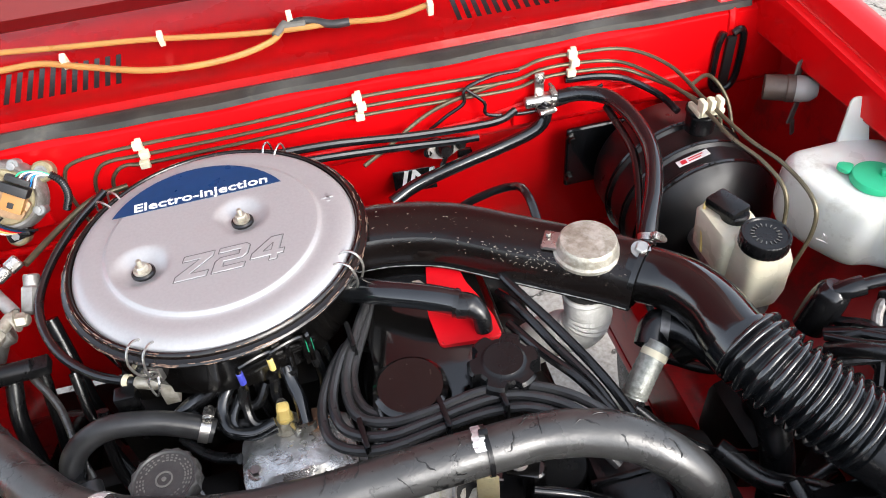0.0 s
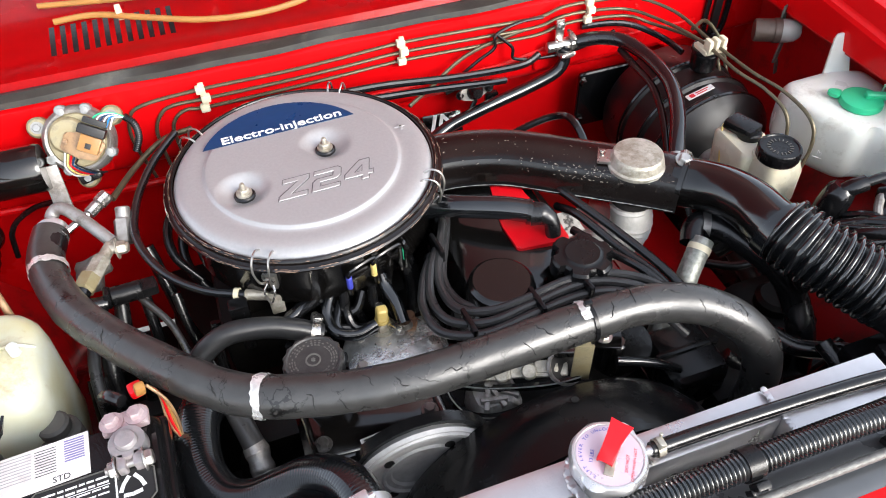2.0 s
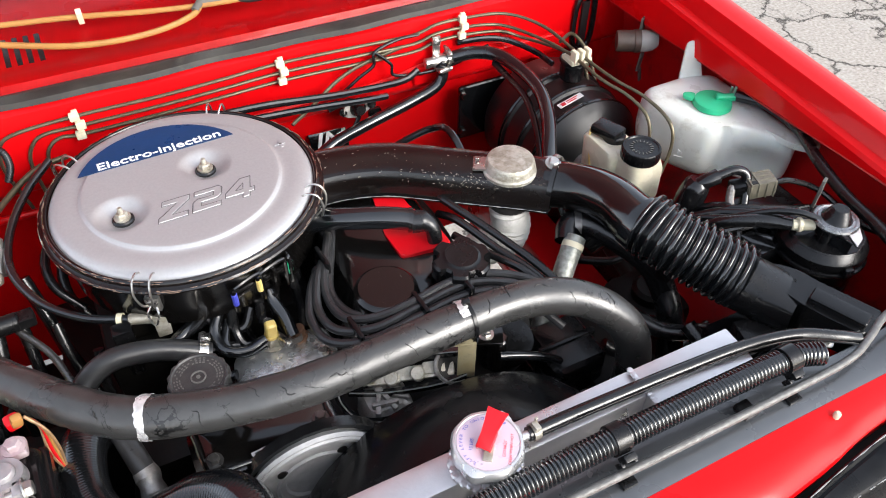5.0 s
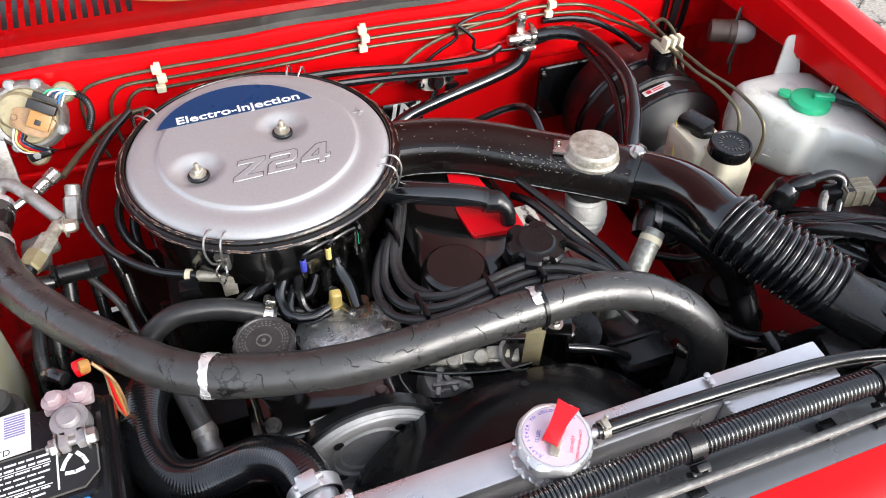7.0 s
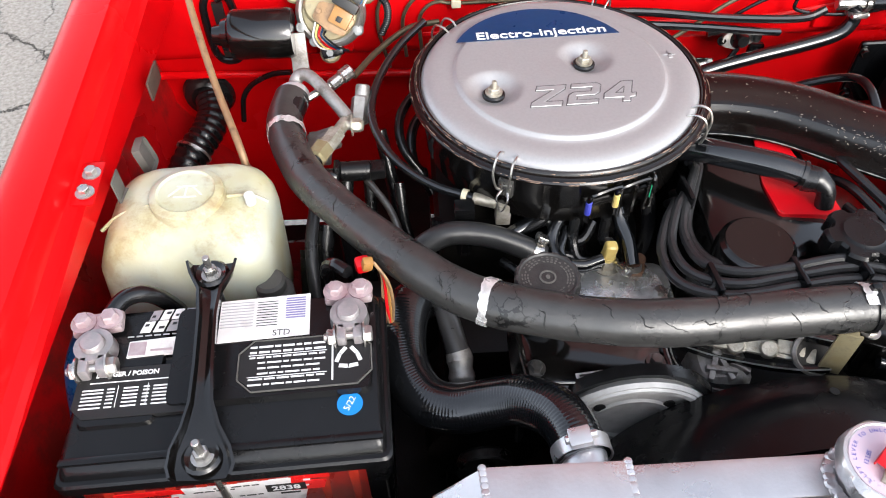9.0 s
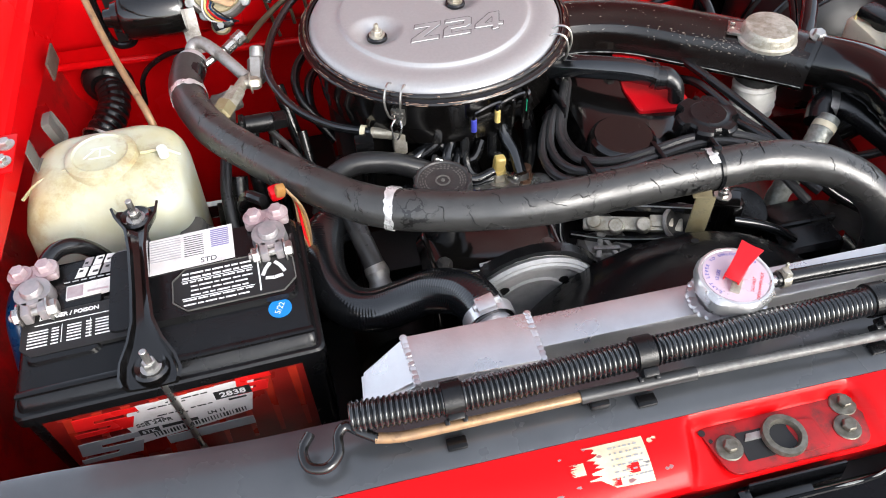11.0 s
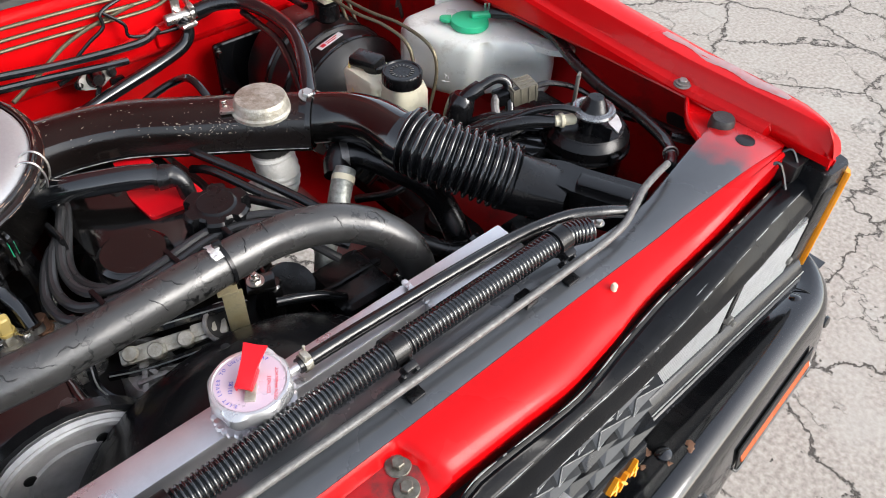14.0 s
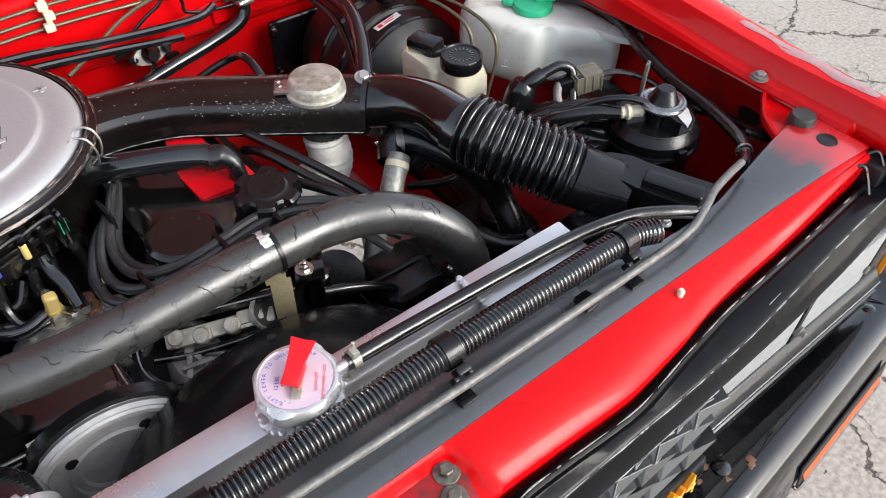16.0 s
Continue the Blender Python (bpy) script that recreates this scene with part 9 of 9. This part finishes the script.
part("hose", tube([(0.425, 0.732, 0.938), (0.455, 0.718, 0.946), (0.482, 0.69, 0.950), (0.492, 0.64, 0.952), (0.487, 0.58, 0.956), (0.475, 0.535, 0.957), (0.455, 0.49, 0.952), (0.435, 0.455, 0.940), (0.422, 0.43, 0.925)], 0.0108, 16), RUBBER_SHINY, vac)
part("clamp", clamp((0.425, 0.436, 0.928), (-0.3, -0.6, -0.4), 0.0105, 0.008, True, 18, 40), STEEL, vac)
part("loom_tube", tube([(0.480, 0.69, 0.935), (0.478, 0.64, 0.935), (0.47, 0.58, 0.94), (0.455, 0.53, 0.938), (0.44, 0.49, 0.93), (0.425, 0.45, 0.91), (0.41, 0.42, 0.89)], 0.0055, 12), RUBBER, vac)
part("thin_hose", tube([(0.30, 0.44, 0.95), (0.30, 0.50, 0.975), (0.29, 0.54, 0.96), (0.24, 0.56, 0.93), (0.20, 0.56, 0.90)], 0.005, 10), RUBBER, vac)
for nm, pts, r, mt, lb in (
        ("vacuum_pipe", [(0.02, 0.70, 0.962), (0.10, 0.705, 0.955), (0.20, 0.712, 0.938), (0.29, 0.722, 0.925), (0.335, 0.728, 0.922), (0.36, 0.733, 0.930)], 0.0058, RUBBER_SHINY, "black rubber vacuum pipe in front of the firewall"),
        ("vacuum_pipe", [(0.02, 0.69, 0.950), (0.10, 0.695, 0.942), (0.18, 0.705, 0.928), (0.26, 0.715, 0.912), (0.30, 0.725, 0.902)], 0.0055, RUBBER_SHINY, "black rubber vacuum pipe in front of the firewall"),
        ("throttle_cable", [(0.13, 0.69, 0.92), (0.17, 0.71, 0.93), (0.22, 0.735, 0.945), (0.26, 0.745, 0.955), (0.30, 0.748, 0.962), (0.34, 0.75, 0.968)], 0.003, LINE, "thin cable rising to the firewall"),
        ("wiring_lead", [(0.235, 0.742, 0.92), (0.26, 0.738, 0.94), (0.285, 0.738, 0.955), (0.29, 0.742, 0.975), (0.33, 0.746, 0.985), (0.37, 0.748, 0.984)], 0.0026, RUBBER, "thin black lead clipped to the firewall"),
        ("wiring_lead", [(0.29, 0.742, 0.975), (0.315, 0.738, 0.95), (0.32, 0.735, 0.93), (0.38, 0.735, 0.92), (0.44, 0.735, 0.925), (0.49, 0.73, 0.945)], 0.0026, RUBBER, "thin black lead clipped to the firewall"),
        ("wiring_lead", [(0.20, 0.73, 0.90), (0.24, 0.735, 0.905), (0.255, 0.735, 0.885), (0.245, 0.73, 0.86), (0.225, 0.72, 0.845)], 0.004, RUBBER, "black lead into the firewall grommet"),
        ("steel_pipe", [(0.44, 0.75, 0.952), (0.49, 0.745, 0.950), (0.53, 0.735, 0.942), (0.565, 0.70, 0.93), (0.575, 0.66, 0.925)], 0.005, RUBBER_SHINY, "dark pipe curving down to the brake valve"),
        ("brake_pipe", [(0.60, 0.60, 0.95), (0.625, 0.64, 0.93), (0.635, 0.64, 0.90), (0.62, 0.60, 0.88), (0.60, 0.57, 0.86)], 0.003, LINE, "thin brake pipe looping beside the booster"),
        ("brake_pipe", [(0.60, 0.68, 0.95), (0.64, 0.70, 0.945), (0.665, 0.68, 0.91), (0.66, 0.64, 0.87), (0.645, 0.60, 0.85)], 0.003, LINE, "thin brake pipe looping beside the booster")):
    solo(nm, tube(pts, r, 10), mt, pts[0], lb, "pipe" if "pipe" in nm else "cable", "firewall pipes and leads")
gro = thing("firewall_grommet", (0.255, 0.74, 0.87), "black rubber cable grommet bolted to the firewall", "grommet", "firewall grommets")
part("plate", moved(prism(round_outline([(-0.028, -0.008), (0.0, -0.017), (0.028, -0.006), (0.026, 0.008), (0.0, 0.016), (-0.026, 0.008)], 0.008), 0, 0.006, 0.002), Matrix.Translation((0.252, 0.742, 0.885)) @ pose(0, 0, 0, 75, 0, 10)), ALU_CAST, gro)
part("boss", join(lathe([(0, 0.018), (0.008, 0.018), (0.013, 0.008), (0.015, 0.0), (0, 0)], Matrix.Translation((0.252, 0.738, 0.886)) @ pose(0, 0, 0, 75, 0, 0), 18), hexbolt((0.228, 0.737, 0.884), 0.005, 0.004, (0, -1, 0.3)), hexbolt((0.277, 0.737, 0.887), 0.005, 0.004, (0, -1, 0.3))), RUBBER, gro)
solo("firewall_tab", join(block(0.022, 0.004, 0.03, pose(0.283, 0.74, 0.86, 0, 0, 0), 0.005), rod((0.283, 0.737, 0.865), (0.283, 0.733, 0.865), 0.004, 10)), RUBBER, (0.283, 0.74, 0.85), "small black rubber tab on the firewall", "grommet")
IN_AT = Matrix.Translation((0.208, 0.770, 0.812)) @ pose(0, 0, 0, 62, 0, -4)
label_plate = solo("id_label", block(0.066, 0.034, 0.002, IN_AT, 0.0005), BLACK_PAINT, (0.208, 0.770, 0.80), "black and silver label on the firewall", "label")
part("mark", letters("IN", 0.040, IN_AT @ Matrix.Translation((0, 0, 0.0012)), 0.0003, 0.25, 1.25, 1.0, 0.0006), WHITE_INK, label_plate)
under = thing("underhood_lamp", (0.735, 0.63, 0.93), "cylindrical under-hood lamp with a frosted lens", "lamp")
part("sleeve", lathe([(0, 0), (0.017, 0), (0.018, 0.004), (0.018, 0.028), (0.0195, 0.03), (0.0195, 0.04), (0, 0.04)], aim((0.700, 0.655, 0.94), (0.76, 0.62, 0.943)), 24), LAMP_BROWN, under)
part("lens", lathe([(0.018, 0.038), (0.0185, 0.05), (0.0165, 0.062), (0.010, 0.070), (0, 0.072)], aim((0.700, 0.655, 0.94), (0.76, 0.62, 0.943)), 24), FROSTED, under)
part("bracket", join(block(0.012, 0.003, 0.05, pose(0.748, 0.638, 0.905, 0, 10, 20), 0.001), block(0.008, 0.003, 0.03, pose(0.755, 0.64, 0.868, 0, -20, 20), 0.001), block(0.02, 0.003, 0.03, pose(0.742, 0.645, 0.965, 0, 0, 30), 0.001)), PLASTIC_GREY, under)
duct2 = thing("drain_hose", (-0.5, 0.65, 0.82), "black rubber hose through a round firewall grommet", "hose")
part("grommet", lathe([(0, 0.014), (0.024, 0.014), (0.031, 0.009), (0.035, 0.008), (0.039, 0.0), (0, 0)], Matrix.Translation((-0.527, 0.771, 0.806)) @ pose(0, 0, 0, 90, 0, 0), 32), RUBBER, duct2)
part("hose", corrugated([(-0.524, 0.765, 0.805), (-0.518, 0.735, 0.796), (-0.524, 0.705, 0.788), (-0.540, 0.672, 0.780), (-0.553, 0.64, 0.768), (-0.56, 0.60, 0.74)], 0.024, 0.012, 0.0018, 22, 6), RUBBER, duct2)
part("clip", clamp((-0.541, 0.670, 0.7795), (-0.4, -0.85, -0.3), 0.0252, 0.004, False), STEEL, duct2)
solo("hood_prop_rod", tube([(-0.404, 0.442, 0.90), (-0.404, 0.445, 0.965), (-0.437, 0.528, 0.998), (-0.462, 0.60, 1.03), (-0.482, 0.668, 1.055), (-0.53, 0.85, 1.12), (-0.55, 0.93, 1.155)], 0.0042, 12, 6), COPPER, (-0.404, 0.442, 0.9), "thin brass coloured prop rod rising to the hood", "stay rod")
for k, (pts, r, mt) in enumerate(((((-0.20, 0.69, 0.965), (-0.235, 0.645, 0.957), (-0.262, 0.585, 0.948), (-0.268, 0.525, 0.942), (-0.245, 0.465, 0.936), (-0.205, 0.423, 0.932), (-0.16, 0.40, 0.930)), 0.0052, RUBBER_SHINY),
                              (((-0.17, 0.63, 0.905), (-0.21, 0.605, 0.92), (-0.235, 0.565, 0.915), (-0.235, 0.525, 0.90), (-0.21, 0.50, 0.87)), 0.006, RUBBER), (((-0.16, 0.62, 0.885), (-0.205, 0.585, 0.90), (-0.222, 0.55, 0.90), (-0.222, 0.515, 0.88), (-0.20, 0.49, 0.85)), 0.0065, RUBBER),
                              (((-0.29, 0.60, 0.95), (-0.26, 0.66, 0.945), (-0.22, 0.70, 0.95), (-0.18, 0.72, 0.945)), 0.004, LINE), (((-0.478, 0.742, 0.775), (-0.474, 0.745, 0.80), (-0.468, 0.745, 0.82), (-0.452, 0.744, 0.840), (-0.42, 0.738, 0.860), (-0.39, 0.73, 0.868)), 0.004, RUBBER))):
    solo("engine_hose", tube(pts, r, 12), mt, pts[0], "thin black hose beside the air cleaner", "hose", "hoses beside the air cleaner")
fit_end = thing("vacuum_fitting", (-0.15, 0.40, 0.91), "white and brass hose fitting below the air cleaner", "pipe fitting")
part("band", clamp((-0.168, 0.404, 0.9305), (0.9, -0.4, 0), 0.0058, 0.006, False), WHITE_CLIP, fit_end)
part("brass", join(rod((-0.160, 0.400, 0.930), (-0.135, 0.392, 0.928), 0.0065, 12), block(0.016, 0.016, 0.03, pose(-0.128, 0.390, 0.918, 0, 0, 0), 0.002), rod((-0.128, 0.39, 0.925), (-0.10, 0.384, 0.927), 0.006, 12)), TARNISH, fit_end)
part("injector", join(rod((-0.17, 0.385, 0.86), (-0.17, 0.388, 0.915), 0.0095, 14), block(0.022, 0.018, 0.022, pose(-0.17, 0.388, 0.922, 0, 0, 0), 0.003)), PLASTIC, fit_end)
VAC = [[(-0.052, 0.372, 0.925), (-0.055, 0.36, 0.90), (-0.05, 0.345, 0.885), (-0.03, 0.342, 0.882)], [(-0.02, 0.368, 0.925), (-0.022, 0.358, 0.90), (-0.018, 0.348, 0.905)], [(0.0, 0.372, 0.925), (-0.004, 0.362, 0.895), (0.005, 0.345, 0.87), (0.012, 0.335, 0.865)], [(0.025, 0.382, 0.93), (0.028, 0.372, 0.90), (0.022, 0.355, 0.87)],
       [(-0.085, 0.385, 0.92), (-0.07, 0.37, 0.90), (-0.045, 0.362, 0.895), (-0.03, 0.375, 0.91)], [(-0.115, 0.37, 0.90), (-0.09, 0.352, 0.89), (-0.06, 0.348, 0.886), (-0.035, 0.338, 0.879)], [(-0.13, 0.36, 0.87), (-0.10, 0.33, 0.87), (-0.07, 0.315, 0.875)], [(0.035, 0.40, 0.92), (0.04, 0.39, 0.88), (0.03, 0.37, 0.85)],
       [(-0.04, 0.39, 0.92), (-0.04, 0.375, 0.88), (-0.03, 0.36, 0.85)], [(-0.065, 0.392, 0.93), (-0.085, 0.378, 0.915), (-0.115, 0.372, 0.90), (-0.15, 0.37, 0.89)]]
for pts, r in (([(-0.064, 0.381, 0.918), (-0.075, 0.366, 0.910), (-0.0785, 0.352, 0.903), (-0.072, 0.3345, 0.897), (-0.050, 0.3285, 0.893), (-0.027, 0.333, 0.896)], 0.0066), ([(-0.060, 0.372, 0.905), (-0.07, 0.345, 0.896), (-0.055, 0.331, 0.886), (-0.028, 0.334, 0.884)], 0.005), ([(-0.125, 0.369, 0.897), (-0.098, 0.380, 0.906), (-0.066, 0.385, 0.916), (-0.05, 0.386, 0.924)], 0.0092),
               ([(0.004, 0.325, 0.893), (0.002, 0.345, 0.905), (-0.004, 0.365, 0.915), (-0.006, 0.378, 0.925)], 0.0075)):
    solo("vacuum_hose", tube(pts, r, 12), RUBBER_SHINY, pts[0], "glossy black hose to the cast water outlet", "hose", "vacuum hoses")
solo("hose_clamp", clamp((0.004, 0.3245, 0.891), (0, 0.35, 0.9), 0.0082, 0.007, True, 18, 20), STEEL, (0.004, 0.3245, 0.887), "small worm-drive clamp on a sensor hose", "hose clamp")
for pts in VAC:
    solo("vacuum_hose", tube(pts, 0.0058, 10), RUBBER, pts[0], "short black vacuum hose under the air cleaner", "hose", "vacuum hoses")

# ---- tubes on the cowl ----
for nm, pts, r in (("washer_tube", [(-0.345, 0.945, 1.052), (-0.25, 0.925, 1.052), (-0.12, 0.90, 1.052), (-0.02, 0.876, 1.050), (0.06, 0.862, 1.049), (0.14, 0.852, 1.05), (0.21, 0.83, 1.055), (0.27, 0.82, 1.07)], 0.0042),
                   ("washer_tube", [(-0.325, 0.90, 1.046), (-0.27, 0.895, 1.048), (-0.21, 0.868, 1.046), (-0.13, 0.835, 1.042), (-0.06, 0.825, 1.04), (0.0, 0.832, 1.04), (0.045, 0.845, 1.045), (0.062, 0.862, 1.05)], 0.0045)):
    solo(nm, tube(pts, r, 10), TAN_TUBE, pts[3], "yellowed plastic washer tube clipped below the hood", "tube", "washer tubes")
jn = thing("tube_joint", (0.06, 0.86, 1.045), "black plastic tee joint in the washer tube", "pipe fitting")
part("tee", join(rod((0.05, 0.85, 1.048), (0.068, 0.872, 1.054), 0.006, 12), rod((0.06, 0.866, 1.052), (0.095, 0.862, 1.052), 0.0062, 12)), PLASTIC_GREY, jn)
part("hose", tube([(0.075, 0.868, 1.054), (0.10, 0.866, 1.054), (0.13, 0.852, 1.050), (0.155, 0.849, 1.05)], 0.006, 12), RUBBER_GREY, jn)
for x, y, z in ((-0.235, 0.885, 1.05), (-0.105, 0.897, 1.052), (0.075, 0.872, 1.06), (0.265, 0.818, 1.065)):
    c = solo("tube_clip", block(0.008, 0.012, 0.02, pose(x, y, z, 20, 0, 0), 0.001), WHITE_CLIP, (x, y, z), "aged cream plastic clip on a washer tube", "clip", "tube clips")

# ---- battery cables and small fittings ----
cab = thing("battery_cable", (-0.275, 0.26, 0.97), "battery cable with a red boot and an orange fusible link", "cable")
part("red_boot", block(0.014, 0.013, 0.014, pose(-0.272, 0.27, 0.983, 10, 0, 15), 0.004), RED_PLASTIC, cab)
part("fuse_link", block(0.010, 0.009, 0.014, pose(-0.267, 0.264, 0.990, 10, 10, 15), 0.003), TAN_TUBE, cab, "orange-brown fusible link")
part("lead", tube([(-0.285, 0.26, 0.985), (-0.30, 0.275, 0.98), (-0.31, 0.29, 0.95), (-0.305, 0.30, 0.90)], 0.006, 10), RUBBER, cab)
for k in range(4):
    part("strand", tube([(-0.262, 0.27, 0.985), (-0.250 - 0.002 * k, 0.262 + 0.003 * k, 0.965), (-0.247 - 0.003 * k, 0.255, 0.94), (-0.25, 0.25, 0.91)], 0.0016, 6), (COPPER, TAN_TUBE, RED_PLASTIC, COPPER)[k], cab)
neg = thing("ground_cable", (-0.52, 0.24, 0.95), "black ground cable arching behind the battery", "cable")
part("lead", tube([(-0.494, 0.230, 0.975), (-0.482, 0.250, 0.977), (-0.465, 0.260, 0.968), (-0.45, 0.264, 0.94), (-0.445, 0.268, 0.90)], 0.008, 12), RUBBER, neg)
part("taped_loom", tube([(-0.53, 0.25, 0.93), (-0.525, 0.225, 0.945), (-0.525, 0.20, 0.94), (-0.53, 0.18, 0.90)], 0.011, 12), NAVY, neg, "blue taped loom")

# ---- darker masses added low in the bay, standing in for its shade ----
solo("exhaust_manifold", join(tube([(0.265, 0.60, 0.79), (0.272, 0.52, 0.79), (0.272, 0.42, 0.77), (0.268, 0.34, 0.73), (0.27, 0.30, 0.62)], 0.024, 16), *[tube([(0.235, y, 0.82), (0.255, y, 0.815), (0.27, y - 0.01, 0.79)], 0.02, 12) for y in (0.36, 0.44, 0.52, 0.60)]), DARK, (0.26, 0.45, 0.62), "dark exhaust manifold low beside the engine", "exhaust manifold")
solo("steering_box", join(box(0.50, 0.60, 0.25, 0.36, 0.56, 0.72, 0.02), rod((0.56, 0.34, 0.70), (0.60, 0.70, 0.72), 0.014, 12), rod((0.55, 0.30, 0.70), (0.55, 0.30, 0.74), 0.03, 18)), DARK, (0.55, 0.31, 0.56), "dark steering box and shaft", "steering box")
alt = thing("alternator", (-0.16, 0.26, 0.65), "dark alternator low beside the engine", "alternator")
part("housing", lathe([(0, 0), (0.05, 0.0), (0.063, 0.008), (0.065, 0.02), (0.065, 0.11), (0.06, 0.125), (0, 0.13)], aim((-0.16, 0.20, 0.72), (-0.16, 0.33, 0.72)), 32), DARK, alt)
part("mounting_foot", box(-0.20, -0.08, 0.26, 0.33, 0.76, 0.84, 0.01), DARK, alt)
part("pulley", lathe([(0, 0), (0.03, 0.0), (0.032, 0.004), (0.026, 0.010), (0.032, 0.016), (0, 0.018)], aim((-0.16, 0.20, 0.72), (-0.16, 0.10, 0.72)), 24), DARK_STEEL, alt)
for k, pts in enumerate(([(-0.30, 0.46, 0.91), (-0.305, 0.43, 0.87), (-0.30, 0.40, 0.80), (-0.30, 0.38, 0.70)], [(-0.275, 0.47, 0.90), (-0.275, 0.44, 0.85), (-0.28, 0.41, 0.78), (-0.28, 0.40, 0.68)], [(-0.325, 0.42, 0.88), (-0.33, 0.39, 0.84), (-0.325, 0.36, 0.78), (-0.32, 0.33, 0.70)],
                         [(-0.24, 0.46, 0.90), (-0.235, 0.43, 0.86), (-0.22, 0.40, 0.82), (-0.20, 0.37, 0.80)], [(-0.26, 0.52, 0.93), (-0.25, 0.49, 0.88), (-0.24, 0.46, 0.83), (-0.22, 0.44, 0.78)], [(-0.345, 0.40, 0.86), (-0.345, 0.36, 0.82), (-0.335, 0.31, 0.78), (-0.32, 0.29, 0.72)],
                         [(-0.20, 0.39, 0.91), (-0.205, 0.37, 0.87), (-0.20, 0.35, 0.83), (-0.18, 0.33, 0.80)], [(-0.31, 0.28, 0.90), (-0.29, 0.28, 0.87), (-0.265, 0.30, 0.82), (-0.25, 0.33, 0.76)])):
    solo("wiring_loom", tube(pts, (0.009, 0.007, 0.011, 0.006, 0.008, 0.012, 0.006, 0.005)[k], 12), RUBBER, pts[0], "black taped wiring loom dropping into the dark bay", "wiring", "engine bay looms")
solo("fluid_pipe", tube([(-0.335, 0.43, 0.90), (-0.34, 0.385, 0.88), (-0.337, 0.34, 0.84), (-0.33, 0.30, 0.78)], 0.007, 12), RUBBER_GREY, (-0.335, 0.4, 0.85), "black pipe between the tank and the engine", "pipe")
# Unseen dark panel, added to deepen the shade on the left.
solo("bay_shade_panel", box(-0.36, -0.20, 0.37, 0.40, 0.55, 0.80, 0.01), DARK, (-0.28, 0.385, 0.55), "dark panel added low in the bay for shade", "panel")
for pts, r in (([(0.40, 0.20, 0.86), (0.43, 0.16, 0.85), (0.47, 0.13, 0.86), (0.50, 0.09, 0.87)], 0.011), ([(0.44, 0.14, 0.88), (0.445, 0.10, 0.86), (0.43, 0.08, 0.80)], 0.010), ([(0.47, 0.12, 0.89), (0.475, 0.085, 0.87), (0.48, 0.07, 0.80)], 0.008), ([(0.36, 0.19, 0.83), (0.40, 0.16, 0.80), (0.46, 0.16, 0.78), (0.54, 0.18, 0.78)], 0.009),
              ([(0.33, 0.25, 0.89), (0.36, 0.22, 0.87), (0.40, 0.20, 0.85), (0.45, 0.20, 0.82)], 0.006), ([(0.52, 0.24, 0.86), (0.49, 0.28, 0.86), (0.45, 0.30, 0.84), (0.42, 0.34, 0.82)], 0.006), ([(0.60, 0.06, 0.93), (0.56, 0.06, 0.91), (0.51, 0.05, 0.90), (0.47, 0.06, 0.88)], 0.006)):
    solo("engine_hose", tube(pts, r, 12), RUBBER, pts[0], "black rubber hose low in the dark bay", "hose", "hoses low in the bay")
solo("bellows_support", join(box(0.44, 0.50, 0.06, 0.12, 0.84, 0.90, 0.006), block(0.05, 0.03, 0.03, pose(0.475, 0.075, 0.912, 0, 0, -15), 0.004)), PLASTIC, (0.47, 0.09, 0.84), "black plastic connector block under the snorkel", "connector")


# ---- front wheels, under the fenders ----
def front_wheel(x):
    m = Matrix.Translation((x, 0.45, 0.33)) @ pose(0, 0, 0, 0, 90, 0)
    w = part("wheel", lathe([(0, -0.02), (0.08, -0.02), (0.10, 0.0), (0.18, 0.01), (0.195, 0.07), (0.203, 0.075), (0.203, -0.075), (0.195, -0.07), (0.15, -0.05), (0, -0.05)], m, 40), DARK_STEEL, body)
    part("tyre", lathe([(0.20, -0.095), (0.24, -0.10), (0.30, -0.10), (0.323, -0.088), (0.33, -0.06), (0.33, 0.06), (0.323, 0.088), (0.30, 0.10), (0.24, 0.10), (0.20, 0.095), (0.20, -0.095)], m, 48), RUBBER, w)


front_wheel(CENTRE + 0.58)
front_wheel(CENTRE - 0.58)
part("axle", rod((CENTRE - 0.52, 0.45, 0.33), (CENTRE + 0.52, 0.45, 0.33), 0.04, 16), DARK, body)
for x in (-0.28, 0.28):
    part("axle_mount", box(CENTRE + x - 0.03, CENTRE + x + 0.03, 0.42, 0.48, 0.34, 0.51, 0.006), DARK, body)
